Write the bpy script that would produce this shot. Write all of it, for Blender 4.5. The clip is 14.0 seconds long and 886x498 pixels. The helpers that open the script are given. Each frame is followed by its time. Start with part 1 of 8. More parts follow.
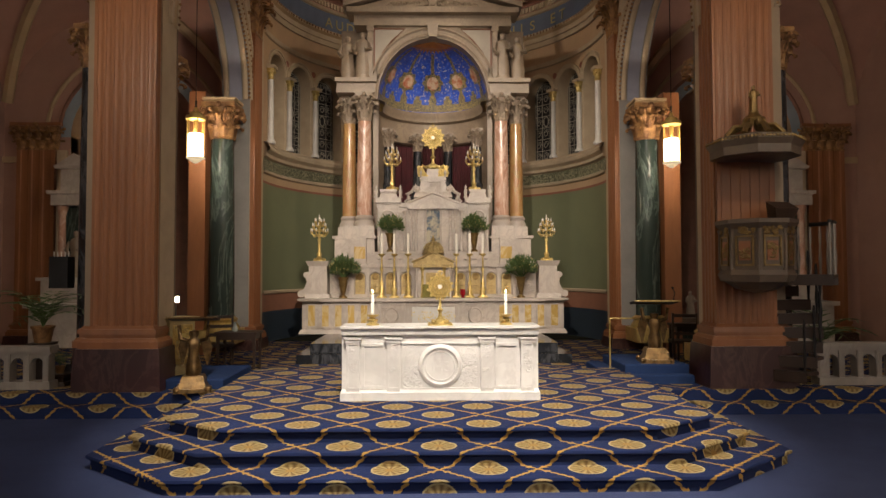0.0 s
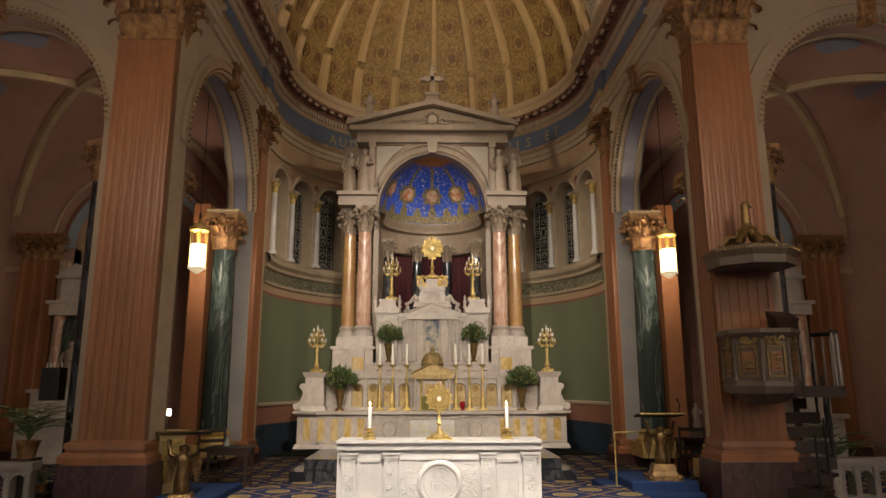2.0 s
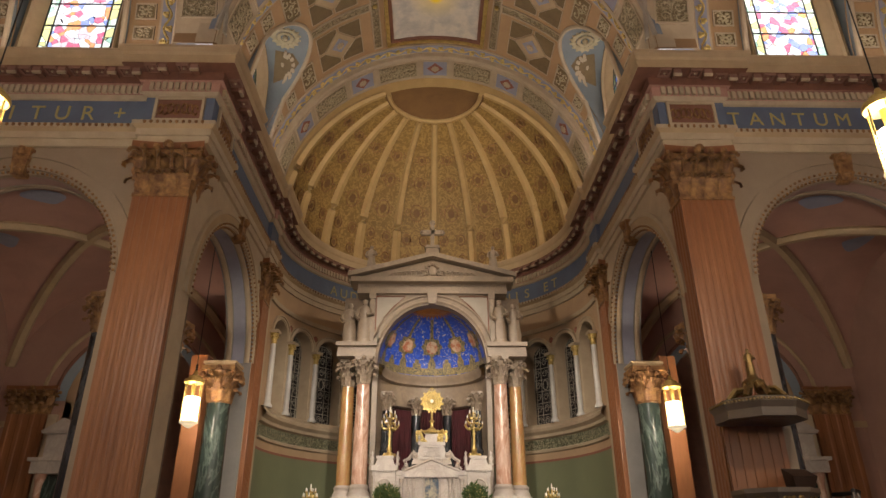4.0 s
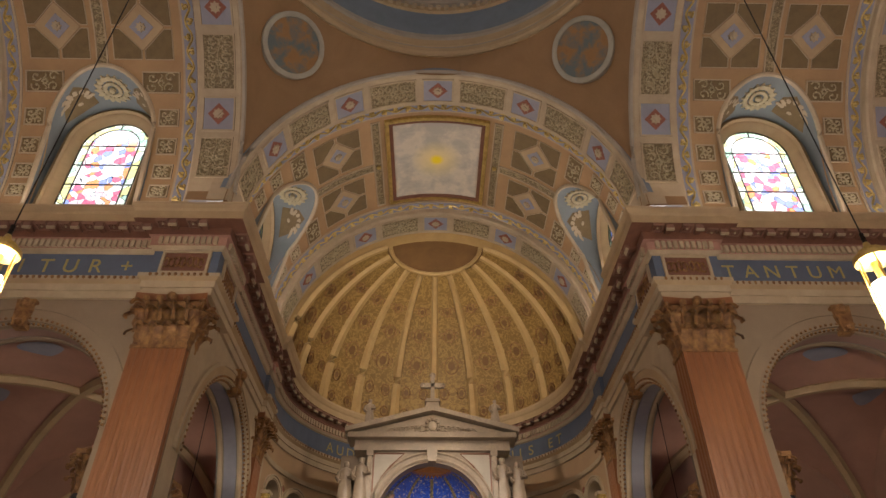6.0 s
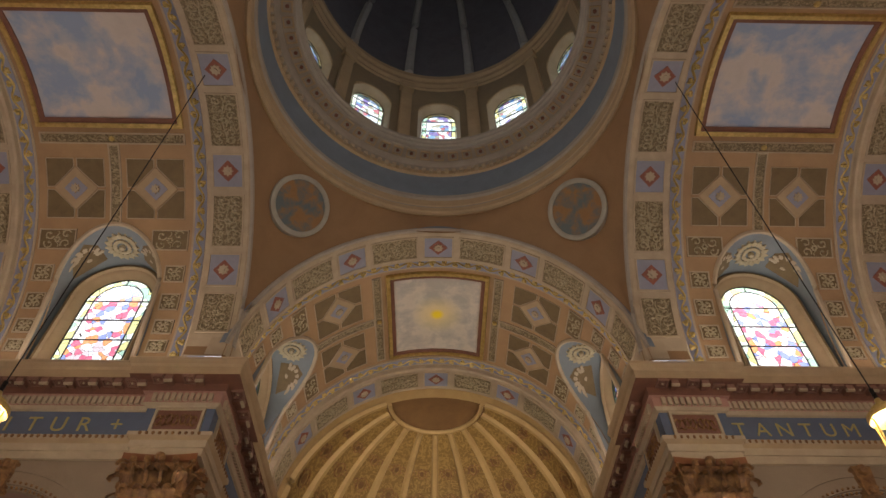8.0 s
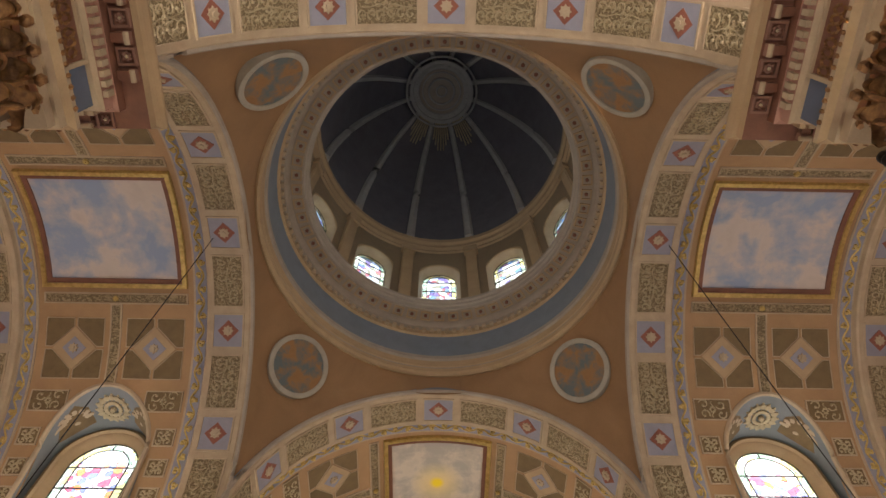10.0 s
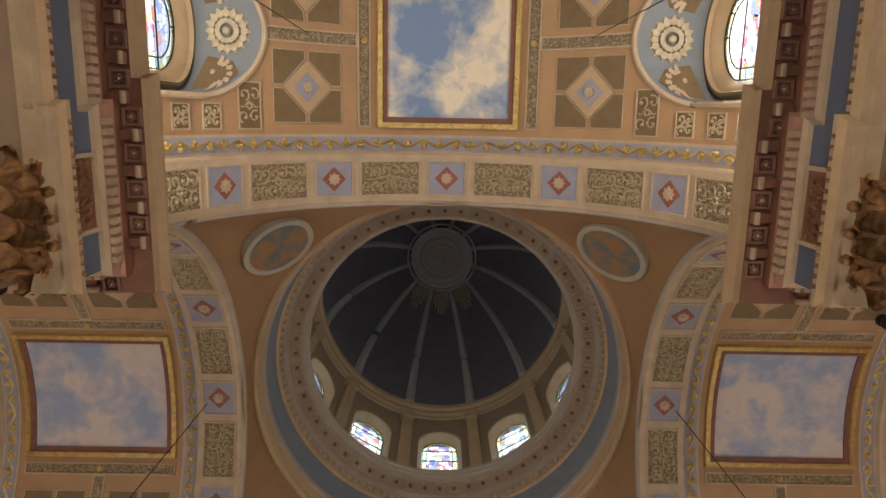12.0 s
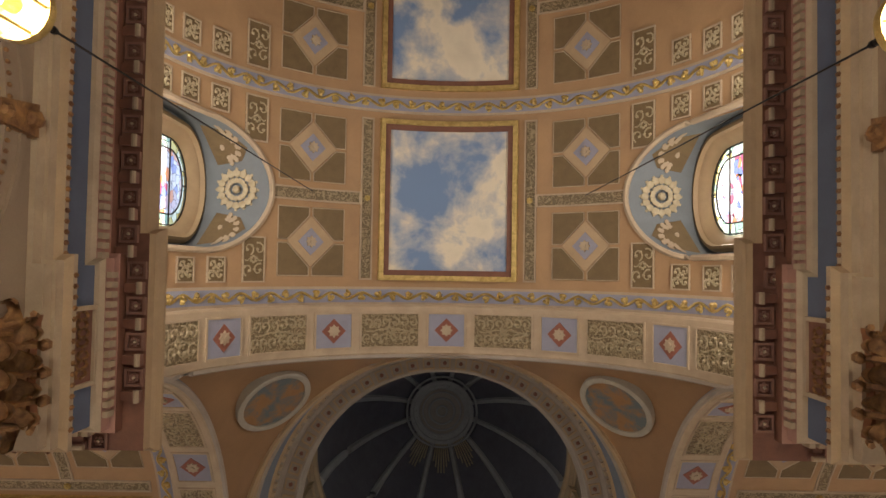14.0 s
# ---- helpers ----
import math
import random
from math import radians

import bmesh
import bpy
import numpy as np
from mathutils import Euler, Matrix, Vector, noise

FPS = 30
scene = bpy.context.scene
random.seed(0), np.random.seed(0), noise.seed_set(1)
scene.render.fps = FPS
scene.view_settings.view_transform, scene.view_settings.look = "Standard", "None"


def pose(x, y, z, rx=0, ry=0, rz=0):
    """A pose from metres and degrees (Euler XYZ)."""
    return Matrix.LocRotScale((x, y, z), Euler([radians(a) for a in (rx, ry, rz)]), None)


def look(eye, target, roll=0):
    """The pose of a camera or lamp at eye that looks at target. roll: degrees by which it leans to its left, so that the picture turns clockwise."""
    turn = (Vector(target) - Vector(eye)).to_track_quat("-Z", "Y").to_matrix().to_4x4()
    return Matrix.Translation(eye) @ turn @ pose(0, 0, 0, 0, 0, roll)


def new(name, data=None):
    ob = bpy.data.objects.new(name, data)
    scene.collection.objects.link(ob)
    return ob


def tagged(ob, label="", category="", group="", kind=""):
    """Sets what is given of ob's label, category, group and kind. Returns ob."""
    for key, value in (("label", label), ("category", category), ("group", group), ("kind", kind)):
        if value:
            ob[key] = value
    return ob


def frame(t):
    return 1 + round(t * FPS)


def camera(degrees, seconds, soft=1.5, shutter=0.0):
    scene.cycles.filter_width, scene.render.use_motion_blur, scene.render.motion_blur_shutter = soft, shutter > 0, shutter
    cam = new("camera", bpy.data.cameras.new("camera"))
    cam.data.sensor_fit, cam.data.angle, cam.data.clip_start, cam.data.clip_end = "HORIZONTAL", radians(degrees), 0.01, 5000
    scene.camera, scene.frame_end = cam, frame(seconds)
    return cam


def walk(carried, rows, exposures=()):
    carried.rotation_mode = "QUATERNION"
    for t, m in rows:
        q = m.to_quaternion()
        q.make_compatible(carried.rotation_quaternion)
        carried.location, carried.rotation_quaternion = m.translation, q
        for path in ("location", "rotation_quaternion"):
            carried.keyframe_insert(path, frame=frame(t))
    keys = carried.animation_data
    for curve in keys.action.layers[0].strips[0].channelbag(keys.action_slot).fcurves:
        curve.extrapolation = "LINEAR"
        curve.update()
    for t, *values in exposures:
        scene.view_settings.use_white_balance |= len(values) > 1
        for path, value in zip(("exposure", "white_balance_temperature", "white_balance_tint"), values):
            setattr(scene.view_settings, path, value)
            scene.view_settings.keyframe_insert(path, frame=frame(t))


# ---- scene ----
# ---- camera: turned upwards where it stands ----
cam = camera(67.63, 14.0)
ROWS = [  # seconds, upward turn, yaw, roll
    (0.0, 0.00, 0.00, 0.00),
    (0.5, 0.14, -0.05, -0.04),
    (1.0, 3.02, -0.07, -0.02),
    (1.5, 6.26, -0.07, -0.03),
    (2.0, 9.50, -0.07, 0.01),
    (2.5, 12.75, -0.06, 0.01),
    (3.0, 15.98, -0.07, 0.01),
    (5.5, 32.33, -0.09, 0.09),
    (6.0, 35.59, -0.07, 0.05),
    (6.5, 38.91, -0.05, 0.03),
    (7.0, 42.19, -0.06, 0.05),
    (7.5, 45.51, -0.06, 0.08),
    (8.0, 48.93, -0.04, 0.09),
    (10.5, 66.20, 0.02, -0.06),
    (11.0, 69.69, 0.06, -0.07),
    (11.5, 73.24, 0.11, -0.10),
    (12.0, 76.82, 0.12, -0.12),
    (12.5, 80.42, 0.12, -0.04),
    (13.0, 84.06, 0.06, 0.06),
    (13.5, 87.65, 0.07, 0.09),
    (14.0, 89.91, 0.06, 0.06),
]
BASE = pose(-0.12, 0, 2.10) @ pose(0, 0, 0, 0, 0, -1.06) @ pose(0, 0, 0, 2.0) @ pose(0, 0, 0, 0, 0.14)
walk(cam, [(t, BASE @ pose(0, 0, 0, 0, 0, yaw) @ pose(0, 0, 0, up) @ pose(0, 0, 0, 0, roll) @ pose(0, 0, 0, 90))
           for t, up, yaw, roll in ROWS],
     [(0.0, 1.08), (1.0, 1.03), (2.5, 1.00), (3.0, 1.10), (5.5, 1.42), (6.5, 1.36), (8.0, 1.22), (10.5, 1.64), (11.5, 1.58), (12.5, 1.50), (14.0, 1.30)])

# ---- world and light ----
world = bpy.data.worlds.new("sky")
scene.world = world
world.use_nodes = True
_sky = world.node_tree.nodes.new("ShaderNodeTexSky")
_sky.sky_type, _sky.sun_disc = "NISHITA", False
_sky.sun_elevation, _sky.sun_rotation = radians(55), radians(150)
_sky.dust_density, _sky.air_density, _sky.ozone_density = 8.0, 1.5, 0.5
_bg = world.node_tree.nodes["Background"]
_bg.inputs["Strength"].default_value = 0.15
world.node_tree.links.new(_sky.outputs[0], _bg.inputs[0])


def lamp(kind, name, power, m, color=(1.0, 0.80, 0.58), size=0.3, size_y=None, spot=60, blend=0.5):
    d = bpy.data.lights.new(name, kind)
    d.energy, d.color = power, color
    if kind == "AREA":
        d.shape, d.size, d.size_y = "RECTANGLE", size, size_y or size
    elif kind == "SUN":
        d.angle = size
    else:
        d.shadow_soft_size = size
    if kind == "SPOT":
        d.spot_size, d.spot_blend = radians(spot), blend
    ob = new(name, d)
    ob.matrix_world = m
    return ob


lamp("SUN", "sun", 0.8, look((0, 0, 40), (-12, 20, 0)), (1.0, 0.95, 0.88), radians(10))
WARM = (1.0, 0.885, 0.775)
# assumed cove lamps, added unseen on the cornice, turned up to the vaults
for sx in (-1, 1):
    lamp("AREA", "assumed_cove_light", 50, look((sx * 4.12, -1.6, 10.80), (sx * 1.2, -1.6, 15.8)), WARM, 4.5, 0.25)
    lamp("AREA", "assumed_cove_light", 27, look((sx * 4.12, 13.5, 10.80), (sx * 1.2, 13.5, 15.8)), WARM, 4.0, 0.25)
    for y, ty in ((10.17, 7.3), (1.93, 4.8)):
        lamp("AREA", "assumed_cove_light", 20, look((sx * 7.5, y, 10.80), (sx * 7.5, ty, 15.8)), WARM, 4.5, 0.25)
# assumed spotlights, unseen high in the nave, turned on the sanctuary
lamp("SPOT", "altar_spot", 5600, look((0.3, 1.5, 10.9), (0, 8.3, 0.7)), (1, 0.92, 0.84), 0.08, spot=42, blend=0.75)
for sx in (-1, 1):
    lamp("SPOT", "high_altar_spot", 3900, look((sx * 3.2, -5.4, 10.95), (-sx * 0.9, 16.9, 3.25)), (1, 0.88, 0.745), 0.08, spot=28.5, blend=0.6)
    # unseen fill spots added in the chancel for half dome and apse wall
    lamp("SPOT", "apse_fill_spot", 310, look((sx * 3.3, 11.9, 10.9), (-sx * 0.6, 20.5, 12.6)), (1, 0.84, 0.64), 0.06, spot=72, blend=0.9)
    lamp("SPOT", "apse_wall_fill_spot", 350, look((sx * 3.3, 11.6, 10.9), (-sx * 3.9, 18.2, 5.4)), (1, 0.86, 0.68), 0.06, spot=50, blend=0.8)

# ---- materials ----
def nodes_of(name):
    m = bpy.data.materials.new(name)
    m.use_nodes = True
    t = m.node_tree
    return m, t, t.nodes["Principled BSDF"]


def nd(t, kind, **sets):
    n = t.nodes.new(kind)
    for k, v in sets.items():
        if k in n.inputs:
            n.inputs[k].default_value = v
    return n


def ramp(t, src, stops):
    r = t.nodes.new("ShaderNodeValToRGB")
    while len(r.color_ramp.elements) < len(stops):
        r.color_ramp.elements.new(0.5)
    for e, (p, c) in zip(r.color_ramp.elements, stops):
        e.position, e.color = p, (*c, 1)
    t.links.new(src, r.inputs[0])
    return r.outputs[0]


def mth(t, op, a, b=None, clamp=False):
    n = t.nodes.new("ShaderNodeMath")
    n.operation, n.use_clamp = op, clamp
    for i, s in enumerate((a, b)):
        if s is None:
            continue
        if isinstance(s, (int, float)):
            n.inputs[i].default_value = s
        else:
            t.links.new(s, n.inputs[i])
    return n.outputs[0]


def mixc(t, fac, a, b):
    n = t.nodes.new("ShaderNodeMix")
    n.data_type = "RGBA"
    for s, i in ((fac, 0), (a, 6), (b, 7)):
        if isinstance(s, (int, float)):
            n.inputs[i].default_value = s
        elif isinstance(s, tuple):
            n.inputs[i].default_value = (*s, 1)
        else:
            t.links.new(s, n.inputs[i])
    return n.outputs[2]


def coords(t, scale=(1, 1, 1)):
    c = t.nodes.new("ShaderNodeTexCoord")
    mp = nd(t, "ShaderNodeMapping")
    mp.inputs["Scale"].default_value = scale
    t.links.new(c.outputs["Object"], mp.inputs[0])
    return mp.outputs[0]


def noise_of(t, co, scale, detail=4, rough=0.6, dist=0.0):
    n = nd(t, "ShaderNodeTexNoise", Scale=scale, Detail=detail, Roughness=rough, Distortion=dist)
    t.links.new(co, n.inputs["Vector"])
    return n.outputs["Fac"]


def bump_to(t, b, height, strength=0.3, dist=0.02):
    n = nd(t, "ShaderNodeBump", Strength=strength, Distance=dist)
    t.links.new(height, n.inputs["Height"])
    t.links.new(n.outputs[0], b.inputs["Normal"])


def surface(name, col, col2=None, rough=0.6, metal=0.0, scale=3.0, grain=40.0, stretch=(1, 1, 1), bump=0.15, spec=0.4):
    """Paint, plaster, marble or metal: two colours in broad patches, fine grain and relief."""
    m, t, b = nodes_of(name)
    col2 = col2 or tuple(c * 0.75 for c in col)
    co = coords(t, stretch)
    broad = noise_of(t, co, scale, 5, 0.65, 0.4)
    fine = noise_of(t, co, grain, 3, 0.6)
    c = ramp(t, broad, [(0.3, col2), (0.68, col)])
    c = mixc(t, mth(t, "MULTIPLY", fine, 0.35), c, tuple(v * 0.6 for v in col2))
    t.links.new(c, b.inputs["Base Color"])
    b.inputs["Metallic"].default_value = metal
    b.inputs["Specular IOR Level"].default_value = spec
    r = mth(t, "ADD", mth(t, "MULTIPLY", broad, 0.25), rough - 0.12)
    t.links.new(r, b.inputs["Roughness"])
    bump_to(t, b, fine, bump)
    return m


def marble(name, base, vein, rough=0.2, scale=1.6, stretch=(1, 1, 0.5), width=0.06):
    m, t, b = nodes_of(name)
    co = coords(t, stretch)
    warp = noise_of(t, co, scale, 6, 0.6, 1.5)
    line = mth(t, "ABSOLUTE", mth(t, "SUBTRACT", warp, 0.5))
    v = ramp(t, line, [(0.0, (1, 1, 1)), (width, (0, 0, 0))])
    cloud = noise_of(t, co, scale * 0.7, 4)
    c = ramp(t, cloud, [(0.3, tuple(x * 0.6 for x in base)), (0.7, base)])
    t.links.new(mixc(t, mth(t, "MULTIPLY", v, 0.7), c, vein), b.inputs["Base Color"])
    b.inputs["Roughness"].default_value = rough
    return m


def relief(name, ground, raised, scale=9.0, metal=0.0, rough=0.55, bump=0.8):
    """Stucco scrollwork in low relief on a coloured ground."""
    m, t, b = nodes_of(name)
    co = coords(t)
    w = noise_of(t, co, scale, 2, 0.5, 2.2)
    v = nd(t, "ShaderNodeTexVoronoi", Scale=scale * 1.4)
    v.feature = "SMOOTH_F1"
    t.links.new(co, v.inputs["Vector"])
    line = mth(t, "ABSOLUTE", mth(t, "SUBTRACT", w, 0.5))
    h1 = ramp(t, line, [(0.02, (1, 1, 1)), (0.07, (0, 0, 0))])
    h2 = ramp(t, v.outputs["Distance"], [(0.12, (1, 1, 1)), (0.3, (0, 0, 0))])
    h = mth(t, "MAXIMUM", h1, h2)
    dirt = noise_of(t, co, 2.0)
    g = mixc(t, mth(t, "MULTIPLY", dirt, 0.6), ground, tuple(x * 0.55 for x in ground))
    t.links.new(mixc(t, h, g, raised), b.inputs["Base Color"])
    b.inputs["Roughness"].default_value = rough
    t.links.new(mth(t, "MULTIPLY", h, metal), b.inputs["Metallic"])
    bump_to(t, b, h, bump, 0.03)
    return m


def clouds(name, sky, cloud, sun=None, scale=1.1):
    m, t, b = nodes_of(name)
    co = coords(t)
    n = noise_of(t, co, scale, 6, 0.55, 0.3)
    f = noise_of(t, co, scale * 3, 5, 0.6)
    n = mth(t, "ADD", mth(t, "MULTIPLY", n, 0.75), mth(t, "MULTIPLY", f, 0.25))
    c = ramp(t, n, [(0.42, sky), (0.50, tuple((a + b2) / 2 for a, b2 in zip(sky, cloud))), (0.56, cloud), (0.75, tuple(0.8 * v for v in cloud))])
    if sun:
        s = nd(t, "ShaderNodeVectorMath")
        s.operation = "DISTANCE"
        g = t.nodes.new("ShaderNodeTexCoord")
        t.links.new(g.outputs["Object"], s.inputs[0])
        s.inputs[1].default_value = sun
        d = s.outputs["Value"]
        c = mixc(t, ramp(t, d, [(0.10, (1, 1, 1)), (0.75, (0, 0, 0))]), c, (0.80, 0.62, 0.28))
        c = mixc(t, ramp(t, d, [(0.10, (1, 1, 1)), (0.22, (0, 0, 0))]), c, (0.95, 0.72, 0.02))
    t.links.new(c, b.inputs["Base Color"])
    b.inputs["Roughness"].default_value = 0.7
    return m


def carpet(name):
    """Blue carpet with fan medallions in a lattice of leafy chains."""
    m, t, b = nodes_of(name)
    c = t.nodes.new("ShaderNodeTexCoord")
    s = t.nodes.new("ShaderNodeSeparateXYZ")
    t.links.new(c.outputs["Object"], s.inputs[0])
    u = mth(t, "DIVIDE", mth(t, "ADD", s.outputs["X"], 0.04), 0.975)
    v = mth(t, "DIVIDE", mth(t, "SUBTRACT", mth(t, "ADD", s.outputs["Y"], s.outputs["Z"]), 6.28), 0.92)

    def cell(x, off):
        return mth(t, "SUBTRACT", mth(t, "FRACT", mth(t, "ADD", x, off)), 0.5)

    def medal(o1, o2):
        a, d = cell(u, o1), cell(v, o2)
        return mth(t, "SQRT", mth(t, "ADD", mth(t, "MULTIPLY", a, a), mth(t, "MULTIPLY", d, d))), mth(t, "ARCTAN2", d, a)
    r1, a1 = medal(0.5, 0.5)
    r2, a2 = medal(0.0, 0.0)
    r = mth(t, "MINIMUM", r1, r2)
    near = mth(t, "LESS_THAN", r1, r2)
    ang = mth(t, "ADD", mth(t, "MULTIPLY", a1, near), mth(t, "MULTIPLY", a2, mth(t, "SUBTRACT", 1.0, near)))
    fan = mth(t, "MULTIPLY", mth(t, "ADD", mth(t, "SINE", mth(t, "MULTIPLY", ang, 12.0)), 1.0), 0.5)
    # the chains run on the diagonals half way between medallions
    p, q = mth(t, "ADD", u, v), mth(t, "SUBTRACT", u, v)
    dp = mth(t, "ABSOLUTE", cell(p, 0.0))
    dq = mth(t, "ABSOLUTE", cell(q, 0.0))
    wave = mth(t, "MULTIPLY", mth(t, "ABSOLUTE", mth(t, "SINE", mth(t, "MULTIPLY", v, 48.0))), 0.022)
    width = mth(t, "ADD", 0.009, wave)

    def leaf(other):
        """Tulip leaves that open on both sides of a crossing."""
        k = mth(t, "SUBTRACT", other, 0.07)
        return mth(t, "MULTIPLY", mth(t, "MULTIPLY", k, 0.62), mth(t, "MULTIPLY", mth(t, "GREATER_THAN", k, 0.0), mth(t, "LESS_THAN", k, 0.11)))
    chain = mth(t, "MAXIMUM", mth(t, "LESS_THAN", dp, mth(t, "MAXIMUM", width, leaf(dq))), mth(t, "LESS_THAN", dq, mth(t, "MAXIMUM", width, leaf(dp))))
    disc = mth(t, "LESS_THAN", r, 0.192)
    rim = mth(t, "MULTIPLY", mth(t, "GREATER_THAN", r, 0.172), disc)
    co = coords(t)
    pile = noise_of(t, co, 260, 2)
    worn = noise_of(t, co, 1.3, 4)
    blue = ramp(t, worn, [(0.3, (0.010, 0.016, 0.050)), (0.7, (0.016, 0.027, 0.085))])
    core = mth(t, "LESS_THAN", r, 0.05)
    gold = mixc(t, fan, (0.17, 0.105, 0.035), (0.36, 0.26, 0.10))
    gold = mixc(t, core, gold, (0.30, 0.18, 0.05))
    col = mixc(t, chain, blue, (0.40, 0.23, 0.05))
    col = mixc(t, disc, col, gold)
    col = mixc(t, rim, col, (0.40, 0.31, 0.14))
    col = mixc(t, mth(t, "MULTIPLY", pile, 0.4), col, (0.012, 0.014, 0.03))
    t.links.new(col, b.inputs["Base Color"])
    b.inputs["Roughness"].default_value = 0.95
    b.inputs["Specular IOR Level"].default_value = 0.1
    bump_to(t, b, pile, 0.4, 0.01)
    return m


def stained(name, pale, figures, scale=4.6, top=None):
    """Leaded coloured glass: light comes through it in its colours."""
    m, t, b = nodes_of(name)
    t.nodes.remove(b)
    out = t.nodes["Material Output"]
    co = coords(t)
    v = nd(t, "ShaderNodeTexVoronoi", Scale=scale)
    t.links.new(co, v.inputs["Vector"])
    e = nd(t, "ShaderNodeTexVoronoi", Scale=scale)
    e.feature = "DISTANCE_TO_EDGE"
    t.links.new(co, e.inputs["Vector"])
    lead = mth(t, "LESS_THAN", e.outputs["Distance"], 0.02)
    sp = t.nodes.new("ShaderNodeSeparateColor")
    t.links.new(v.outputs["Color"], sp.inputs[0])
    stops = [(0.0, pale), (0.36, tuple(0.8 * c for c in pale))] + [(0.42 + 0.58 * i / len(figures), c) for i, c in enumerate(figures)]
    r = ramp(t, sp.outputs[0], stops)
    t.nodes[-1].color_ramp.interpolation = "CONSTANT"
    wob = noise_of(t, co, 14, 3)
    c = mixc(t, mth(t, "MULTIPLY", wob, 0.5), r, tuple(0.6 * x for x in pale))
    if top:
        # the sky of the scene: the upper panes turn pale
        sp2 = t.nodes.new("ShaderNodeSeparateXYZ")
        t.links.new(co, sp2.inputs[0])
        up = mth(t, "DIVIDE", mth(t, "SUBTRACT", sp2.outputs["Z"], top[0]), top[1] - top[0], True)
        c = mixc(t, mth(t, "MULTIPLY", up, 0.85), c, (0.72, 0.84, 0.95))
    c = mixc(t, lead, c, (0.01, 0.01, 0.012))
    tr = t.nodes.new("ShaderNodeBsdfTransparent")
    df = t.nodes.new("ShaderNodeBsdfDiffuse")
    mx = t.nodes.new("ShaderNodeMixShader")
    mx.inputs[0].default_value = 0.12
    for n in (tr, df):
        t.links.new(c, n.inputs[0])
    t.links.new(tr.outputs[0], mx.inputs[1])
    t.links.new(df.outputs[0], mx.inputs[2])
    t.links.new(mx.outputs[0], out.inputs[0])
    return m


def glow(name, col, power):
    m, t, b = nodes_of(name)
    b.inputs["Base Color"].default_value = (*col, 1)
    b.inputs["Emission Color"].default_value = (*col, 1)
    b.inputs["Emission Strength"].default_value = power
    return m


def mosaic(name):
    """Blue and gold mosaic of a small half dome: stars, gold ribs and roundels."""
    m, t, b = nodes_of(name)
    co = coords(t)
    v = nd(t, "ShaderNodeTexVoronoi", Scale=45.0)
    t.links.new(co, v.inputs["Vector"])
    sp = t.nodes.new("ShaderNodeSeparateColor")
    t.links.new(v.outputs["Color"], sp.inputs[0])
    blue = ramp(t, sp.outputs[0], [(0.0, (0.012, 0.04, 0.30)), (0.6, (0.03, 0.09, 0.55)), (0.93, (0.06, 0.16, 0.7)), (0.95, (0.75, 0.62, 0.3))])
    t.links.new(blue, b.inputs["Base Color"])
    b.inputs["Roughness"].default_value = 0.3
    bump_to(t, b, v.outputs["Distance"], 0.3, 0.01)
    return m


VAULT = surface("ochre_vault_paint", (0.46, 0.29, 0.15), (0.36, 0.22, 0.115), 0.75, scale=1.2)
TAN = surface("tan_moulding", (0.50, 0.36, 0.21), (0.40, 0.28, 0.16), 0.65, scale=2)
CREAM = surface("cream_stucco", (0.53, 0.415, 0.28), (0.42, 0.32, 0.215), 0.65, scale=2.5)
PALEBLUE = surface("pale_blue_paint", (0.30, 0.34, 0.38), (0.24, 0.28, 0.31), 0.75, scale=1.5)
FRIEZE = surface("slate_blue_frieze", (0.125, 0.155, 0.225), (0.10, 0.12, 0.175), 0.7, scale=2)
BROWN = surface("red_brown_soffit", (0.24, 0.105, 0.065), (0.16, 0.07, 0.045), 0.6, scale=4)
SOFFITROSE = surface("dull_rose_brown_moulding", (0.30, 0.155, 0.11), (0.22, 0.11, 0.08), 0.65, scale=4)
JAMB = surface("grey_tan_arch_soffit", (0.29, 0.265, 0.24), (0.225, 0.205, 0.185), 0.7, scale=1.5)
ARMWALL = surface("grey_tan_wall_paint", (0.32, 0.235, 0.160), (0.26, 0.188, 0.128), 0.75, scale=1.3)
STUCCOGOLD = surface("pale_gilt_stucco", (0.54, 0.45, 0.29), (0.36, 0.29, 0.17), 0.45, 0.12, 6, 40, bump=0.2)
RINGGREY = surface("warm_grey_moulding", (0.40, 0.345, 0.28), (0.32, 0.27, 0.22), 0.65, scale=2.5)
DOMEBLUE = surface("dusty_blue_ring_paint", (0.20, 0.23, 0.275), (0.155, 0.18, 0.215), 0.7, scale=2)
LUNETTE = surface("grey_blue_lunette_paint", (0.225, 0.25, 0.265), (0.18, 0.20, 0.21), 0.75, scale=1.5)
AGEDGOLD = surface("aged_gilding", (0.56, 0.42, 0.19), (0.26, 0.18, 0.075), 0.42, 0.6, 12, 60, bump=0.5)
# marble of the rails, darkened in colour for the shadow they stand in
RAILSTONE = marble("shaded_grey_marble", (0.33, 0.28, 0.235), (0.22, 0.18, 0.15), 0.45, 2.2)
# white marble of canopy and statues, its colour darkened for dim upper light
CANOPYM = marble("dimmed_white_marble", (0.33, 0.245, 0.170), (0.21, 0.155, 0.11), 0.45, 2.2, (1, 1, 1), 0.06)
ROSE = surface("rose_paint", (0.48, 0.262, 0.20), (0.40, 0.215, 0.165), 0.75, scale=1.5)
ROSEPALE = surface("pale_mauve_arch_paint", (0.34, 0.21, 0.17), (0.28, 0.17, 0.14), 0.75, scale=1.5)
PENDENTIVE = surface("russet_pendentive_paint", (0.335, 0.195, 0.095), (0.265, 0.152, 0.073), 0.75, scale=1.2)
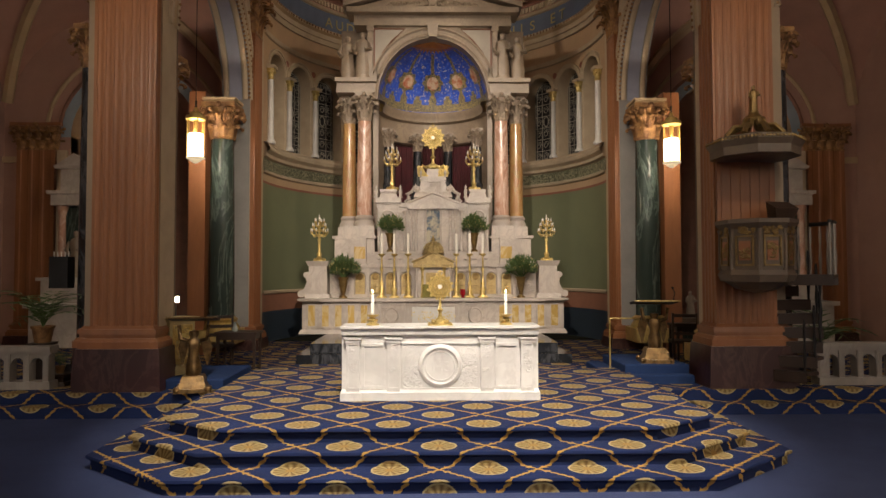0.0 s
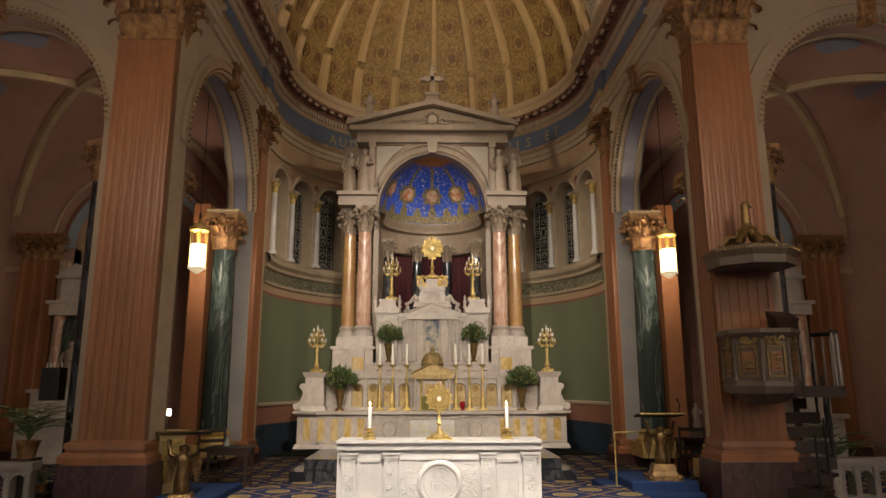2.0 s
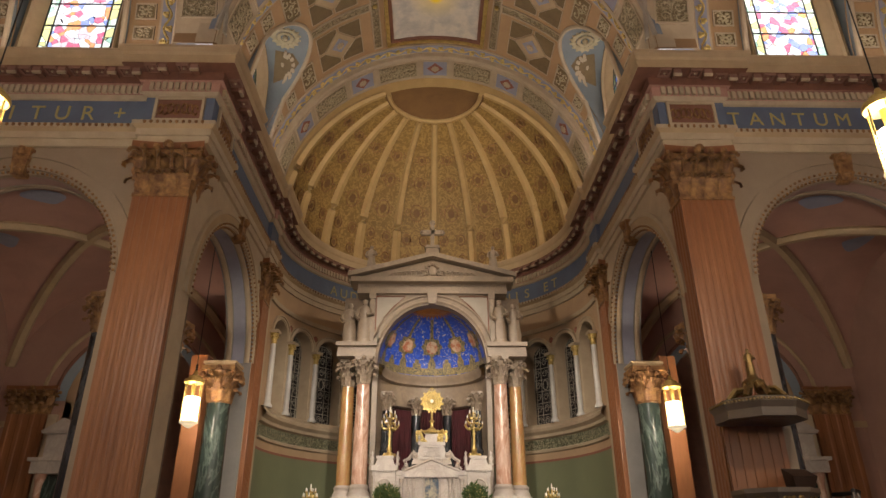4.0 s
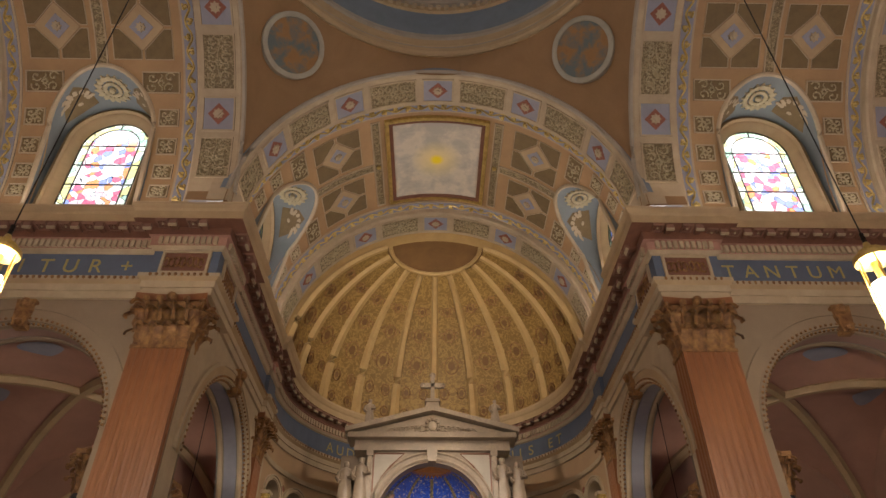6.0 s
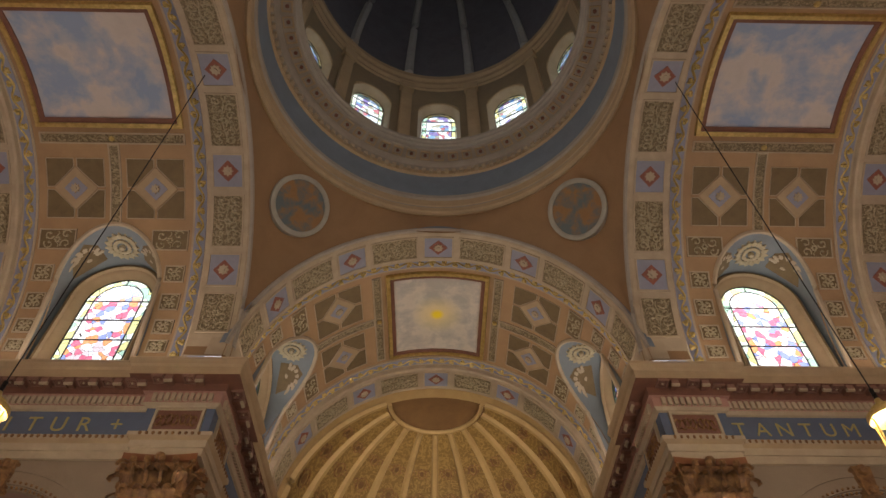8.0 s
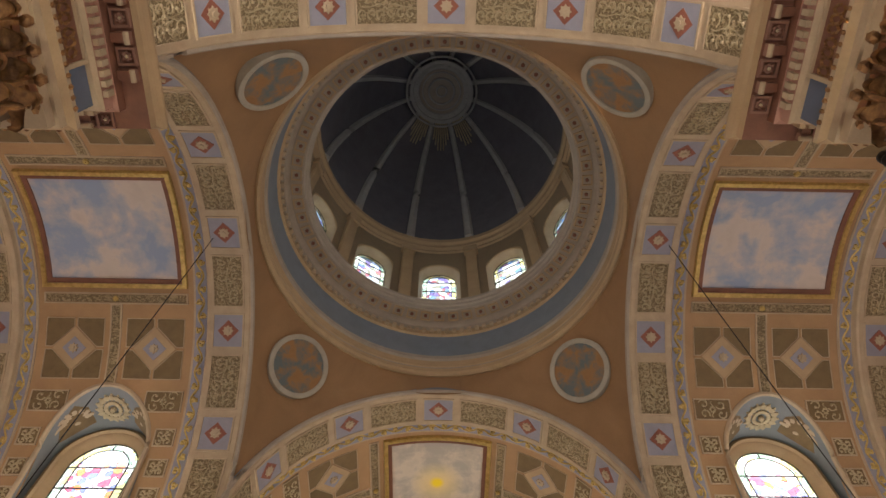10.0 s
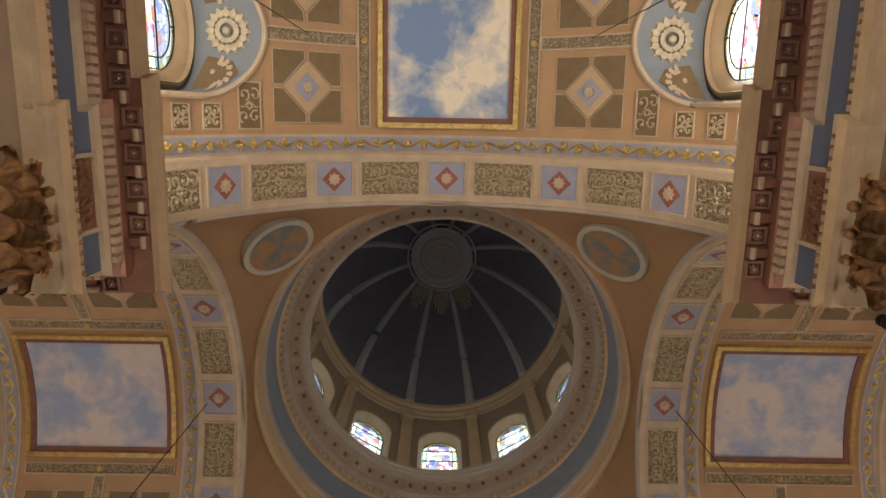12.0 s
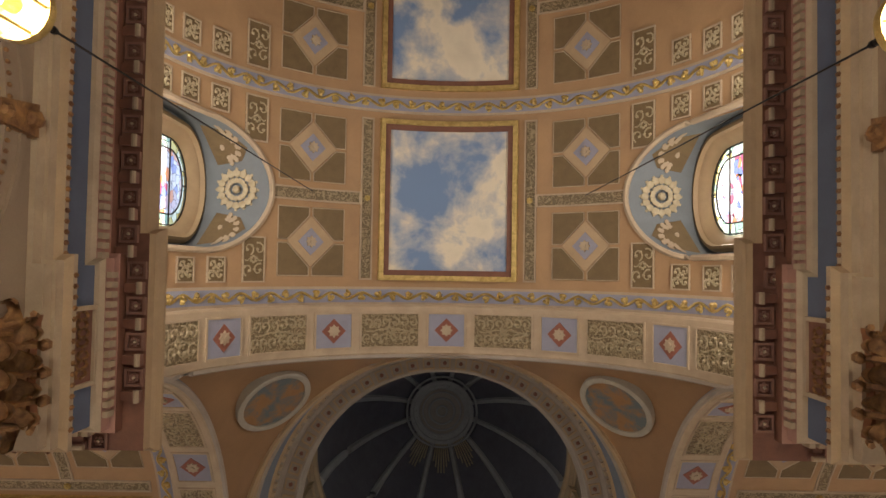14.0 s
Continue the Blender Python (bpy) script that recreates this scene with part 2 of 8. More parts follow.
OLIVE = surface("olive_panel_paint", (0.21, 0.145, 0.07), (0.155, 0.105, 0.05), 0.75, scale=5)
SCROLL = relief("stucco_scroll_panel", (0.21, 0.155, 0.08), (0.40, 0.31, 0.18), 6.5)
GOLDSCROLL = relief("gilt_scroll_on_blue", (0.20, 0.23, 0.27), (0.72, 0.46, 0.13), 5, 0.5, 0.35)
LAVENDER = surface("lavender_panel_paint", (0.33, 0.33, 0.40), (0.27, 0.27, 0.33), 0.75)
RED = surface("brick_red_paint", (0.31, 0.115, 0.075), (0.24, 0.09, 0.06), 0.75)
GOLD = surface("gilding", (0.84, 0.64, 0.25), (0.46, 0.32, 0.10), 0.36, 0.75, 9, 60, bump=0.5)
BRONZE = surface("dark_gilt_bronze", (0.36, 0.24, 0.09), (0.16, 0.10, 0.04), 0.42, 0.85, 9, 50, bump=0.4)
OLDGOLD = surface("dull_gilt_stucco", (0.46, 0.25, 0.095), (0.12, 0.052, 0.027), 0.55, 0.35, 7, 50, bump=0.4)
ORANGE = surface("orange_scagliola", (0.32, 0.127, 0.049), (0.20, 0.074, 0.029), 0.42, 0, 1.6, 22, (1, 1, 0.22), 0.08)
PLINTH = marble("dark_red_marble", (0.040, 0.012, 0.010), (0.07, 0.032, 0.027), 0.3, 2.2)
GREENM = marble("dark_green_marble", (0.035, 0.05, 0.042), (0.11, 0.14, 0.12), 0.12, 1.2, (1, 1, 0.35), 0.03)
BLACKM = marble("black_marble", (0.02, 0.021, 0.024), (0.07, 0.07, 0.075), 0.12)
WHITEM = marble("white_marble", (0.74, 0.70, 0.64), (0.52, 0.48, 0.44), 0.35, 1.5, (1, 1, 1), 0.05)
GREYM = marble("warm_white_marble", (0.55, 0.47, 0.40), (0.36, 0.30, 0.26), 0.4, 2.2, (1, 1, 1), 0.06)
YELLOWM = marble("yellow_onyx", (0.58, 0.38, 0.11), (0.62, 0.50, 0.30), 0.25, 2.0)
PINKM = marble("pink_marble", (0.58, 0.32, 0.22), (0.66, 0.48, 0.38), 0.22, 2.0, (1, 1, 0.4))
SIENA = marble("siena_marble", (0.52, 0.31, 0.12), (0.34, 0.15, 0.06), 0.22, 2.4, (1, 1, 0.5))
APSEGREEN = surface("sage_green_paint", (0.20, 0.21, 0.115), (0.165, 0.175, 0.10), 0.7, scale=1.0)
APSETAN = surface("apse_tan_paint", (0.50, 0.34, 0.20), (0.42, 0.28, 0.17), 0.7, scale=1.5)
APSEPINK = surface("dado_terracotta_paint", (0.34, 0.15, 0.09), (0.27, 0.12, 0.075), 0.7)
DADOBLUE = surface("dado_dark_blue_paint", (0.035, 0.05, 0.07), (0.025, 0.035, 0.05), 0.6)
GREENBAND = relief("green_garland_band", (0.13, 0.13, 0.075), (0.36, 0.33, 0.21), 7)
GOLDDOME = relief("gold_semi_dome_painting", (0.24, 0.14, 0.038), (0.335, 0.21, 0.062), 3.4, 0.0, 0.6, 0.1)
DOMEGOLD = surface("gold_brown_rib_paint", (0.50, 0.34, 0.15), (0.40, 0.26, 0.11), 0.65, scale=2)
DOMEBROWN = surface("brown_crown_paint", (0.22, 0.12, 0.045), (0.155, 0.08, 0.032), 0.7, scale=2)
DARKDOME = surface("dark_blue_dome_paint", (0.145, 0.138, 0.158), (0.10, 0.096, 0.11), 0.7, scale=2)
DOMERIB = surface("grey_dome_rib", (0.42, 0.41, 0.39), (0.34, 0.33, 0.31), 0.7)
DRUM = surface("drum_wall_paint", (0.30, 0.22, 0.13), (0.24, 0.18, 0.11), 0.7)
ROOMWALL = surface("dusty_rose_wall", (0.42, 0.24, 0.18), (0.34, 0.19, 0.145), 0.75, scale=1.0)
CARPET = carpet("patterned_blue_carpet")
PLAINCARPET = surface("plain_navy_carpet", (0.050, 0.064, 0.135), (0.036, 0.047, 0.10), 0.95, scale=1.2, grain=220, bump=0.4, spec=0.1)
STAIRCARPET = surface("plain_blue_carpet", (0.022, 0.042, 0.11), (0.016, 0.030, 0.08), 0.95, scale=2, grain=220, bump=0.4, spec=0.1)
SKYPAINT = clouds("painted_sky", (0.17, 0.26, 0.42), (0.74, 0.66, 0.50), None, 0.75)
SKYPALE = clouds("painted_pale_sky", (0.42, 0.38, 0.33), (0.60, 0.52, 0.42), (0, 13.55, 15.75), 1.6)
SKYWARM = clouds("painted_warm_sky", (0.27, 0.33, 0.45), (0.56, 0.48, 0.42), None, 0.9)
GLASS_A = stained("stained_glass_figures", (0.78, 0.80, 0.84), [(0.62, 0.04, 0.14), (0.16, 0.22, 0.60), (0.75, 0.24, 0.02), (0.60, 0.45, 0.50)], 6.5, (13.3, 14.1))
GLASS_C = stained("stained_glass_drum", (0.74, 0.82, 0.88), [(0.14, 0.08, 0.34), (0.12, 0.28, 0.50), (0.45, 0.08, 0.10), (0.30, 0.30, 0.20)], 6.0)
GLASS_B = stained("stained_glass_border", (0.75, 0.85, 0.70), [(0.6, 0.55, 0.2), (0.3, 0.5, 0.4)])
GRISAILLE = surface("dark_leaded_glass", (0.045, 0.040, 0.038), (0.022, 0.020, 0.022), 0.25, 0, 5)
LEAD = surface("pale_tracery_paint", (0.42, 0.38, 0.31), (0.32, 0.29, 0.23), 0.6)
MOSAIC = mosaic("blue_gold_mosaic")
VELVET = surface("dark_crimson_drape", (0.085, 0.016, 0.020), (0.045, 0.010, 0.012), 0.9, scale=4)
WOOD = surface("dark_walnut", (0.045, 0.024, 0.014), (0.026, 0.014, 0.009), 0.45, 0, 3, 30, (1, 1, 0.2))
PULPIT = surface("brown_grey_stone", (0.135, 0.095, 0.062), (0.085, 0.06, 0.042), 0.45, scale=3)
DARKBRONZE = surface("dark_gilt_bronze_figure", (0.26, 0.155, 0.06), (0.05, 0.028, 0.012), 0.34, 0.8, 9, 50, bump=0.4)
IRON = surface("black_iron", (0.03, 0.028, 0.027), (0.02, 0.018, 0.017), 0.45, 0.6)
WAX = surface("ivory_wax", (0.85, 0.80, 0.70), (0.78, 0.72, 0.62), 0.5, bump=0.02)
LAMPBOWL = glow("warm_glass_bowl", (1.0, 0.80, 0.52), 0.25)
FLAME = glow("candle_flame", (1.0, 0.72, 0.34), 14)
LAMPGLASS = glow("frosted_lamp_glass", (1.0, 0.86, 0.66), 6)
LEAF = surface("green_leaf", (0.10, 0.145, 0.045), (0.045, 0.075, 0.022), 0.5, scale=12)
LETTERGOLD = surface("gold_letter_paint", (0.46, 0.37, 0.15), (0.36, 0.29, 0.11), 0.6)
OVERCAST = glow("overcast_sky", (0.92, 0.96, 1.0), 0.80)

# ---- builders ----
class Mesh:
    def __init__(self):
        self.v, self.f, self.m = [], [], []

    def add(self, verts, faces, mi=0):
        n = len(self.v)
        self.v += [tuple(p) for p in verts]
        self.f += [tuple(i + n for i in f) for f in faces]
        self.m += [mi] * len(faces)

    def box(self, x0, x1, y0, y1, z0, z1, mi=0):
        self.add([(x, y, z) for z in (z0, z1) for y in (y0, y1) for x in (x0, x1)],
                 [(0, 2, 3, 1), (4, 5, 7, 6), (0, 1, 5, 4), (2, 6, 7, 3), (0, 4, 6, 2), (1, 3, 7, 5)], mi)

    def taper(self, cx, cy, z0, z1, w0, d0, w1, d1, mi=0):
        v = [(cx + sx * w / 2, cy + sy * d / 2, z) for z, w, d in ((z0, w0, d0), (z1, w1, d1)) for sy in (-1, 1) for sx in (-1, 1)]
        self.add(v, [(0, 2, 3, 1), (4, 5, 7, 6), (0, 1, 5, 4), (2, 6, 7, 3), (0, 4, 6, 2), (1, 3, 7, 5)], mi)

    def lathe(self, prof, cx=0, cy=0, n=24, a0=0.0, a1=360.0, mi=0, squash=1.0):
        """prof: (radius, z) rows turned about the upright through cx, cy; angle 0 points along +x."""
        whole = abs(a1 - a0) >= 359.9
        k = n if whole else n + 1
        v = []
        for r, z in prof:
            for i in range(k):
                a = radians(a0 + (a1 - a0) * i / n)
                v.append((cx + r * math.cos(a), cy + squash * r * math.sin(a), z))
        f = []
        for j in range(len(prof) - 1):
            for i in range(n):
                i2 = (i + 1) % k
                f.append((j * k + i, j * k + i2, (j + 1) * k + i2, (j + 1) * k + i))
        self.add(v, f, mi)

    def prism(self, poly, z0, z1, mi=0, caps=True):
        n = len(poly)
        v = [(x, y, z0) for x, y in poly] + [(x, y, z1) for x, y in poly]
        f = [(i, (i + 1) % n, n + (i + 1) % n, n + i) for i in range(n)]
        if caps:
            f += [tuple(range(n - 1, -1, -1)), tuple(range(n, 2 * n))]
        self.add(v, f, mi)

    def tube(self, pts, r, n=6, mi=0, r1=None):
        pts = [Vector(p) for p in pts]
        v, f = [], []
        for j, p in enumerate(pts):
            d = (pts[min(j + 1, len(pts) - 1)] - pts[max(j - 1, 0)]).normalized()
            a = d.orthogonal().normalized()
            if abs(d.z) < 0.95:
                a = d.cross(Vector((0, 0, 1))).normalized()
            b = d.cross(a)
            rr = r if r1 is None else r + (r1 - r) * j / (len(pts) - 1)
            for i in range(n):
                t = 2 * math.pi * i / n
                v.append(p + rr * (math.cos(t) * a + math.sin(t) * b))
        for j in range(len(pts) - 1):
            for i in range(n):
                f.append((j * n + i, j * n + (i + 1) % n, (j + 1) * n + (i + 1) % n, (j + 1) * n + i))
        f += [tuple(range(n - 1, -1, -1)), tuple((len(pts) - 1) * n + i for i in range(n))]
        self.add(v, f, mi)

    def ball(self, c, r, mi=0, n=8, sz=1.0, sx=1.0, sy=1.0):
        v = [(c[0], c[1], c[2] - r * sz)]
        rows = max(3, n // 2)
        for j in range(1, rows):
            p = math.pi * j / rows
            for i in range(n):
                a = 2 * math.pi * i / n
                v.append((c[0] + sx * r * math.sin(p) * math.cos(a), c[1] + sy * r * math.sin(p) * math.sin(a), c[2] - sz * r * math.cos(p)))
        v.append((c[0], c[1], c[2] + r * sz))
        f = [(0, 1 + (i + 1) % n, 1 + i) for i in range(n)]
        for j in range(rows - 2):
            for i in range(n):
                a, b = 1 + j * n + i, 1 + j * n + (i + 1) % n
                f.append((a, b, b + n, a + n))
        o, top = 1 + (rows - 2) * n, len(v) - 1
        f += [(o + i, o + (i + 1) % n, top) for i in range(n)]
        self.add(v, f, mi)

    def grid(self, rows, mi=0, closed=False):
        """rows: equal lists of points, joined to a sheet."""
        k = len(rows[0])
        f = []
        for j in range(len(rows) - 1):
            for i in range(k if closed else k - 1):
                i2 = (i + 1) % k
                f.append((j * k + i, j * k + i2, (j + 1) * k + i2, (j + 1) * k + i))
        self.add([p for r in rows for p in r], f, mi)

    def sweep(self, prof, path, mis=None):
        """prof: (out, z) rows; path: plan points, with the room on the left of the way; out goes to the left."""
        P = [Vector(p) for p in path]
        offs = []
        for i, p in enumerate(P):
            d0 = (p - P[i - 1]).normalized() if i else None
            d1 = (P[i + 1] - p).normalized() if i < len(P) - 1 else None
            d0, d1 = d0 or d1, d1 or d0
            n0, n1 = Vector((-d0.y, d0.x)), Vector((-d1.y, d1.x))
            m = (n0 + n1)
            m = m / max(0.3, m.dot(n0)) if m.length > 1e-6 else n0
            offs.append(m)
        for j in range(len(prof) - 1):
            rows = [[(p.x + o.x * prof[k][0], p.y + o.y * prof[k][0], prof[k][1]) for p, o in zip(P, offs)] for k in (j, j + 1)]
            self.grid(rows, mis[j] if mis else 0)

    def moved(self, fn):
        self.v = [tuple(fn(*p)) for p in self.v]
        return self

    def join(self, other, fn=None, mi=None):
        self.add([fn(*p) if fn else p for p in other.v], other.f, 0)
        self.m[len(self.m) - len(other.f):] = other.m if mi is None else [mi] * len(other.f)


def part(name, mesh, mats, parent=None, label="", smooth=0, at=None):
    """One mesh object. smooth: the angle in degrees up to which edges are shaded round."""
    d = bpy.data.meshes.new(name)
    d.from_pydata(mesh.v, [], mesh.f)
    for mt in (mats if isinstance(mats, (list, tuple)) else [mats]):
        d.materials.append(mt)
    d.polygons.foreach_set("material_index", mesh.m)
    d.validate()
    bm = bmesh.new()
    bm.from_mesh(d)
    bmesh.ops.recalc_face_normals(bm, faces=bm.faces)
    if smooth:
        bmesh.ops.remove_doubles(bm, verts=bm.verts, dist=1e-5)
        lim = radians(smooth)
        for f in bm.faces:
            f.smooth = True
        for e in bm.edges:
            e.smooth = len(e.link_faces) == 2 and e.calc_face_angle(0) < lim
    bm.to_mesh(d)
    bm.free()
    ob = new(name, d)
    if at is not None:
        ob.matrix_basis = at
    if parent is not None:
        ob.parent = parent
    if label:
        ob["label"] = label
    return ob


def setting(name, mesh, mats, label, category, smooth=0):
    return tagged(part(name, mesh, mats, None, "", smooth), label, category, kind="structure")


def empty(name, label, category, group="", kind=""):
    return tagged(new(name), label, category, group, kind)


def letters(name, text, size, m, mat, parent, depth=0.006):
    c = bpy.data.curves.new(name, "FONT")
    c.body, c.size, c.extrude, c.align_x, c.align_y = text, size, depth, "CENTER", "CENTER"
    c.materials.append(mat)
    ob = new(name, c)
    ob.matrix_basis = m
    ob.parent = parent
    return ob


def mirror_x(x, y, z):
    return (-x, y, z)

# ---- the large structure ----
W, Y0, Y1, YC = 4.35, 1.70, 10.40, 6.05      # half the crossing, its west and east side, its middle
ZC, RB, RV = 11.20, 4.40, 4.60               # springing of the vaults, arch bands, barrels
BAY, AR, SPRING = 3.15, 2.0, 6.35            # middle of a bay, radius and springing of the wall arches
ARMS = {"nave": lambda s, u, z: (u, Y0 - s, z), "chancel": lambda s, u, z: (u, Y1 + s, z),
        "transept_north": lambda s, u, z: (-W - s, YC + u, z), "transept_south": lambda s, u, z: (W + s, YC + u, z)}

# floors and steps
m = Mesh()
m.box(-13, 13, -10.5, 17.6, -0.3, 0.0)
setting("floor", m, PLAINCARPET, "dark navy plain carpet of the church floor", "floor")
m = Mesh()
for k, y in ((0.155, 9.70), (0.31, 10.0)):
    for sx in (-1, 1):
        a, b = sorted((sx * 2.6, sx * 12.5))
        m.box(a, b, y, 17.4, k - 0.155, k)
m.box(-2.6, 2.6, 10.0, 21.3, 0.0, 0.31)
setting("sanctuary_floor", m, CARPET, "raised sanctuary floor in blue carpet with gold medallions", "floor")
for k, w, xf, yf, ys in ((0, 3.82, 2.66, 6.31, 7.22), (1, 3.46, 2.46, 6.66, 7.42), (2, 3.12, 2.29, 7.00, 7.58)):
    m = Mesh()
    z = 0.155 * (k + 1)
    poly = [(-w, 11.9 - 0.3 * k), (-w, ys), (-xf, yf), (xf, yf), (w, ys), (w, 11.9 - 0.3 * k)]
    # riser, then a rounded nosing that stands out over it
    prof = [(0.045, z - 0.155), (0.045, z - 0.052), (0.014, z - 0.046), (0.0, z - 0.034), (0.0, z - 0.014), (0.006, z - 0.004), (0.022, z)]
    rows = []
    for d, zz in prof:
        rows.append([(x + (d if x < 0 else -d) * (1.0 if abs(x) > xf + 0.01 else 0.45), y + (d if y < 10 else -d) * (0.4 if abs(x) > xf + 0.01 and y < 10 else 1.0), zz) for x, y in poly])
    m.grid(rows, 0, True)
    m.add(rows[-1], [tuple(range(len(poly)))])
    setting("altar_step", m, CARPET, "altar step in blue carpet with gold medallions", "step", 40)


# arm walls with their arch, and what closes the arms
def wall_with_arch(mesh, side, s0, s1, fn, arch=(3.15, 2.0, 6.35)):
    BAY, AR, SPRING = arch or (0, 0, 0)

    def p(s, d, z):
        return fn(s, side * (W + d), z)
    for d in (0.0, 0.65):
        if not arch:
            mesh.add([p(s0, d, 0), p(s1, d, 0), p(s1, d, 10.8), p(s0, d, 10.8)], [(0, 1, 2, 3)])
            continue
        a, b = BAY - AR, BAY + AR
        mesh.add([p(s0, d, 0), p(a, d, 0), p(a, d, 10.8), p(s0, d, 10.8)], [(0, 1, 2, 3)])
        mesh.add([p(b, d, 0), p(s1, d, 0), p(s1, d, 10.8), p(b, d, 10.8)], [(0, 1, 2, 3)])
        arc = [(BAY - AR * math.cos(math.pi * i / 24), SPRING + AR * math.sin(math.pi * i / 24)) for i in range(25)]
        mesh.grid([[p(s, d, z) for s, z in arc], [p(s, d, 10.8) for s, z in arc]])
    if arch:
        edge = [(BAY - AR, 0)] + arc + [(BAY + AR, 0)]
        mesh.grid([[p(s, 0, z) for s, z in edge], [p(s, 0.65, z) for s, z in edge]], 1)


def arch_soffit(mesh, side, fn, arch):
    """Under side of an arch: pale blue field between cream mouldings, with gilt beads along the front."""
    BAY, AR, SPRING = arch

    def at(i, n, r, d):
        t = math.pi * i / n
        return fn(BAY - r * math.cos(t), side * (W + d), SPRING + r * math.sin(t))
    mesh.grid([[at(i, 32, AR - o, d) for d, o in ((0.19, 0.0), (0.19, 0.012), (0.46, 0.012), (0.46, 0.0))] for i in range(33)], 3)
    for d0, d1 in ((0.05, 0.16), (0.49, 0.60)):
        mesh.grid([[at(i, 32, AR - o, d) for d, o in ((d0, 0.0), (d0, 0.03), (d0 + 0.03, 0.045), (d1 - 0.03, 0.045), (d1, 0.03), (d1, 0.0))] for i in range(33)], 0)
    for i in range(70):
        mesh.ball(at(i + 0.5, 70, AR - 0.015, 0.01), 0.032, 2, 5)


def arch_trim(mesh, side, fn, arch):
    """Archivolt: two mouldings, a bead row and a keystone scroll on the wall face."""
    BAY, AR, SPRING = arch
    for r0, r1, d, mi in ((AR + 0.02, AR + 0.10, 0.05, 0), (AR + 0.10, AR + 0.26, 0.03, 1), (AR + 0.26, AR + 0.34, 0.06, 0)):
        rows = []
        for i in range(33):
            t = math.pi * i / 32
            c, s = math.cos(t), math.sin(t)
            rows.append([fn(BAY - r * c, side * (W - o), SPRING + r * s) for r, o in ((r0, 0), (r0, d), (r1, d), (r1, 0))])
        mesh.grid(rows, mi)
    for i in range(60):
        t = math.pi * (i + 0.5) / 60
        mesh.ball(fn(BAY - (AR + 0.06) * math.cos(t), side * (W - 0.06), SPRING + (AR + 0.06) * math.sin(t)), 0.028, 2, 5)
    k = Mesh()
    k.taper(0, 0, AR - 0.12, AR + 0.42, 0.22, 0.20, 0.34, 0.26)
    k.ball((0, -0.12, AR + 0.34), 0.11, 0, 8)
    k.ball((0, -0.10, AR - 0.04), 0.08, 0, 8)
    mesh.join(k, lambda x, y, z: fn(BAY + x, side * (W + y), SPRING + z), 2)


for arm, fn in ARMS.items():
    far = {"nave": 11.3, "chancel": 6.3}.get(arm, 6.6)
    for side in (-1, 1):
        m = Mesh()
        arch = (2.82, 2.24, 6.15) if arm == "chancel" else (BAY, AR, SPRING)
        wall_with_arch(m, side, 0.0, far, fn, arch)
        tag = {"nave": "wall_nave", "chancel": "wall_chancel"}.get(arm, "wall_transept")
        wl = setting(tag, m, [CREAM if arm == "chancel" else ARMWALL, JAMB], "tan painted church wall with a round arch", "wall")
        t = Mesh()
        arch_trim(t, side, fn, arch)
        arch_soffit(t, side, fn, arch)
        setting("trim", t, [CREAM, TAN, OLDGOLD, LAVENDER] if arm == "chancel" else [ARMWALL, ARMWALL, OLDGOLD, ROSEPALE], "moulded arch surround with beads and scroll keystone", "trim", 40)
m = Mesh()
for sx in (-1, 1):
    m.box(*sorted((sx * 10.95, sx * 11.3)), Y0 - 0.7, Y1 + 0.7, 0, 16.2)
setting("wall_transept_end", m, ROOMWALL, "rose painted end wall of the transept", "wall")
m = Mesh()
m.box(-5, 5, -9.95, -9.6, 0, 16.2)
setting("wall_west", m, ROOMWALL, "rose painted west wall", "wall")

# entablature round the church
EAST = [(10.95, Y1), (5.40, Y1), (5.40, Y1 - 0.12), (W - 0.12, Y1 - 0.12), (W - 0.12, 11.55), (W, 11.55), (W, 15.45),
        (W - 0.10, 15.45), (W - 0.10, 16.10), (W, 16.10), (W, 16.7)]
EAST += [(W * math.cos(math.pi * i / 36), 16.7 + W * math.sin(math.pi * i / 36)) for i in range(1, 18)]
EAST = EAST + [(0, 16.7 + W)] + [(-x, y) for x, y in EAST[::-1]]
WEST = [(-10.95, Y0), (-5.40, Y0), (-5.40, Y0 + 0.12), (-W + 0.12, Y0 + 0.12), (-W + 0.12, 0.05), (-W, 0.05), (-W, -9.6)]
PROF = [(-0.30, 8.85), (0.06, 8.85), (0.06, 9.0), (0.10, 9.0), (0.10, 9.14), (0.17, 9.20), (0.17, 9.28), (0.05, 9.30), (0.05, 9.86), (0.10, 9.88),
        (0.14, 9.94), (0.14, 10.14), (0.20, 10.16), (0.20, 10.34), (0.46, 10.36), (0.46, 10.54), (0.50, 10.58), (0.54, 10.66), (0.54, 10.72), (-0.35, 10.76)]
PMI = [0, 0, 0, 0, 3, 0, 0, 1, 0, 0, 2, 2, 4, 4, 3, 3, 3, 3, 3]


def along(path, step, skip=0.12):
    for a, b in zip(path, path[1:]):
        a, b = Vector(a), Vector(b)
        length = (b - a).length
        d = (b - a) / length
        k = max(1, round((length - skip) / step)) if length > skip else 0
        for i in range(k):
            yield a + d * (length * (i + 0.5) / k), d, Vector((-d.y, d.x))


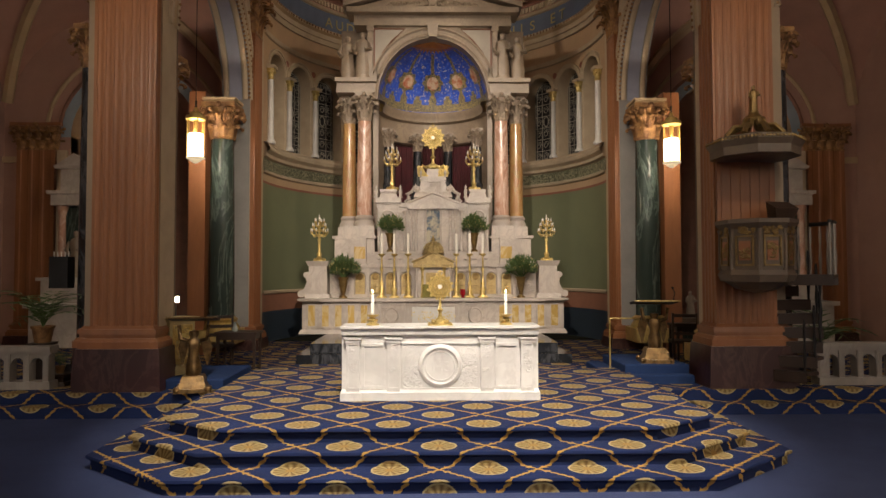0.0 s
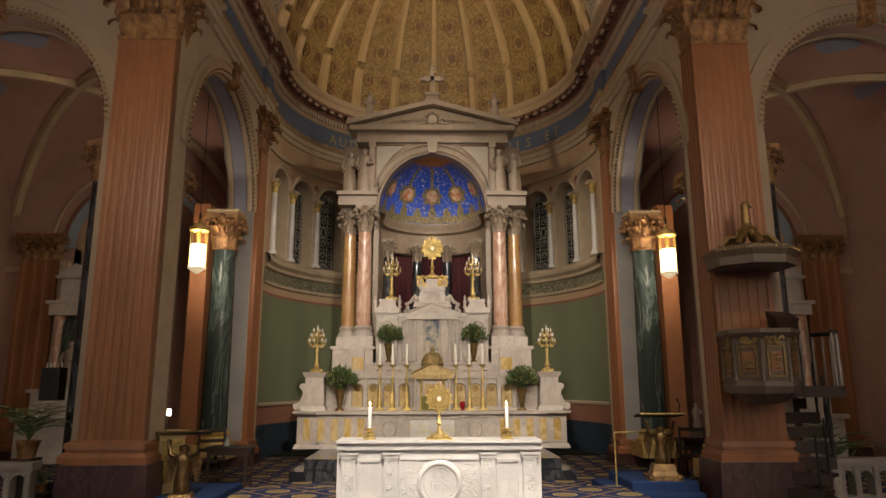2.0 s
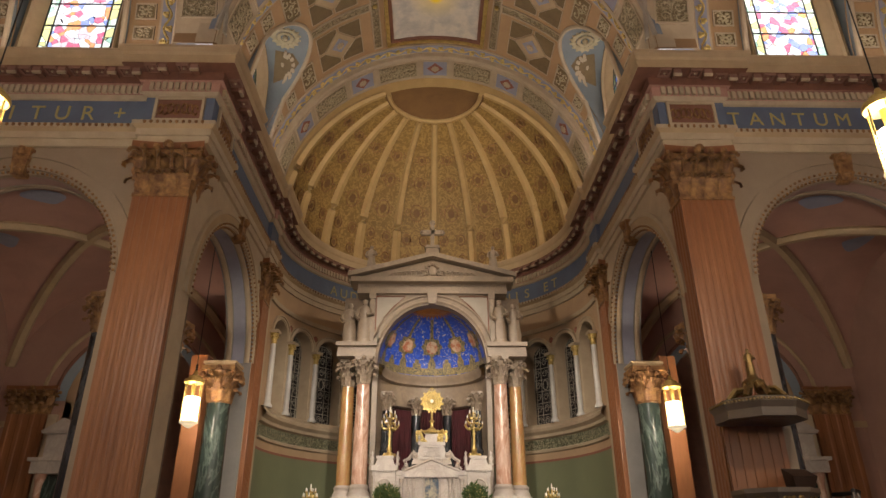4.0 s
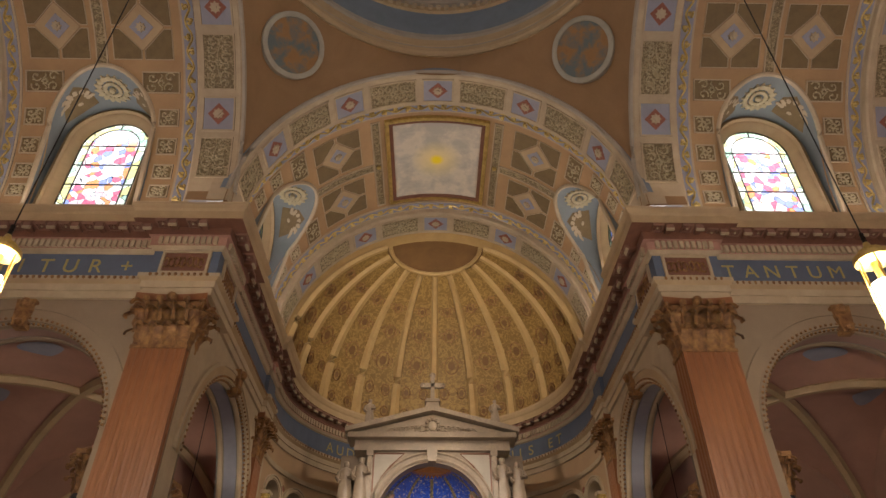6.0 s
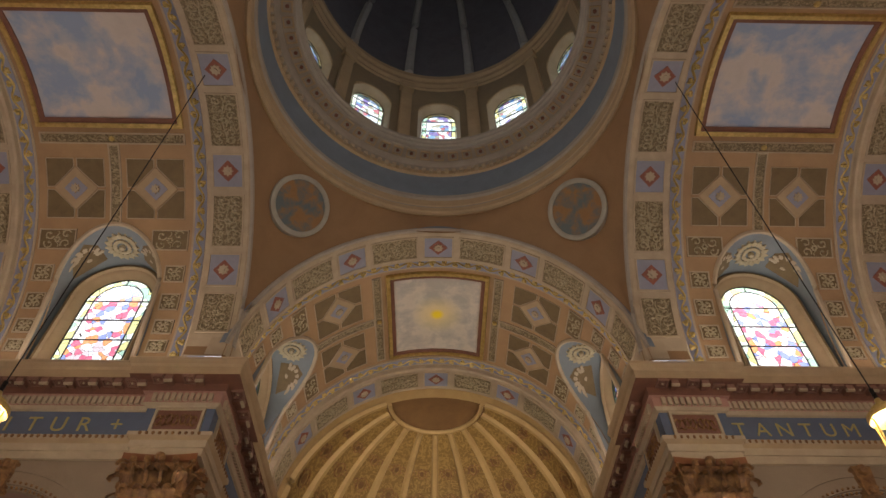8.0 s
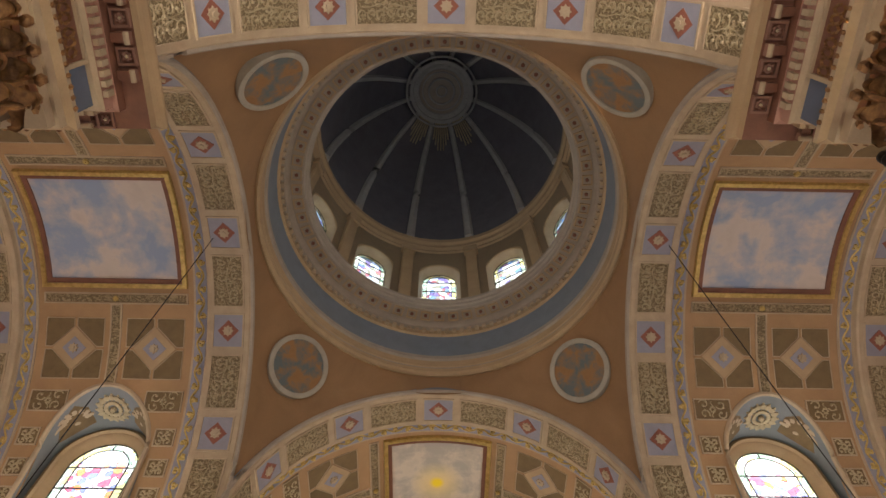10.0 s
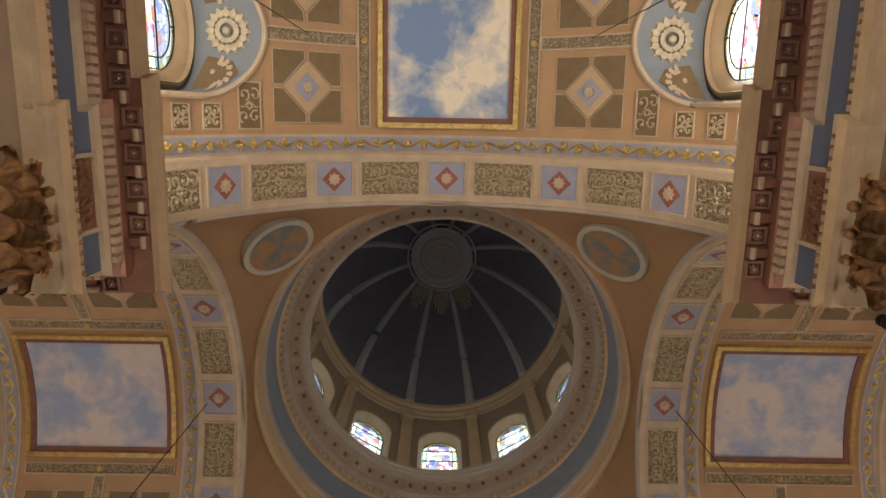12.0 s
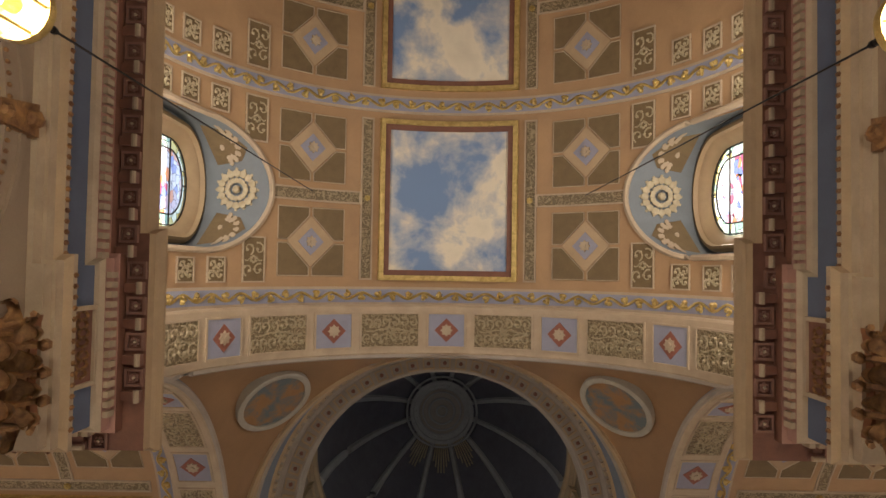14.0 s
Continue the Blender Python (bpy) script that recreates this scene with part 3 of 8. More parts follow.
for nm, path in (("east", EAST), ("west", WEST), ("west", [(-x, y) for x, y in WEST[::-1]])):
    m = Mesh()
    m.sweep(PROF, path, PMI)
    ent = setting("entablature_" + nm, m, [CREAM, FRIEZE, ROSE, TAN, BROWN], "entablature with slate blue frieze and tan cornice", "entablature")
    den, mod, egg = Mesh(), Mesh(), Mesh()
    for p, d, n in along(path, 0.115, 0.05):
        def fr(a, o, z, p=p, d=d, n=n):
            q = p + d * a + n * o
            return (q.x, q.y, z)
        b = Mesh()
        b.box(-0.036, 0.036, 0.13, 0.20, 9.96, 10.12)
        den.join(b, fr)
        egg.ball(fr(0, 0.17, 9.24), 0.035, 0, 5, 1.2)
    for p, d, n in along(path, 0.44, 0.2):
        def fr(a, o, z, p=p, d=d, n=n):
            q = p + d * a + n * o
            return (q.x, q.y, z)
        b = Mesh()
        b.box(-0.055, 0.055, 0.18, 0.40, 10.27, 10.355, 1)
        b.box(-0.07, 0.07, 0.35, 0.43, 10.25, 10.355, 0)
        b.tube([(-0.075, 0.40, 10.25), (0.075, 0.40, 10.25)], 0.035, 8, 2)
        # coffer with a rosette between two brackets
        for x0, x1, y0, y1 in ((0.11, 0.33, 0.22, 0.25), (0.11, 0.33, 0.42, 0.45), (0.11, 0.14, 0.25, 0.42), (0.30, 0.33, 0.25, 0.42)):
            b.box(x0, x1, y0, y1, 10.305, 10.355, 0)
        for i in range(6):
            a = 2 * math.pi * i / 6
            b.ball((0.22 + 0.042 * math.cos(a), 0.335 + 0.042 * math.sin(a), 10.325), 0.028, 0, 5, 0.6)
        b.ball((0.22, 0.335, 10.315), 0.024, 2, 5)
        mod.join(b, fr)
    tagged(part("dentil_course", den, CREAM, ent), kind="stuff")
    tagged(part("bracket_course", mod, [SOFFITROSE, BROWN, CREAM], ent), kind="stuff")
    tagged(part("egg_moulding", egg, OLDGOLD, ent), kind="stuff")


# vaults of the four arms
VM = [VAULT, TAN, CREAM, DOMEBLUE, OLIVE, SCROLL, GOLDSCROLL, LAVENDER, RED, GOLD]


def vp(s, th, r):
    a = radians(th)
    return (s, r * math.sin(a), ZC + r * math.cos(a))


def vpoly(mesh, pts, r0, r1, mi, mid=True):
    """A plate on the vault: (s, angle) corners, its back at radius r0 and its face at r1."""
    n = len(pts)
    mesh.add([vp(s, t, r0) for s, t in pts] + [vp(s, t, r1) for s, t in pts],
             [(i, (i + 1) % n, n + (i + 1) % n, n + i) for i in range(n)] + [tuple(range(n, 2 * n))], mi)


def vrect(mesh, s0, s1, t0, t1, r0, r1, mi, step=4):
    k = max(1, int(abs(t1 - t0) / step))
    ts = [t0 + (t1 - t0) * i / k for i in range(k + 1)]
    mesh.grid([[vp(s0, t, r0), vp(s0, t, r1), vp(s1, t, r1), vp(s1, t, r0)] for t in ts], mi)
    for t in (t0, t1):
        mesh.add([vp(s0, t, r0), vp(s0, t, r1), vp(s1, t, r1), vp(s1, t, r0)], [(0, 1, 2, 3)], mi)


def vframe(mesh, s0, s1, t0, t1, w, r0, r1, mi):
    wt = math.degrees(w / r1)
    vrect(mesh, s0, s1, t0, t0 + wt, r0, r1, mi)
    vrect(mesh, s0, s1, t1 - wt, t1, r0, r1, mi)
    vrect(mesh, s0, s0 + w, t0 + wt, t1 - wt, r0, r1, mi)
    vrect(mesh, s1 - w, s1, t0 + wt, t1 - wt, r0, r1, mi)


def rosette(mesh, s, t, rad, r0, r1, mi):
    pts = []
    for i in range(24):
        a = 2 * math.pi * i / 24
        q = rad * (0.82 + 0.18 * math.cos(8 * a))
        pts.append((s + q * math.cos(a), t + math.degrees(q * math.sin(a) / r0)))
    vpoly(mesh, pts, r0, r1, mi)
    vpoly(mesh, [(s + rad * 0.38 * math.cos(math.pi * i / 4), t + math.degrees(rad * 0.38 * math.sin(math.pi * i / 4) / r0)) for i in range(8)], r1, r1 - 0.03, mi)


def spiral(mesh, s, t, rad, turn, start, r, mi, wide=0.019, loops=9):
    """One curling stem on the vault, with a bud in its eye."""
    pts = []
    for k in range(loops):
        a = start + turn * 0.62 * k
        q = rad * (1 - k / (loops + 2))
        pts.append(vp(s + q * math.cos(a), t + math.degrees(q * math.sin(a) / r), r))
    mesh.tube(pts, wide, 4, mi, wide * 0.6)
    mesh.ball(pts[-1], wide * 1.9, mi, 5)
    mesh.ball(pts[3], wide * 1.7, mi, 5)


def scroll_panel(mesh, s0, s1, t0, t1, r, mi):
    """Mirrored scrolls that grow from a flower in the middle of a panel."""
    sc, tc = (s0 + s1) / 2, (t0 + t1) / 2
    hs, ht = (s1 - s0) / 2, radians(t1 - t0) / 2 * r
    for i in range(6):
        a = 2 * math.pi * i / 6
        mesh.ball(vp(sc + 0.055 * math.cos(a), tc + math.degrees(0.055 * math.sin(a) / r), r), 0.032, mi, 5)
    n = max(1, round(ht / (hs * 0.72)))
    for k in range(n):
        d = ht * (k + 0.55) / n
        rad = min(hs * 0.46, ht / n * 0.62)
        for a in (-1, 1):
            for b in (-1, 1):
                spiral(mesh, sc + a * hs * 0.50, tc + b * math.degrees(d / r), rad, a * b, math.pi / 2 * (1 - b) - a * 0.4, r, mi)
    for b in (-1, 1):
        mesh.tube([vp(sc + 0.03 * math.sin(6 * q), tc + b * math.degrees(ht * 0.9 * q / r), r) for q in (0.1, 0.3, 0.5, 0.7, 0.9, 1.0)], 0.014, 4, mi)


def band(mesh, s0):
    """A metre-wide arch band: scroll panels between squares with a red lozenge."""
    s1 = s0 + 1.0
    rows = []
    for i in range(89):
        t = -88 + 2 * i
        rows.append([vp(s0, t, RV + 0.25), vp(s0, t, RB + 0.03), vp(s0 + 0.04, t, RB), vp(s1 - 0.04, t, RB), vp(s1, t, RB + 0.03), vp(s1, t, RV + 0.1)])
    mesh.grid(rows, 2)
    for k in range(-2, 3):
        c = 30 * k
        vframe(mesh, s0 + 0.14, s1 - 0.14, c - 5.2, c + 5.2, 0.035, RB, RB - 0.03, 2)
        vrect(mesh, s0 + 0.17, s1 - 0.17, c - 4.7, c + 4.7, RB, RB - 0.008, 7)
        vpoly(mesh, [(s0 + 0.5 + a, c + b) for a, b in ((0.24, 0), (0, 3.2), (-0.24, 0), (0, -3.2))], RB, RB - 0.022, 8)
        rosette(mesh, s0 + 0.5, c, 0.13, RB - 0.022, RB - 0.05, 2)
    for k in range(-3, 3):
        a, b = 30 * k + 7, 30 * k + 23
        if k in (-3, 2):
            a, b = (30 * k + 10, b) if k == -3 else (a, 30 * k + 20)
        vframe(mesh, s0 + 0.14, s1 - 0.14, a, b, 0.035, RB, RB - 0.03, 2)
        vrect(mesh, s0 + 0.175, s1 - 0.175, a + 0.5, b - 0.5, RB, RB - 0.010, 5)
        scroll_panel(mesh, s0 + 0.20, s1 - 0.20, a + 0.9, b - 0.9, RB - 0.016, 14)


def gold_strip(mesh, s0, s1):
    vrect(mesh, s0, s1, -88, 88, RV + 0.02, RV - 0.03, 2, 2)
    vrect(mesh, s0 + 0.05, s1 - 0.05, -88, 88, RV, RV - 0.045, 7, 2)
    sc, hw_ = (s0 + s1) / 2, (s1 - s0) / 2 - 0.07
    for k in range(44):
        t = -86 + 4 * k
        spiral(mesh, sc + (0.3 if k % 2 else -0.3) * hw_, t, hw_ * 0.62, 1 if k % 2 else -1, 0.4 * k, RV - 0.055, 9, 0.030, 8)
        mesh.tube([vp(sc - hw_ * 0.6 * math.cos(math.pi * q), t + 4 * q, RV - 0.055) for q in (0, 0.25, 0.5, 0.75, 1)] if k % 2 else [vp(sc + hw_ * 0.6 * math.cos(math.pi * q), t + 4 * q, RV - 0.055) for q in (0, 0.25, 0.5, 0.75, 1)], 0.026, 4, 9)


CR, CZ, WU = 1.16, 13.24, 4.72      # cross vault over a window: radius, axis height, plane of the window


def hole(s, u, z, c):
    d = abs(s - c)
    return abs(u) > 2.5 and d < CR and (z < CZ or d * d + (z - CZ) ** 2 < CR * CR)


def bay(mesh, s0, s1, windows=True):
    c = (s0 + s1) / 2
    h = (s1 - s0) / 2
    ns, ths = 38, [-88 + i for i in range(177)]
    for i in range(ns):
        a, b = s0 + (s1 - s0) * i / ns, s0 + (s1 - s0) * (i + 1) / ns
        for t0, t1 in zip(ths, ths[1:]):
            q = vp((a + b) / 2, (t0 + t1) / 2, RV)
            if not (windows and hole(*q, c)):
                mesh.add([vp(a, t0, RV), vp(b, t0, RV), vp(b, t1, RV), vp(a, t1, RV)], [(0, 1, 2, 3)], 0)
    for sg in (-1, 1):
        mesh.add([(s0, sg * RV, 10.6), (s1, sg * RV, 10.6), (s1, sg * RV, 11.4), (s0, sg * RV, 11.4)], [(0, 1, 2, 3)], 0)
    # framed sky painting in the crown
    hp = h - 0.14
    vframe(mesh, c - hp, c + hp, -18.0, 18.0, 0.10, RV, RV - 0.10, 9)
    vframe(mesh, c - hp + 0.10, c + hp - 0.10, -16.7, 16.7, 0.11, RV, RV - 0.06, 11)
    vrect(mesh, c - hp + 0.2, c + hp - 0.2, -15.4, 15.4, RV, RV - 0.02, 10)
    for sg in (-1, 1):
        # guilloche strips beside it and across the bay
        vframe(mesh, c - hp, c + hp, *sorted((sg * 19.6, sg * 22.8)), 0.03, RV, RV - 0.04, 2)
        vrect(mesh, c - hp + 0.04, c + hp - 0.04, *sorted((sg * 20.1, sg * 22.3)), RV, RV - 0.015, 12)
        vframe(mesh, c - 0.13, c + 0.13, *sorted((sg * 22.8, sg * 46.5)), 0.03, RV, RV - 0.04, 2)
        vrect(mesh, c - 0.1, c + 0.1, *sorted((sg * 22.8, sg * 46.2)), RV, RV - 0.015, 12)
        rosette(mesh, c, sg * 21.2, 0.07, RV - 0.03, RV - 0.08, 9)
        for e in (-1, 1):
            sc, tc, q, qt = c + e * (0.13 + (hp - 0.13) / 2 + 0.03), sg * 35.6, 0.66, 8.6
            gap, gt = 0.035, 0.45
            for a in (-1, 1):
                for b in (-1, 1):
                    pts = [(gap, qt), (q, qt), (q, gt), (0.50, gt), (gap, 6.1)]
                    vpoly(mesh, [(sc + a * x, tc + b * y) for x, y in pts], RV, RV - 0.012, 4)
                    loop = pts + pts[:1]
                    for (x0, y0), (x1, y1) in zip(loop, loop[1:]):
                        mesh.tube([vp(sc + a * x0, tc + b * y0, RV - 0.015), vp(sc + a * x1, tc + b * y1, RV - 0.015)], 0.012, 4, 2)
            vpoly(mesh, [(sc + a, tc + b) for a, b in ((0.49, 0), (0, 6.1), (-0.49, 0), (0, -6.1))], RV, RV - 0.022, 1)
            vpoly(mesh, [(sc + a, tc + b) for a, b in ((0.27, 0), (0, 3.35), (-0.27, 0), (0, -3.35))], RV, RV - 0.036, 7)
            rosette(mesh, sc, tc, 0.115, RV - 0.036, RV - 0.08, 2)
            # small panels that climb beside the window
            for j, (t0, t1, t2) in enumerate(((47.5, 53.5, 57.5), (58, 63.0, 63.5), (66.5, 71.5, 71.5), (74.5, 79, 79), (81, 85, 85))):
                zz = vp(0, (t0 + t1) / 2, RV)[2]
                inner = 0.12 + (CR if zz < CZ else math.sqrt(max(0.0, CR * CR - (zz - CZ) ** 2)))
                a, b = sorted((c + e * inner, c + e * (h - 0.08)))
                if abs(b - a) < 0.1:
                    continue
                vrect(mesh, a, b, *sorted((sg * t0, sg * t1)), RV, RV - 0.012, 4)
                scroll_panel(mesh, a + 0.04, b - 0.04, *sorted((sg * (t0 + 0.5), sg * (t1 - 0.5))), RV - 0.02, 14)
                vframe(mesh, a, b, *sorted((sg * t0, sg * t1)), 0.025, RV, RV - 0.035, 2)
        if not windows:
            continue
        # cross vault, its trim, and the window in its end wall
        arc = [(c + CR, 10.6)] + [(c + CR * math.cos(math.pi * i / 28), CZ + CR * math.sin(math.pi * i / 28)) for i in range(29)] + [(c - CR, 10.6)]
        def ub(z):
            return math.sqrt(max(RV * RV - (z - ZC) ** 2, 0)) if z > ZC else RV
        mesh.grid([[(s, sg * (ub(z) - 0.02), z) for s, z in arc], [(s, sg * WU, z) for s, z in arc]], 15)
        mesh.tube([(s, sg * (ub(z) - 0.01), z) for s, z in arc], 0.055, 6, 2)
        def head(r, u):
            return [(c + r, sg * u, 10.6)] + [(c + r * math.cos(math.pi * i / 28), sg * u, 13.36 + r * math.sin(math.pi * i / 28)) for i in range(29)] + [(c - r, sg * u, 10.6)]
        # end wall, olive outer moulding, splayed tan reveal
        mesh.grid([[(s, sg * WU, z) for s, z in arc], head(1.02, WU)], 15)
        mesh.grid([head(1.05, WU), head(1.05, WU - 0.15), head(1.00, WU - 0.20), head(0.95, WU - 0.20)], 4)
        mesh.grid([head(0.95, WU - 0.20), head(0.93, WU - 0.12), head(0.88, WU - 0.10), head(0.78, WU + 0.04), head(0.76, WU + 0.12)], 1)
        # round boss and two winged shapes in the soffit
        o = Mesh()
        for i in range(16):
            a = 2 * math.pi * i / 16
            o.ball((c + 0.30 * math.cos(a), 0.30 * math.sin(a), 0), 0.085, 0, 6, 0.5)
            o.ball((c + 0.17 * math.cos(a), 0.17 * math.sin(a), -0.03), 0.06, 0, 6, 0.6)
            o.ball((c + 0.38 * math.cos(a), 0.38 * math.sin(a), 0.01), 0.035, 0, 5, 0.5)
        o.ball((c, 0, -0.05), 0.08, 0, 8)
        uu = ub(CZ + CR - 0.02) + 0.62
        mesh.join(o, lambda s, u, z: (s, sg * (uu + u), CZ + CR - 0.03 - 0.5 * ((s - c) ** 2) / CR + z), 14)
        for e in (-1, 1):
            # white stucco wing: a fan of feathers on a brown field
            o = Mesh()
            o.add([(c + e * a, b, 0.028) for a, b in ((0.44, 0.30), (0.52, -0.20), (0.74, -0.36), (0.98, -0.06), (1.06, 0.30))], [(0, 1, 2, 3, 4)], 4)
            for k in range(7):
                a = radians(-70 + 24 * k)
                for q in range(5):
                    r = 0.05 + 0.062 * q
                    o.ball((c + e * (0.74 + r * 0.95 * math.sin(a)), 0.10 - r * math.cos(a), 0.0), 0.082 - 0.007 * q, 2, 6, 0.45)
            o.ball((c + e * 0.74, 0.14, -0.02), 0.09, 2, 8, 0.6)
            def on_soffit(s, u, z):
                h = CZ + math.sqrt(max(CR ** 2 - (s - c) ** 2, 0.01))
                return (s, sg * (max(ub(h) + 0.30, 4.02) + u * 0.9), h - 0.04 + z)
            mesh.join(o, on_soffit)


def glazing(fn, c, sg):
    """The stained window at the end of a cross vault: border and figure panes, iron bars."""
    w = empty("window_1", "tall round-headed stained glass window with coloured figures", "window", kind="structure")
    for nm, hw, mat_, off in (("border_pane", 0.77, GLASS_B, 0.090), ("figure_pane", 0.56, GLASS_A, 0.088)):
        g = Mesh()
        arc = [(c + hw, 10.8)] + [(c + hw * math.cos(math.pi * i / 20), 13.36 + hw * math.sin(math.pi * i / 20)) for i in range(21)] + [(c - hw, 10.8)]
        if nm == "border_pane":
            arc2 = [(c + (s - c) * 0.56 / 0.77, z if z < 11 else 13.36 + (z - 13.36) * 0.56 / 0.77) for s, z in arc]
            g.grid([[(s, sg * (WU + off), z) for s, z in arc], [(s, sg * (WU + off), z) for s, z in arc2]])
        else:
            g.add([(s, sg * (WU + off), z) for s, z in arc], [tuple(range(len(arc)))])
        part(nm, g.moved(fn), mat_, w).visible_shadow = False
    f = Mesh()
    for r in (0.56, 0.745):
        f.tube([(s, sg * (WU + 0.075), z) for s, z in [(c + r, 10.8)] + [(c + r * math.cos(math.pi * i / 20), 13.36 + r * math.sin(math.pi * i / 20)) for i in range(21)] + [(c - r, 10.8)]], 0.016, 4)
    for z in (11.55, 12.15, 12.75, 13.36):
        f.box(c - 0.75, c + 0.75, *sorted((sg * (WU + 0.06), sg * (WU + 0.08))), z - 0.013, z + 0.013)
    f.box(c - 0.013, c + 0.013, *sorted((sg * (WU + 0.06), sg * (WU + 0.08))), 13.92, 14.12)
    part("iron_bars", f.moved(fn), IRON, w)


def sky_behind(fn, corners):
    g = Mesh()
    g.add([fn(*q) for q in corners], [(0, 1, 2, 3)])
    setting("backdrop", g, OVERCAST, "plain bright overcast sky outside the window", "sky")


for arm, fn in ARMS.items():
    m = Mesh()
    band(m, 0.0)
    gold_strip(m, 1.0, 1.36)
    bay(m, 1.36, 4.94)
    gold_strip(m, 4.94, 5.30)
    if arm == "nave":
        bay(m, 5.30, 8.88, False)
        gold_strip(m, 8.88, 9.24)
        bay(m, 9.24, 12.0, False)
    else:
        band(m, 5.30)
    m.moved(fn)
    sky = {"nave": SKYPAINT, "chancel": SKYPALE}.get(arm, SKYWARM)
    setting("ceiling_" + arm, m, VM + [sky, BROWN, SCROLL, OLDGOLD, STUCCOGOLD, LUNETTE], "coffered barrel vault in ochre, olive and gilt with a framed sky painting", "vault", 35)
    for sg in (-1, 1):
        glazing(fn, BAY, sg)
        sky_behind(fn, [(BAY + a, sg * (WU + 0.9), z) for a, z in ((-1.4, 10.2), (1.4, 10.2), (1.4, 15.2), (-1.4, 15.2))])

# pendentives, drum and dome over the crossing
m = Mesh()
RS = math.sqrt(W * W + 4.46 ** 2)
for q in range(4):
    rows = []
    for j in range(25):
        z = ZC + 4.44 * (j / 24)
        r = math.sqrt(RS * RS - (z - ZC) ** 2)
        a0 = math.acos(min(1, (W - 0.012) / r))
        lift = 0.62 * (j / 24) ** 0.9
        rows.append([(r * math.cos(a), YC + r * math.sin(a), z + lift * math.sin(math.pi * i / 16))
                     for i, a in enumerate([q * math.pi / 2 + a0 + (math.pi / 2 - 2 * a0) * i / 16 for i in range(17)])])
    m.grid(rows, 0)
    top = rows[-1]
    m.grid([top, [(4.33 * math.cos(a), YC + 4.33 * math.sin(a), 16.27) for a in [math.atan2(p[1] - YC, p[0]) for p in top]]], 0)
    m.lathe([(4.345, 15.56), (4.33, 16.27)], 0, YC, 6, 90 * q - 7.5, 90 * q + 7.5, 0)
m.lathe([(4.33, 16.25), (4.27, 16.22), (4.27, 16.32), (4.23, 16.36), (4.23, 16.50)], 0, YC, 96, mi=2)
m.lathe([(4.23, 16.50), (4.27, 16.54), (4.27, 16.60)], 0, YC, 96, mi=5)
m.lathe([(4.27, 16.60), (4.25, 16.62), (4.25, 16.86)], 0, YC, 96, mi=2)
m.lathe([(4.25, 16.86), (4.20, 16.90), (4.20, 17.04), (4.22, 17.05)], 0, YC, 96, mi=5)
m.lathe([(4.22, 17.05), (4.19, 17.95)], 0, YC, 96, mi=1)
m.lathe([(4.19, 17.95), (4.13, 17.99), (4.13, 18.05), (4.16, 18.06), (4.16, 18.22)], 0, YC, 96, mi=2)
m.lathe([(4.16, 18.22), (4.05, 18.25), (3.99, 18.33), (3.97, 18.42)], 0, YC, 96, mi=5)
m.lathe([(3.97, 18.42), (3.62, 18.45)], 0, YC, 96, mi=5)
m.lathe([(3.62, 18.45), (3.60, 18.46), (3.60, 18.62), (3.56, 18.66), (3.56, 18.76), (3.52, 18.80), (3.52, 18.92), (4.5, 18.96)], 0, YC, 96, mi=5)
for q in range(4):
    ca, sa = math.cos(q * math.pi / 2), math.sin(q * math.pi / 2)
    pts = [(4.47 * math.sin(radians(b)), W - 0.02, ZC + 4.47 * math.cos(radians(b))) for b in range(-84, 85, 4)]
    m.tube([(x * ca - y * sa, YC + x * sa + y * ca, z) for x, y, z in pts], 0.055, 6, 5)
    ring = [[(rr * math.sin(radians(b)), W + 0.03, ZC + rr * math.cos(radians(b))) for b in range(-88, 89, 4)] for rr in (4.43, 5.3)]
    m.grid([[(x * ca - y * sa, YC + x * sa + y * ca, z) for x, y, z in r] for r in ring], 0)
    # pale blue border that follows the arch on the pendentive
    ring = [[(rr * math.sin(radians(b)), d, ZC + rr * math.cos(radians(b))) for b in range(-84, 85, 4)] for rr, d in ((4.50, W - 0.045), (4.64, W - 0.012))]
    m.grid([[(x * ca - y * sa, YC + x * sa + y * ca, z) for x, y, z in r] for r in ring], 1)


def round_ring(n, fn):
    for i in range(n):
        a = 2 * math.pi * i / n
        b = Mesh()
        fn(b)
        m.join(b, lambda x, y, z: (y * math.cos(a) - x * math.sin(a), YC + y * math.sin(a) + x * math.cos(a), z))


round_ring(120, lambda b: b.box(-0.055, 0.055, 4.07, 4.17, 18.08, 18.20, 6))


def soffit_coffer(b):
    for x0, x1, y0, y1 in ((-0.14, 0.14, 3.66, 3.69), (-0.14, 0.14, 3.90, 3.93), (-0.14, -0.11, 3.69, 3.90), (0.11, 0.14, 3.69, 3.90)):
        b.box(x0, x1, y0, y1, 18.39, 18.45, 2)
    b.ball((0, 3.795, 18.42), 0.06, 4, 6, 0.6)


round_ring(60, soffit_coffer)
setting("ceiling_pendentives", m, [PENDENTIVE, DOMEBLUE, TAN, FRIEZE, BROWN, RINGGREY, CREAM], "russet pendentives under a blue and brown moulded dome ring", "pendentive", 35)

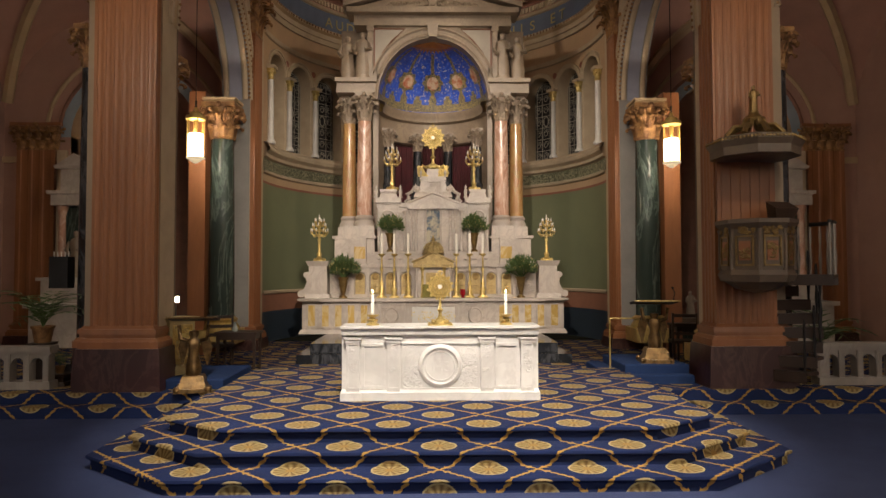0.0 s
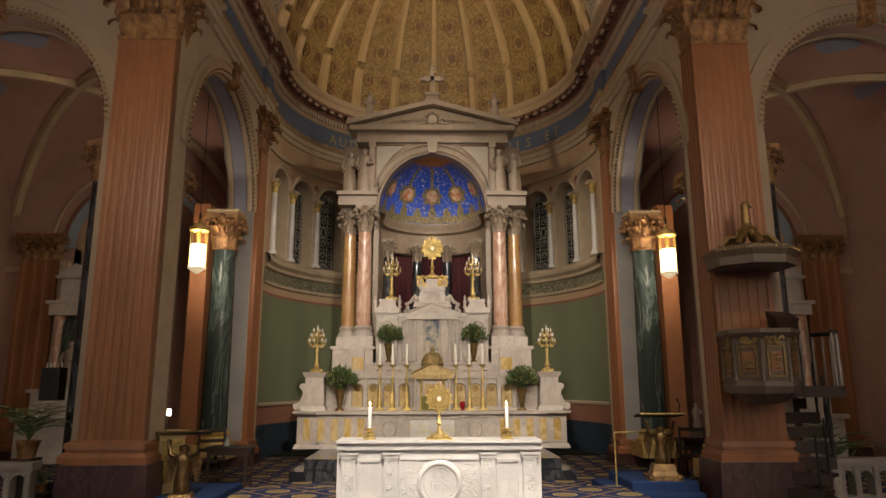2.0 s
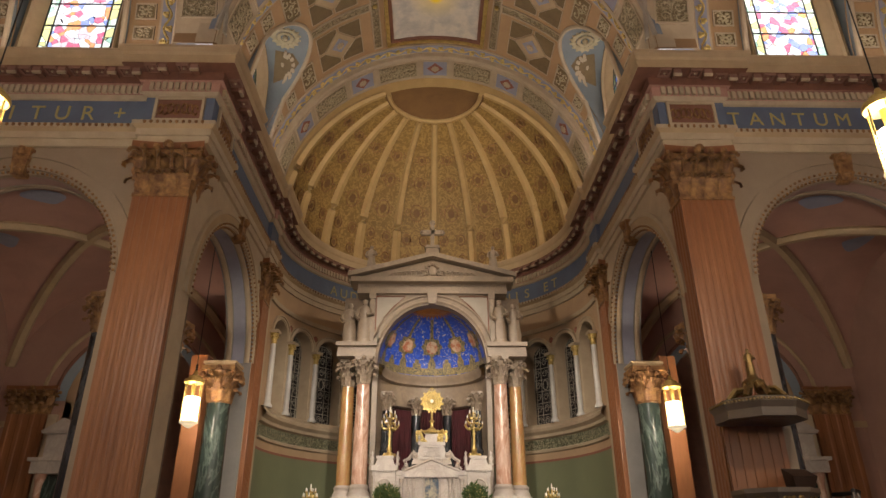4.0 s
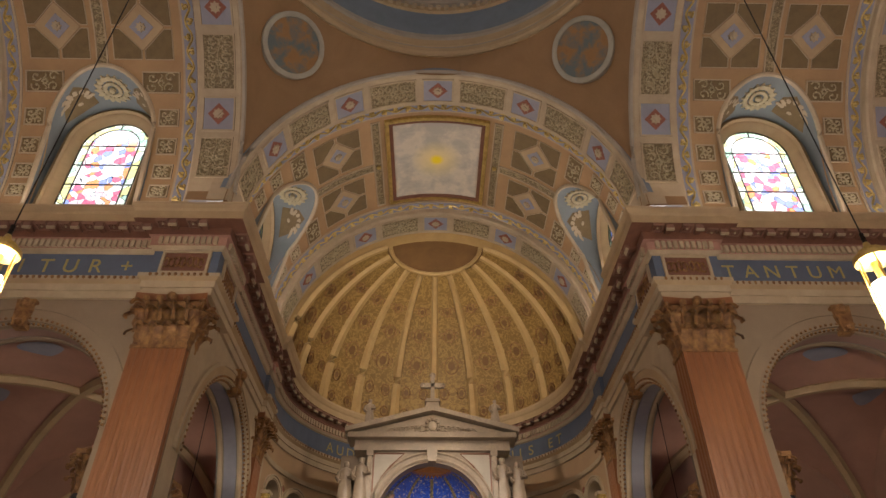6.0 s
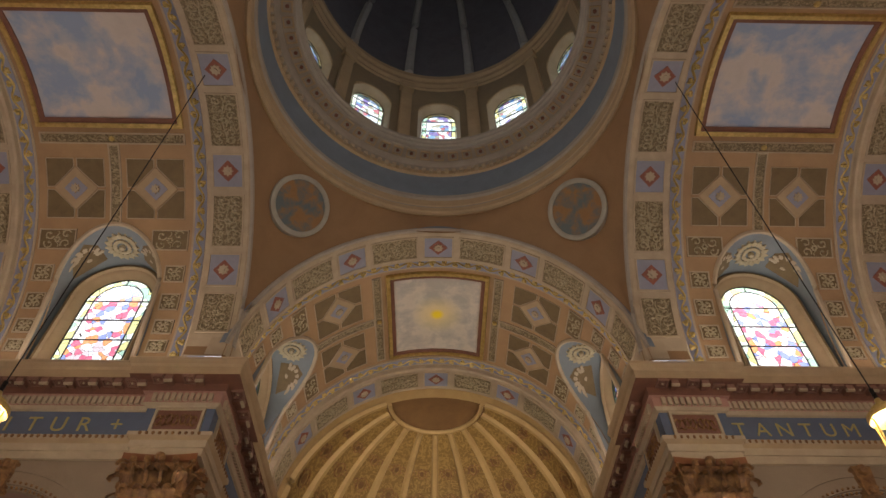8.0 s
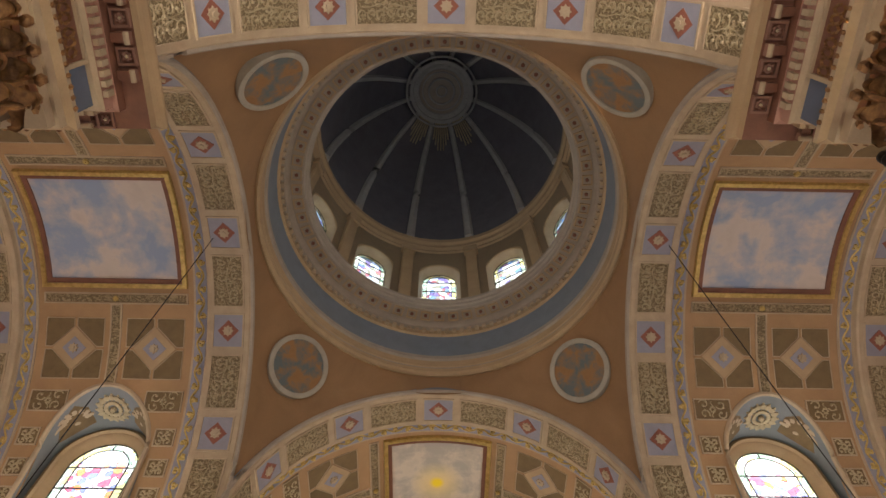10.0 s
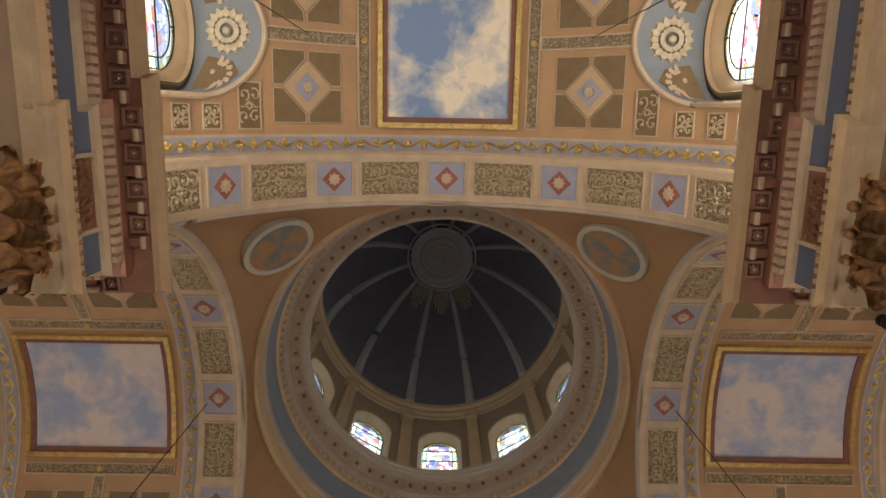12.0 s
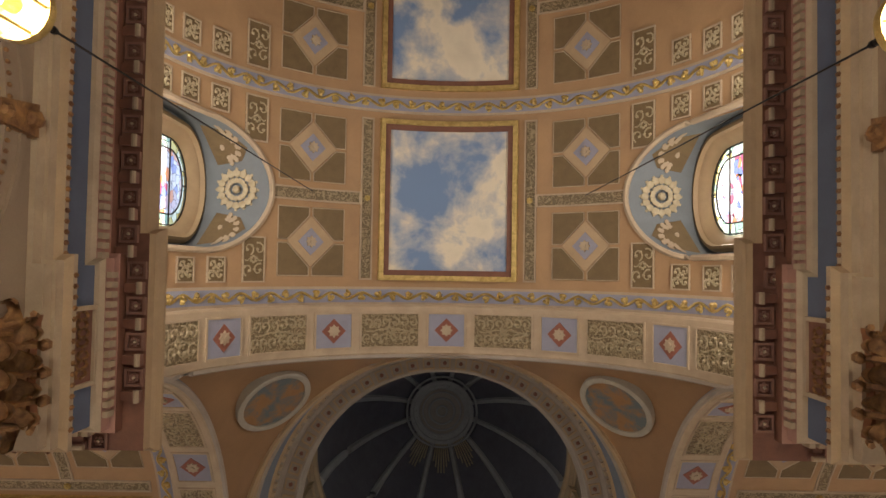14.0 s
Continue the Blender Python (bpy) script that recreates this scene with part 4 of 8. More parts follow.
m = Mesh()
DR, WS, WZ, WH = 4.42, 20.20, 22.12, 0.57       # drum radius; window sill, springing and half width
for i in range(360):
    a = i + 0.5
    off = (a - 270 + 15) % 30 - 15      # from the middle of the nearest window
    x = radians(off) * DR
    for z0, z1 in [(18.9 + 0.1 * j, 19.0 + 0.1 * j) for j in range(52)]:
        z = (z0 + z1) / 2
        top = WZ + math.sqrt(max(0, 0.70 ** 2 - x * x))
        if abs(x) < 0.68 and WS - 0.1 < z < top:
            continue
        A, B = radians(i), radians(i + 1)
        m.add([(DR * math.cos(A), YC + DR * math.sin(A), z0), (DR * math.cos(B), YC + DR * math.sin(B), z0),
               (DR * math.cos(B), YC + DR * math.sin(B), z1), (DR * math.cos(A), YC + DR * math.sin(A), z1)], [(0, 1, 2, 3)], 0)
m.lathe([(DR, 23.85), (4.36, 23.90), (4.36, 24.02), (4.28, 24.10), (4.28, 24.30), (4.20, 24.38), (4.20, 24.62), (4.4, 24.66)], 0, YC, 72, mi=1)


def window_arc(r, sill):
    return [(r, sill)] + [(r * math.cos(math.pi * i / 14), WZ + r * math.sin(math.pi * i / 14)) for i in range(15)] + [(-r, sill)]


def turned(deg):
    a = radians(deg)
    return lambda x, y, z: (y * math.cos(a) - x * math.sin(a), YC + y * math.sin(a) + x * math.cos(a), z)


for k in range(12):
    fnw, fnp = turned(270 + 30 * k), turned(285 + 30 * k)
    p = Mesh()
    p.box(-0.19, 0.19, DR - 0.16, DR + 0.01, 18.9, 23.6)
    p.box(-0.13, 0.13, DR - 0.18, DR - 0.15, 19.6, 23.2)
    p.box(-0.25, 0.25, DR - 0.22, DR + 0.01, 23.5, 23.88)
    p.box(-0.24, 0.24, DR - 0.21, DR + 0.01, 18.9, 19.2)
    m.join(p, fnp, 1)
    # moulded surround and deep splayed reveal
    m.grid([[fnw(x, y, z) for x, z in window_arc(r, WS - 0.05)] for r, y in ((0.78, DR), (0.78, DR - 0.05), (0.71, DR - 0.05), (0.69, DR))], 1)
    m.grid([[fnw(x, y, z) for x, z in window_arc(r, WS)] for r, y in ((0.69, DR - 0.02), (0.58, DR + 0.26), (0.58, DR + 0.34))], 2)
    p = Mesh()
    p.box(-0.72, 0.72, DR - 0.08, DR + 0.34, WS - 0.12, WS)
    m.join(p, fnw, 1)
setting("wall_drum", m, [DRUM, TAN, CREAM], "round drum wall with pilasters between windows", "drum", 35)
for k in range(12):
    fnw = turned(270 + 30 * k)
    w = empty("window_2", "round-headed stained glass window in the dome drum", "window", kind="structure")
    for nm, r, mat_, y in (("border_pane", 0.57, GLASS_B, DR + 0.30), ("figure_pane", 0.42, GLASS_C, DR + 0.29)):
        g = Mesh()
        arc = window_arc(r, WS)
        g.add([fnw(x, y, z) for x, z in arc], [tuple(range(len(arc)))])
        if nm == "border_pane":
            g = Mesh()
            g.grid([[fnw(x, y, z) for x, z in arc], [fnw(x, y, z) for x, z in window_arc(0.42, WS)]])
        part(nm, g, mat_, w).visible_shadow = False
    g = Mesh()
    for r in (0.42, 0.56):
        g.tube([(x, DR + 0.27, z) for x, z in window_arc(r, WS)], 0.016, 4)
    for z in (20.85, 21.5, 22.12):
        g.box(-0.56, 0.56, DR + 0.26, DR + 0.285, z - 0.016, z + 0.016)
    part("iron_bars", g.moved(fnw), IRON, w)
    sky_behind(fnw, [(x, DR + 0.9, z) for x, z in ((-1.2, 18.9), (1.2, 18.9), (1.2, 23.6), (-1.2, 23.6))])

m = Mesh()
dome = [(4.28 * math.cos(t) ** 0.9 if t < 1.55 else 0.0, 24.62 + 6.75 * math.sin(t)) for t in [math.pi / 2 * i / 30 for i in range(31)]]
dome = [(r, z) for r, z in dome if r > 1.15]
m.lathe(dome, 0, YC, 72, mi=0)
zt = dome[-1][1]
m.lathe([(1.36, zt - 0.50), (1.22, zt - 0.46), (1.20, zt - 0.38), (1.0, zt - 0.36), (0.96, zt - 0.30)], 0, YC, 48, mi=1)
m.lathe([(0.96, zt - 0.30), (0.86, zt - 0.22), (0.0, zt - 0.10)], 0, YC, 48, mi=3)
m.lathe([(dome[-2][0] + 0.05, dome[-2][1]), (dome[-1][0] + 0.06, zt + 0.08), (0.0, zt + 0.4)], 0, YC, 48, mi=0)
for r, w in ((0.82, 0.03), (0.55, 0.045), (0.22, 0.04)):
    m.tube([(r * math.cos(2 * math.pi * i / 36), YC + r * math.sin(2 * math.pi * i / 36), zt - 0.24) for i in range(37)], w, 6, 1)
for i in range(24):
    a = 2 * math.pi * i / 24
    m.ball((1.10 * math.cos(a), YC + 1.10 * math.sin(a), zt - 0.40), 0.05, 1, 5)
m.tube([(1.5 * math.cos(2 * math.pi * i / 48), YC + 1.5 * math.sin(2 * math.pi * i / 48), zt - 0.42) for i in range(49)], 0.05, 6, 1)
for k in range(12):
    a = radians(270 + 30 * k + 15)
    pts = [((r - 0.03) * math.cos(a), YC + (r - 0.03) * math.sin(a), z) for r, z in dome]
    m.tube(pts, 0.18, 6, 1, 0.10)
    for e in (-9, -6, -3, 0, 3, 6, 9):
        b = radians(270 + 30 * k + e)
        if 2 <= k <= 10:
            continue
        m.tube([((r - 0.03) * math.cos(b), YC - (r - 0.03) * math.sin(b), z - 0.02) for r, z in dome[-7 + abs(e) // 4:]], 0.032, 4, 2)
setting("ceiling_dome", m, [DARKDOME, DOMERIB, STUCCOGOLD, RINGGREY], "tall dark blue dome with twelve grey ribs and gilt rays", "dome", 40)

# painted roundels on the pendentives
for k in range(4):
    a = math.pi / 4 + k * math.pi / 2
    nrm = Vector((math.cos(a) * 4.98, math.sin(a) * 4.98, 3.5)).normalized()
    c0 = Vector((4.94 * math.cos(a), YC + 4.94 * math.sin(a), 15.46)) - nrm * 0.14
    rot = (-nrm).to_track_quat("Z", "Y").to_matrix().to_4x4()
    e = empty("painted_roundel", "round painted medallion with blurred figure shapes in a grey green ring", "medallion", "pendentive roundels", "structure")
    e.matrix_world = Matrix.Translation(c0) @ rot
    g = Mesh()
    g.lathe([(0.0, 0.03), (0.67, 0.03)], n=40)
    part("painting", g, clouds("roundel_painting", (0.10, 0.125, 0.13), (0.27, 0.14, 0.05), None, 2.6) if k == 0 else bpy.data.materials["roundel_painting"], e)
    g = Mesh()
    g.lathe([(0.65, -0.25), (0.65, 0.06), (0.70, 0.08), (0.77, 0.06), (0.79, -0.25)], n=48)
    part("ring", g, LEAD, e, smooth=40)

# apse: wall, windows, half dome
m = Mesh()
AW = [31.5, 47.0, 62.5, 78.0]
AC = 16.7


def ap(al, z, r=W):
    a = radians(al)
    return (r * math.sin(a), AC + r * math.cos(a), z)


zs = sorted(set([0.31, 1.1, 1.12, 1.58, 4.38, 4.44, 4.70, 5.02, 5.42] + [5.42 + 0.09 * i for i in range(1, 30)] + [8.9]))
for i in range(-90, 90):
    a = i + 0.5
    off = min(abs(abs(a) - w) for w in AW)
    for z0, z1 in zip(zs, zs[1:]):
        z = (z0 + z1) / 2
        top = 7.46 + math.sqrt(max(0, 0.54 ** 2 - (radians(off) * W) ** 2))
        if off < 6.6 and 5.42 < z < top:
            continue
        mi = 0 if z < 1.11 else 1 if z < 1.58 else 2 if z < 4.38 else 3 if z < 4.44 else 4 if z < 4.70 else 5 if z < 5.02 else 6
        m.add([ap(i, z0), ap(i + 1, z0), ap(i + 1, z1), ap(i, z1)], [(0, 1, 2, 3)], mi)
setting("wall_apse", m, [DADOBLUE, APSEPINK, APSEGREEN, RED, APSETAN, GREENBAND, APSETAN], "curved apse wall in sage green, tan and terracotta paint", "wall", 40)
m = Mesh()
arcs = [ap(-90 + 3 * i, 0) for i in range(61)]
pth = [(x, y) for x, y, z in arcs[::-1]]
for prof in ([(0, 5.02), (0.08, 5.06), (0.08, 5.14), (0.17, 5.22), (0.17, 5.30), (0.12, 5.36), (0.12, 5.41), (0, 5.42)], [(0, 4.62), (0.06, 4.65), (0.06, 4.71), (0, 4.74)],
             [(0, 1.54), (0.04, 1.56), (0.04, 1.62), (0, 1.64)], [(0, 8.2), (0.05, 8.22), (0.05, 8.34), (0, 8.36)]):
    m.sweep(prof, pth)
setting("trim_apse", m, CREAM, "cream sill mouldings round the apse", "trim", 30)
for w in AW:
    for sg in (-1, 1):
        al = sg * w
        win = empty("window_3", "dark leaded apse window with pale scrolling tracery", "window", kind="structure")
        win.matrix_world = Matrix.Translation(ap(al, 5.42)) @ pose(0, 0, 0, 0, 0, -al)
        # local: x along the wall, y outwards
        g = Mesh()
        arc = [(0.45, 0.0)] + [(0.45 * math.cos(math.pi * i / 20), 2.04 + 0.45 * math.sin(math.pi * i / 20)) for i in range(21)] + [(-0.45, 0.0)]
        big = lambda q, y: [(x * q, y, z if z < 0.1 else 2.04 + max(0, z - 2.04) * q) for x, z in arc]
        g.grid([big(1.30, 0.05), big(1.30, -0.10), big(1.22, -0.10), big(1.20, -0.075), big(1.07, -0.075), big(1.05, -0.055), big(1.0, -0.055), big(0.98, 0.34)])
        g.grid([big(0.98, 0.33), big(0.92, 0.25), big(0.90, 0.33)])
        g.box(-0.58, 0.58, -0.09, 0.36, -0.05, 0.012)
        part("window_frame", g, CREAM, win, smooth=40)
        g = Mesh()
        g.add([(x, 0.30, z) for x, z in arc], [tuple(range(len(arc)))])
        part("pane", g, GRISAILLE, win)
        g = Mesh()
        inner = [(x * 0.8, z if z < 0.1 else 2.04 + (z - 2.04) * 0.8) for x, z in arc]
        for lp in (arc, inner):
            g.tube([(x * 0.93, 0.28, z) for x, z in lp], 0.014, 4)
        for z in (0.35, 0.7, 1.05, 1.4, 1.75, 2.1):
            g.tube([(-0.42, 0.28, z), (0.42, 0.28, z)], 0.009, 4)
        for x in (-0.14, 0.14):
            g.tube([(x, 0.28, 0), (x, 0.28, 2.40)], 0.009, 4)
        for j in range(7):
            for x in (-0.27, 0, 0.27):
                zc = 0.18 + 0.35 * j
                if abs(x) < 0.1 and j == 3:
                    continue
                g.tube([(x + 0.10 * math.cos(q) * (1 - q / 14), 0.28, zc + 0.12 * math.sin(q) * (1 - q / 14)) for q in [0.7 * i for i in range(14)]], 0.009, 4)
        g.tube([(0.09 * math.cos(q), 0.28, 1.23 + 0.15 * math.sin(q)) for q in [math.pi * i / 8 for i in range(17)]], 0.014, 4)
        part("tracery", g, LEAD, win)
for w in [23.7, 39.2, 54.7, 70.2, 85.7]:
    for sg in (-1, 1):
        col = empty("window_column", "slim white marble column with gilt capital between apse windows", "column", "apse window columns")
        col.matrix_world = Matrix.Translation(ap(sg * w, 5.42, W - 0.10)) @ pose(0, 0, 0, 0, 0, -sg * w)
        g = Mesh()
        g.lathe([(0.12, 0), (0.12, 0.05), (0.09, 0.09), (0.075, 0.14), (0.068, 1.66)], n=14)
        part("shaft", g, WHITEM, col, smooth=40)
        g = Mesh()
        g.lathe([(0.068, 1.66), (0.085, 1.68), (0.07, 1.71), (0.09, 1.86), (0.13, 1.94)], n=12)
        for i in range(8):
            q = 2 * math.pi * i / 8
            g.ball((0.10 * math.cos(q), 0.10 * math.sin(q), 1.85), 0.03, 0, 5)
        part("capital", g, GOLD, col, smooth=40)
        g = Mesh()
        g.box(-0.14, 0.14, -0.13, 0.16, 1.94, 2.02)
        part("abacus", g, CREAM, col)
m = Mesh()
prof = [(W * math.cos(math.pi / 2 * i / 30) , 10.75 + 4.55 * math.sin(math.pi / 2 * i / 30)) for i in range(30)] + [(0.02, 15.30)]
m.lathe(prof[:24], 0, AC, 60, 0, 180, 0)
m.lathe(prof[23:], 0, AC, 60, 0, 180, 3)
m.grid([[(4.5 * math.cos(math.pi * i / 40), AC - 0.01, ZC + 4.5 * math.sin(math.pi * i / 40)) for i in range(41)],
        [((W - 0.03) * math.cos(math.pi * i / 40), AC - 0.01, 10.75 + 4.52 * math.sin(math.pi * i / 40)) for i in range(41)]], 1)
for k in range(0, 11):
    a = math.pi * k / 10
    m.tube([((r - 0.02) * math.cos(a), AC + (r - 0.02) * math.sin(a), z) for r, z in prof[:24]], 0.17, 6, 1, 0.10)
m.tube([(1.42 * math.cos(math.pi * i / 30), AC + 1.42 * math.sin(math.pi * i / 30), 14.98) for i in range(31)], 0.07, 6, 1)
for k in range(10):
    a0 = math.pi * (k + 0.5) / 10
    for ph, rr, da in ((6, 0.13, -0.075), (6, 0.13, 0.075), (15, 0.14, -0.07), (15, 0.14, 0.07), (27, 0.22, 0), (40, 0.17, 0), (51, 0.12, 0)):
        a0 = math.pi * (k + 0.5) / 10 + da
        r, z = (W - 0.03) * math.cos(radians(ph)), 10.75 + 4.52 * math.sin(radians(ph))
        c = Vector((r * math.cos(a0), AC + r * math.sin(a0), z))
        nrm = Vector((math.cos(a0) * math.cos(radians(ph)), math.sin(a0) * math.cos(radians(ph)), math.sin(radians(ph))))
        tx = Vector((-math.sin(a0), math.cos(a0), 0))
        ty = nrm.cross(tx)
        for q2, mi in ((1.0, 2),):
            ringp = [c - nrm * 0.012 + tx * rr * q2 * math.cos(2 * math.pi * i / 20) + ty * rr * 1.3 * math.sin(2 * math.pi * i / 20) for i in range(21)]
            m.tube(ringp, 0.022, 4, mi)
        m.add([c - nrm * 0.008 + tx * rr * 0.55 * math.cos(2 * math.pi * i / 16) + ty * rr * 0.7 * math.sin(2 * math.pi * i / 16) for i in range(16)], [tuple(range(16))], 3)
        for sgn in (-1, 1) if da == 0 else ():
            m.tube([c - nrm * 0.012 + tx * sgn * (rr + 0.12 * (1 - q / 9) * math.cos(q) * 0.8 + 0.06) + ty * (0.16 * math.sin(q) * (1 - q / 9)) for q in [0.6 * i for i in range(11)]], 0.017, 4, mi=2)
setting("ceiling_apse", m, [GOLDDOME, DOMEGOLD, OLDGOLD, DOMEBROWN], "gold painted apse half dome with radiating tan ribs", "half dome", 40)

# frieze inscriptions
ENT = bpy.data.objects["entablature_east"]
for i, ch in enumerate("TANTUM"):
    letters("letter", ch, 0.41, pose(5.66 + 0.42 * i, Y1 - 0.062, 9.56, 90, 0, 0), LETTERGOLD, ENT)
for i, ch in enumerate("GITUR+"):
    letters("letter", ch, 0.44, pose(-8.42 + 0.47 * i + (0.12 if ch == "+" else 0), Y1 - 0.062, 9.56, 90, 0, 0), LETTERGOLD, ENT)
for word, mid in (("AUDA", -39.5), ("INIS ET", 44.0)):
    for i, ch in enumerate(word):
        al = mid + 5.2 * (i - (len(word) - 1) / 2)
        letters("letter", ch, 0.42, Matrix.Translation(ap(al, 9.56, W - 0.062)) @ pose(0, 0, 0, 90, 0, -al), LETTERGOLD, ENT)

# framed relief panels in the frieze above the pilasters
for sx in (-1, 1):
    for m4 in (pose(sx * 4.80, Y1 - 0.192, 9.58), pose(sx * 4.80, Y0 + 0.192, 9.58, 0, 0, 180), pose(sx * (W - 0.192), 10.95, 9.58, 0, 0, -sx * 90), pose(sx * (W - 0.192), 0.92, 9.58, 0, 0, -sx * 90)):
        g = Mesh()
        g.box(-0.44, 0.44, 0.0, 0.02, -0.25, 0.25, 1)
        for x0, x1, z0, z1 in ((-0.46, 0.46, -0.27, -0.22), (-0.46, 0.46, 0.22, 0.27), (-0.46, -0.41, -0.22, 0.22), (0.41, 0.46, -0.22, 0.22)):
            g.box(x0, x1, -0.035, 0.02, z0, z1, 0)
        for k in range(7):
            g.tube([((0.05 + 0.05 * k + 0.05 * math.cos(q)) * e2, -0.01, 0.02 * math.sin(k) + 0.11 * math.sin(q)) for q in [0.8 * i for i in range(8)] for e2 in (1 if k % 2 else -1,)], 0.022, 4, 2)
        o = setting("trim", g, [CREAM, BROWN, OLDGOLD], "cream framed relief panel in the frieze", "trim", 40)
        o.matrix_world = m4
# painted rosettes between the apse window arches
for w in (23.7, 39.2, 54.7, 70.2):
    for sg in (-1, 1):
        ro = empty("wall_rosette", "small red painted rosette with tan rim between the apse arches", "rosette", "apse rosettes", kind="structure")
        ro.matrix_world = Matrix.Translation(ap(sg * w, 7.86, W - 0.005)) @ pose(0, 0, 0, 90, 0, -sg * w)
        g = Mesh()
        g.lathe([(0.0, 0.012), (0.085, 0.012), (0.09, 0.0)], n=20)
        part("disc", g, RED, ro)
        g = Mesh()
        g.lathe([(0.088, 0.0), (0.09, 0.022), (0.105, 0.026), (0.115, 0.0)], n=20)
        part("rim", g, TAN, ro, smooth=40)

# ---- corner rooms beside the chancel ----
RX0, RX1, RY0, RY1 = W + 0.65, 10.95, Y1 + 0.65, 16.9
for sx in (-1, 1):
    fl = lambda x, y, z: (sx * x, y, z)
    # groined ceiling with pale diagonal ribs
    m = Mesh()
    cx, cy, R = (RX0 + RX1) / 2, (RY0 + RY1) / 2, 2.97
    def gz(x, y):
        a, b = abs(x - cx), abs(y - cy)
        return 5.75 + max(math.sqrt(max(0, R * R - a * a)), math.sqrt(max(0, R * R - b * b)))
    N = 36
    rows = [[(RX0 + (RX1 - RX0) * i / N, RY0 + (RY1 - RY0) * j / N) for i in range(N + 1)] for j in range(N + 1)]
    m.grid([[(x, y, gz(x, y)) for x, y in r] for r in rows], 0)
    for e in (-1, 1):
        m.tube([(cx + R * 0.97 * q / 12, cy + e * R * 0.97 * q / 12, gz(cx + R * 0.97 * q / 12, cy + R * 0.97 * q / 12) - 0.03) for q in range(-12, 13)], 0.13, 6, 1)
    for e, ax in ((-1, 0), (1, 0), (-1, 1), (1, 1)):
        # painted blue field with a pale figure-like patch in each cell
        pts = []
        for q in range(25):
            t = 2 * math.pi * q / 24
            a, b = e * (1.95 + 0.30 * math.cos(t)), 0.34 * math.sin(t) * (1.2 + 0.7 * math.cos(t))
            x, y = (cx + a, cy + b) if ax == 0 else (cx + b, cy + a)
            pts.append((x, y, gz(x, y) - 0.02))
        m.add(pts[:-1], [tuple(range(24))], 2)
    m.moved(fl)
    setting("ceiling_side_room", m, [ROSE, TAN, LAVENDER], "rose painted groin vault with tan ribs and blue fields", "vault", 35)
    # outer and east walls; the east wall holds a deep arched recess
    m = Mesh()
    m.box(RX1, RX1 + 0.3, RY0 - 0.6, RY1 + 1.5, 0, 9)
    a0, ar, sp = 7.65, 1.62, 5.55
    m.box(RX0, a0 - ar, RY1, RY1 + 0.35, 0, 9)
    m.box(a0 + ar, RX1, RY1, RY1 + 0.35, 0, 9)
    arc = [(a0 - ar * math.cos(math.pi * i / 20), sp + ar * math.sin(math.pi * i / 20)) for i in range(21)]
    m.grid([[(x, RY1, z) for x, z in arc], [(x, RY1, 9) for x, z in arc]])
    edge = [(a0 - ar, 0)] + arc + [(a0 + ar, 0)]
    m.grid([[(x, RY1, z) for x, z in edge], [(x, RY1 + 1.3, z) for x, z in edge]], 1)
    m.box(a0 - ar, a0 + ar, RY1 + 1.25, RY1 + 1.35, 0, 7.4, 2)
    for r0, mi in ((ar + 0.30, 3), (ar + 0.62, 4)):
        m.tube([(a0 - r0 * math.cos(math.pi * i / 24), RY1 - 0.02, sp + r0 * math.sin(math.pi * i / 24)) for i in range(25)], 0.05, 6, mi)
    rows = [[(a0 - r * math.cos(math.pi * i / 24), RY1 - 0.012, sp + r * math.sin(math.pi * i / 24)) for i in range(25)] for r in (ar, ar + 0.3)]
    m.grid(rows, 5)
    m.box(RX0, a0 - ar + 0.02, RY1 - 0.06, RY1, 4.9, 5.05, 4)
    m.box(a0 + ar, RX1, RY1 - 0.06, RY1, 4.9, 5.05, 4)
    m.moved(fl)
    setting("wall_side_room", m, [ROOMWALL, APSETAN, BROWN, BROWN, TAN, PALEBLUE], "rose painted wall with a deep dark arched recess", "wall", 30)


# ---- classical orders ----
def leaf(mesh, px, py, nx, ny, z, h, w, curl, mi=0):
    """An acanthus leaf: lobed sides, a raised rib and a tip that rolls over outwards."""
    rows = []
    for j in range(11):
        t = j / 10
        if t < 0.6:
            o, dz = curl * 0.25 * (t / 0.6) ** 2, h * 0.86 * t / 0.6
        else:
            a = (t - 0.6) / 0.4 * 3.6
            o, dz = curl * (0.25 + 0.48 * (1 - math.cos(a))), h * (0.86 + 0.20 * math.sin(a))
        hw = w * (0.62 + 0.38 * math.sin(math.pi * min(1, t * 1.25))) * (1 + 0.22 * math.cos(9.4 * t * 2)) * (1 if t < 0.8 else 1.55 - t * 0.7)
        rows.append([(px + nx * (o + e) - ny * hw * k, py + ny * (o + e) + nx * hw * k, z + dz - (0.05 * h if abs(k) == 0.5 else 0))
                     for k, e in ((-0.5, -0.006), (-0.25, 0.018), (0, 0.034), (0.25, 0.018), (0.5, -0.006))])
    mesh.grid(rows, mi)
    mesh.grid([[(x - nx * 0.02, y - ny * 0.02, zz) for x, y, zz in r] for r in rows], mi)


def volute(mesh, p, tx, ty, r, mi=0):
    pts = [(p[0] + tx * r * (1 - q / 12) * math.cos(q), p[1] + ty * r * (1 - q / 12) * math.cos(q), p[2] + r * (1 - q / 12) * math.sin(q)) for q in [0.6 * i for i in range(17)]]
    mesh.tube(pts, r * 0.26, 5, mi, r * 0.14)
    mesh.ball(p, r * 0.32, mi, 6)


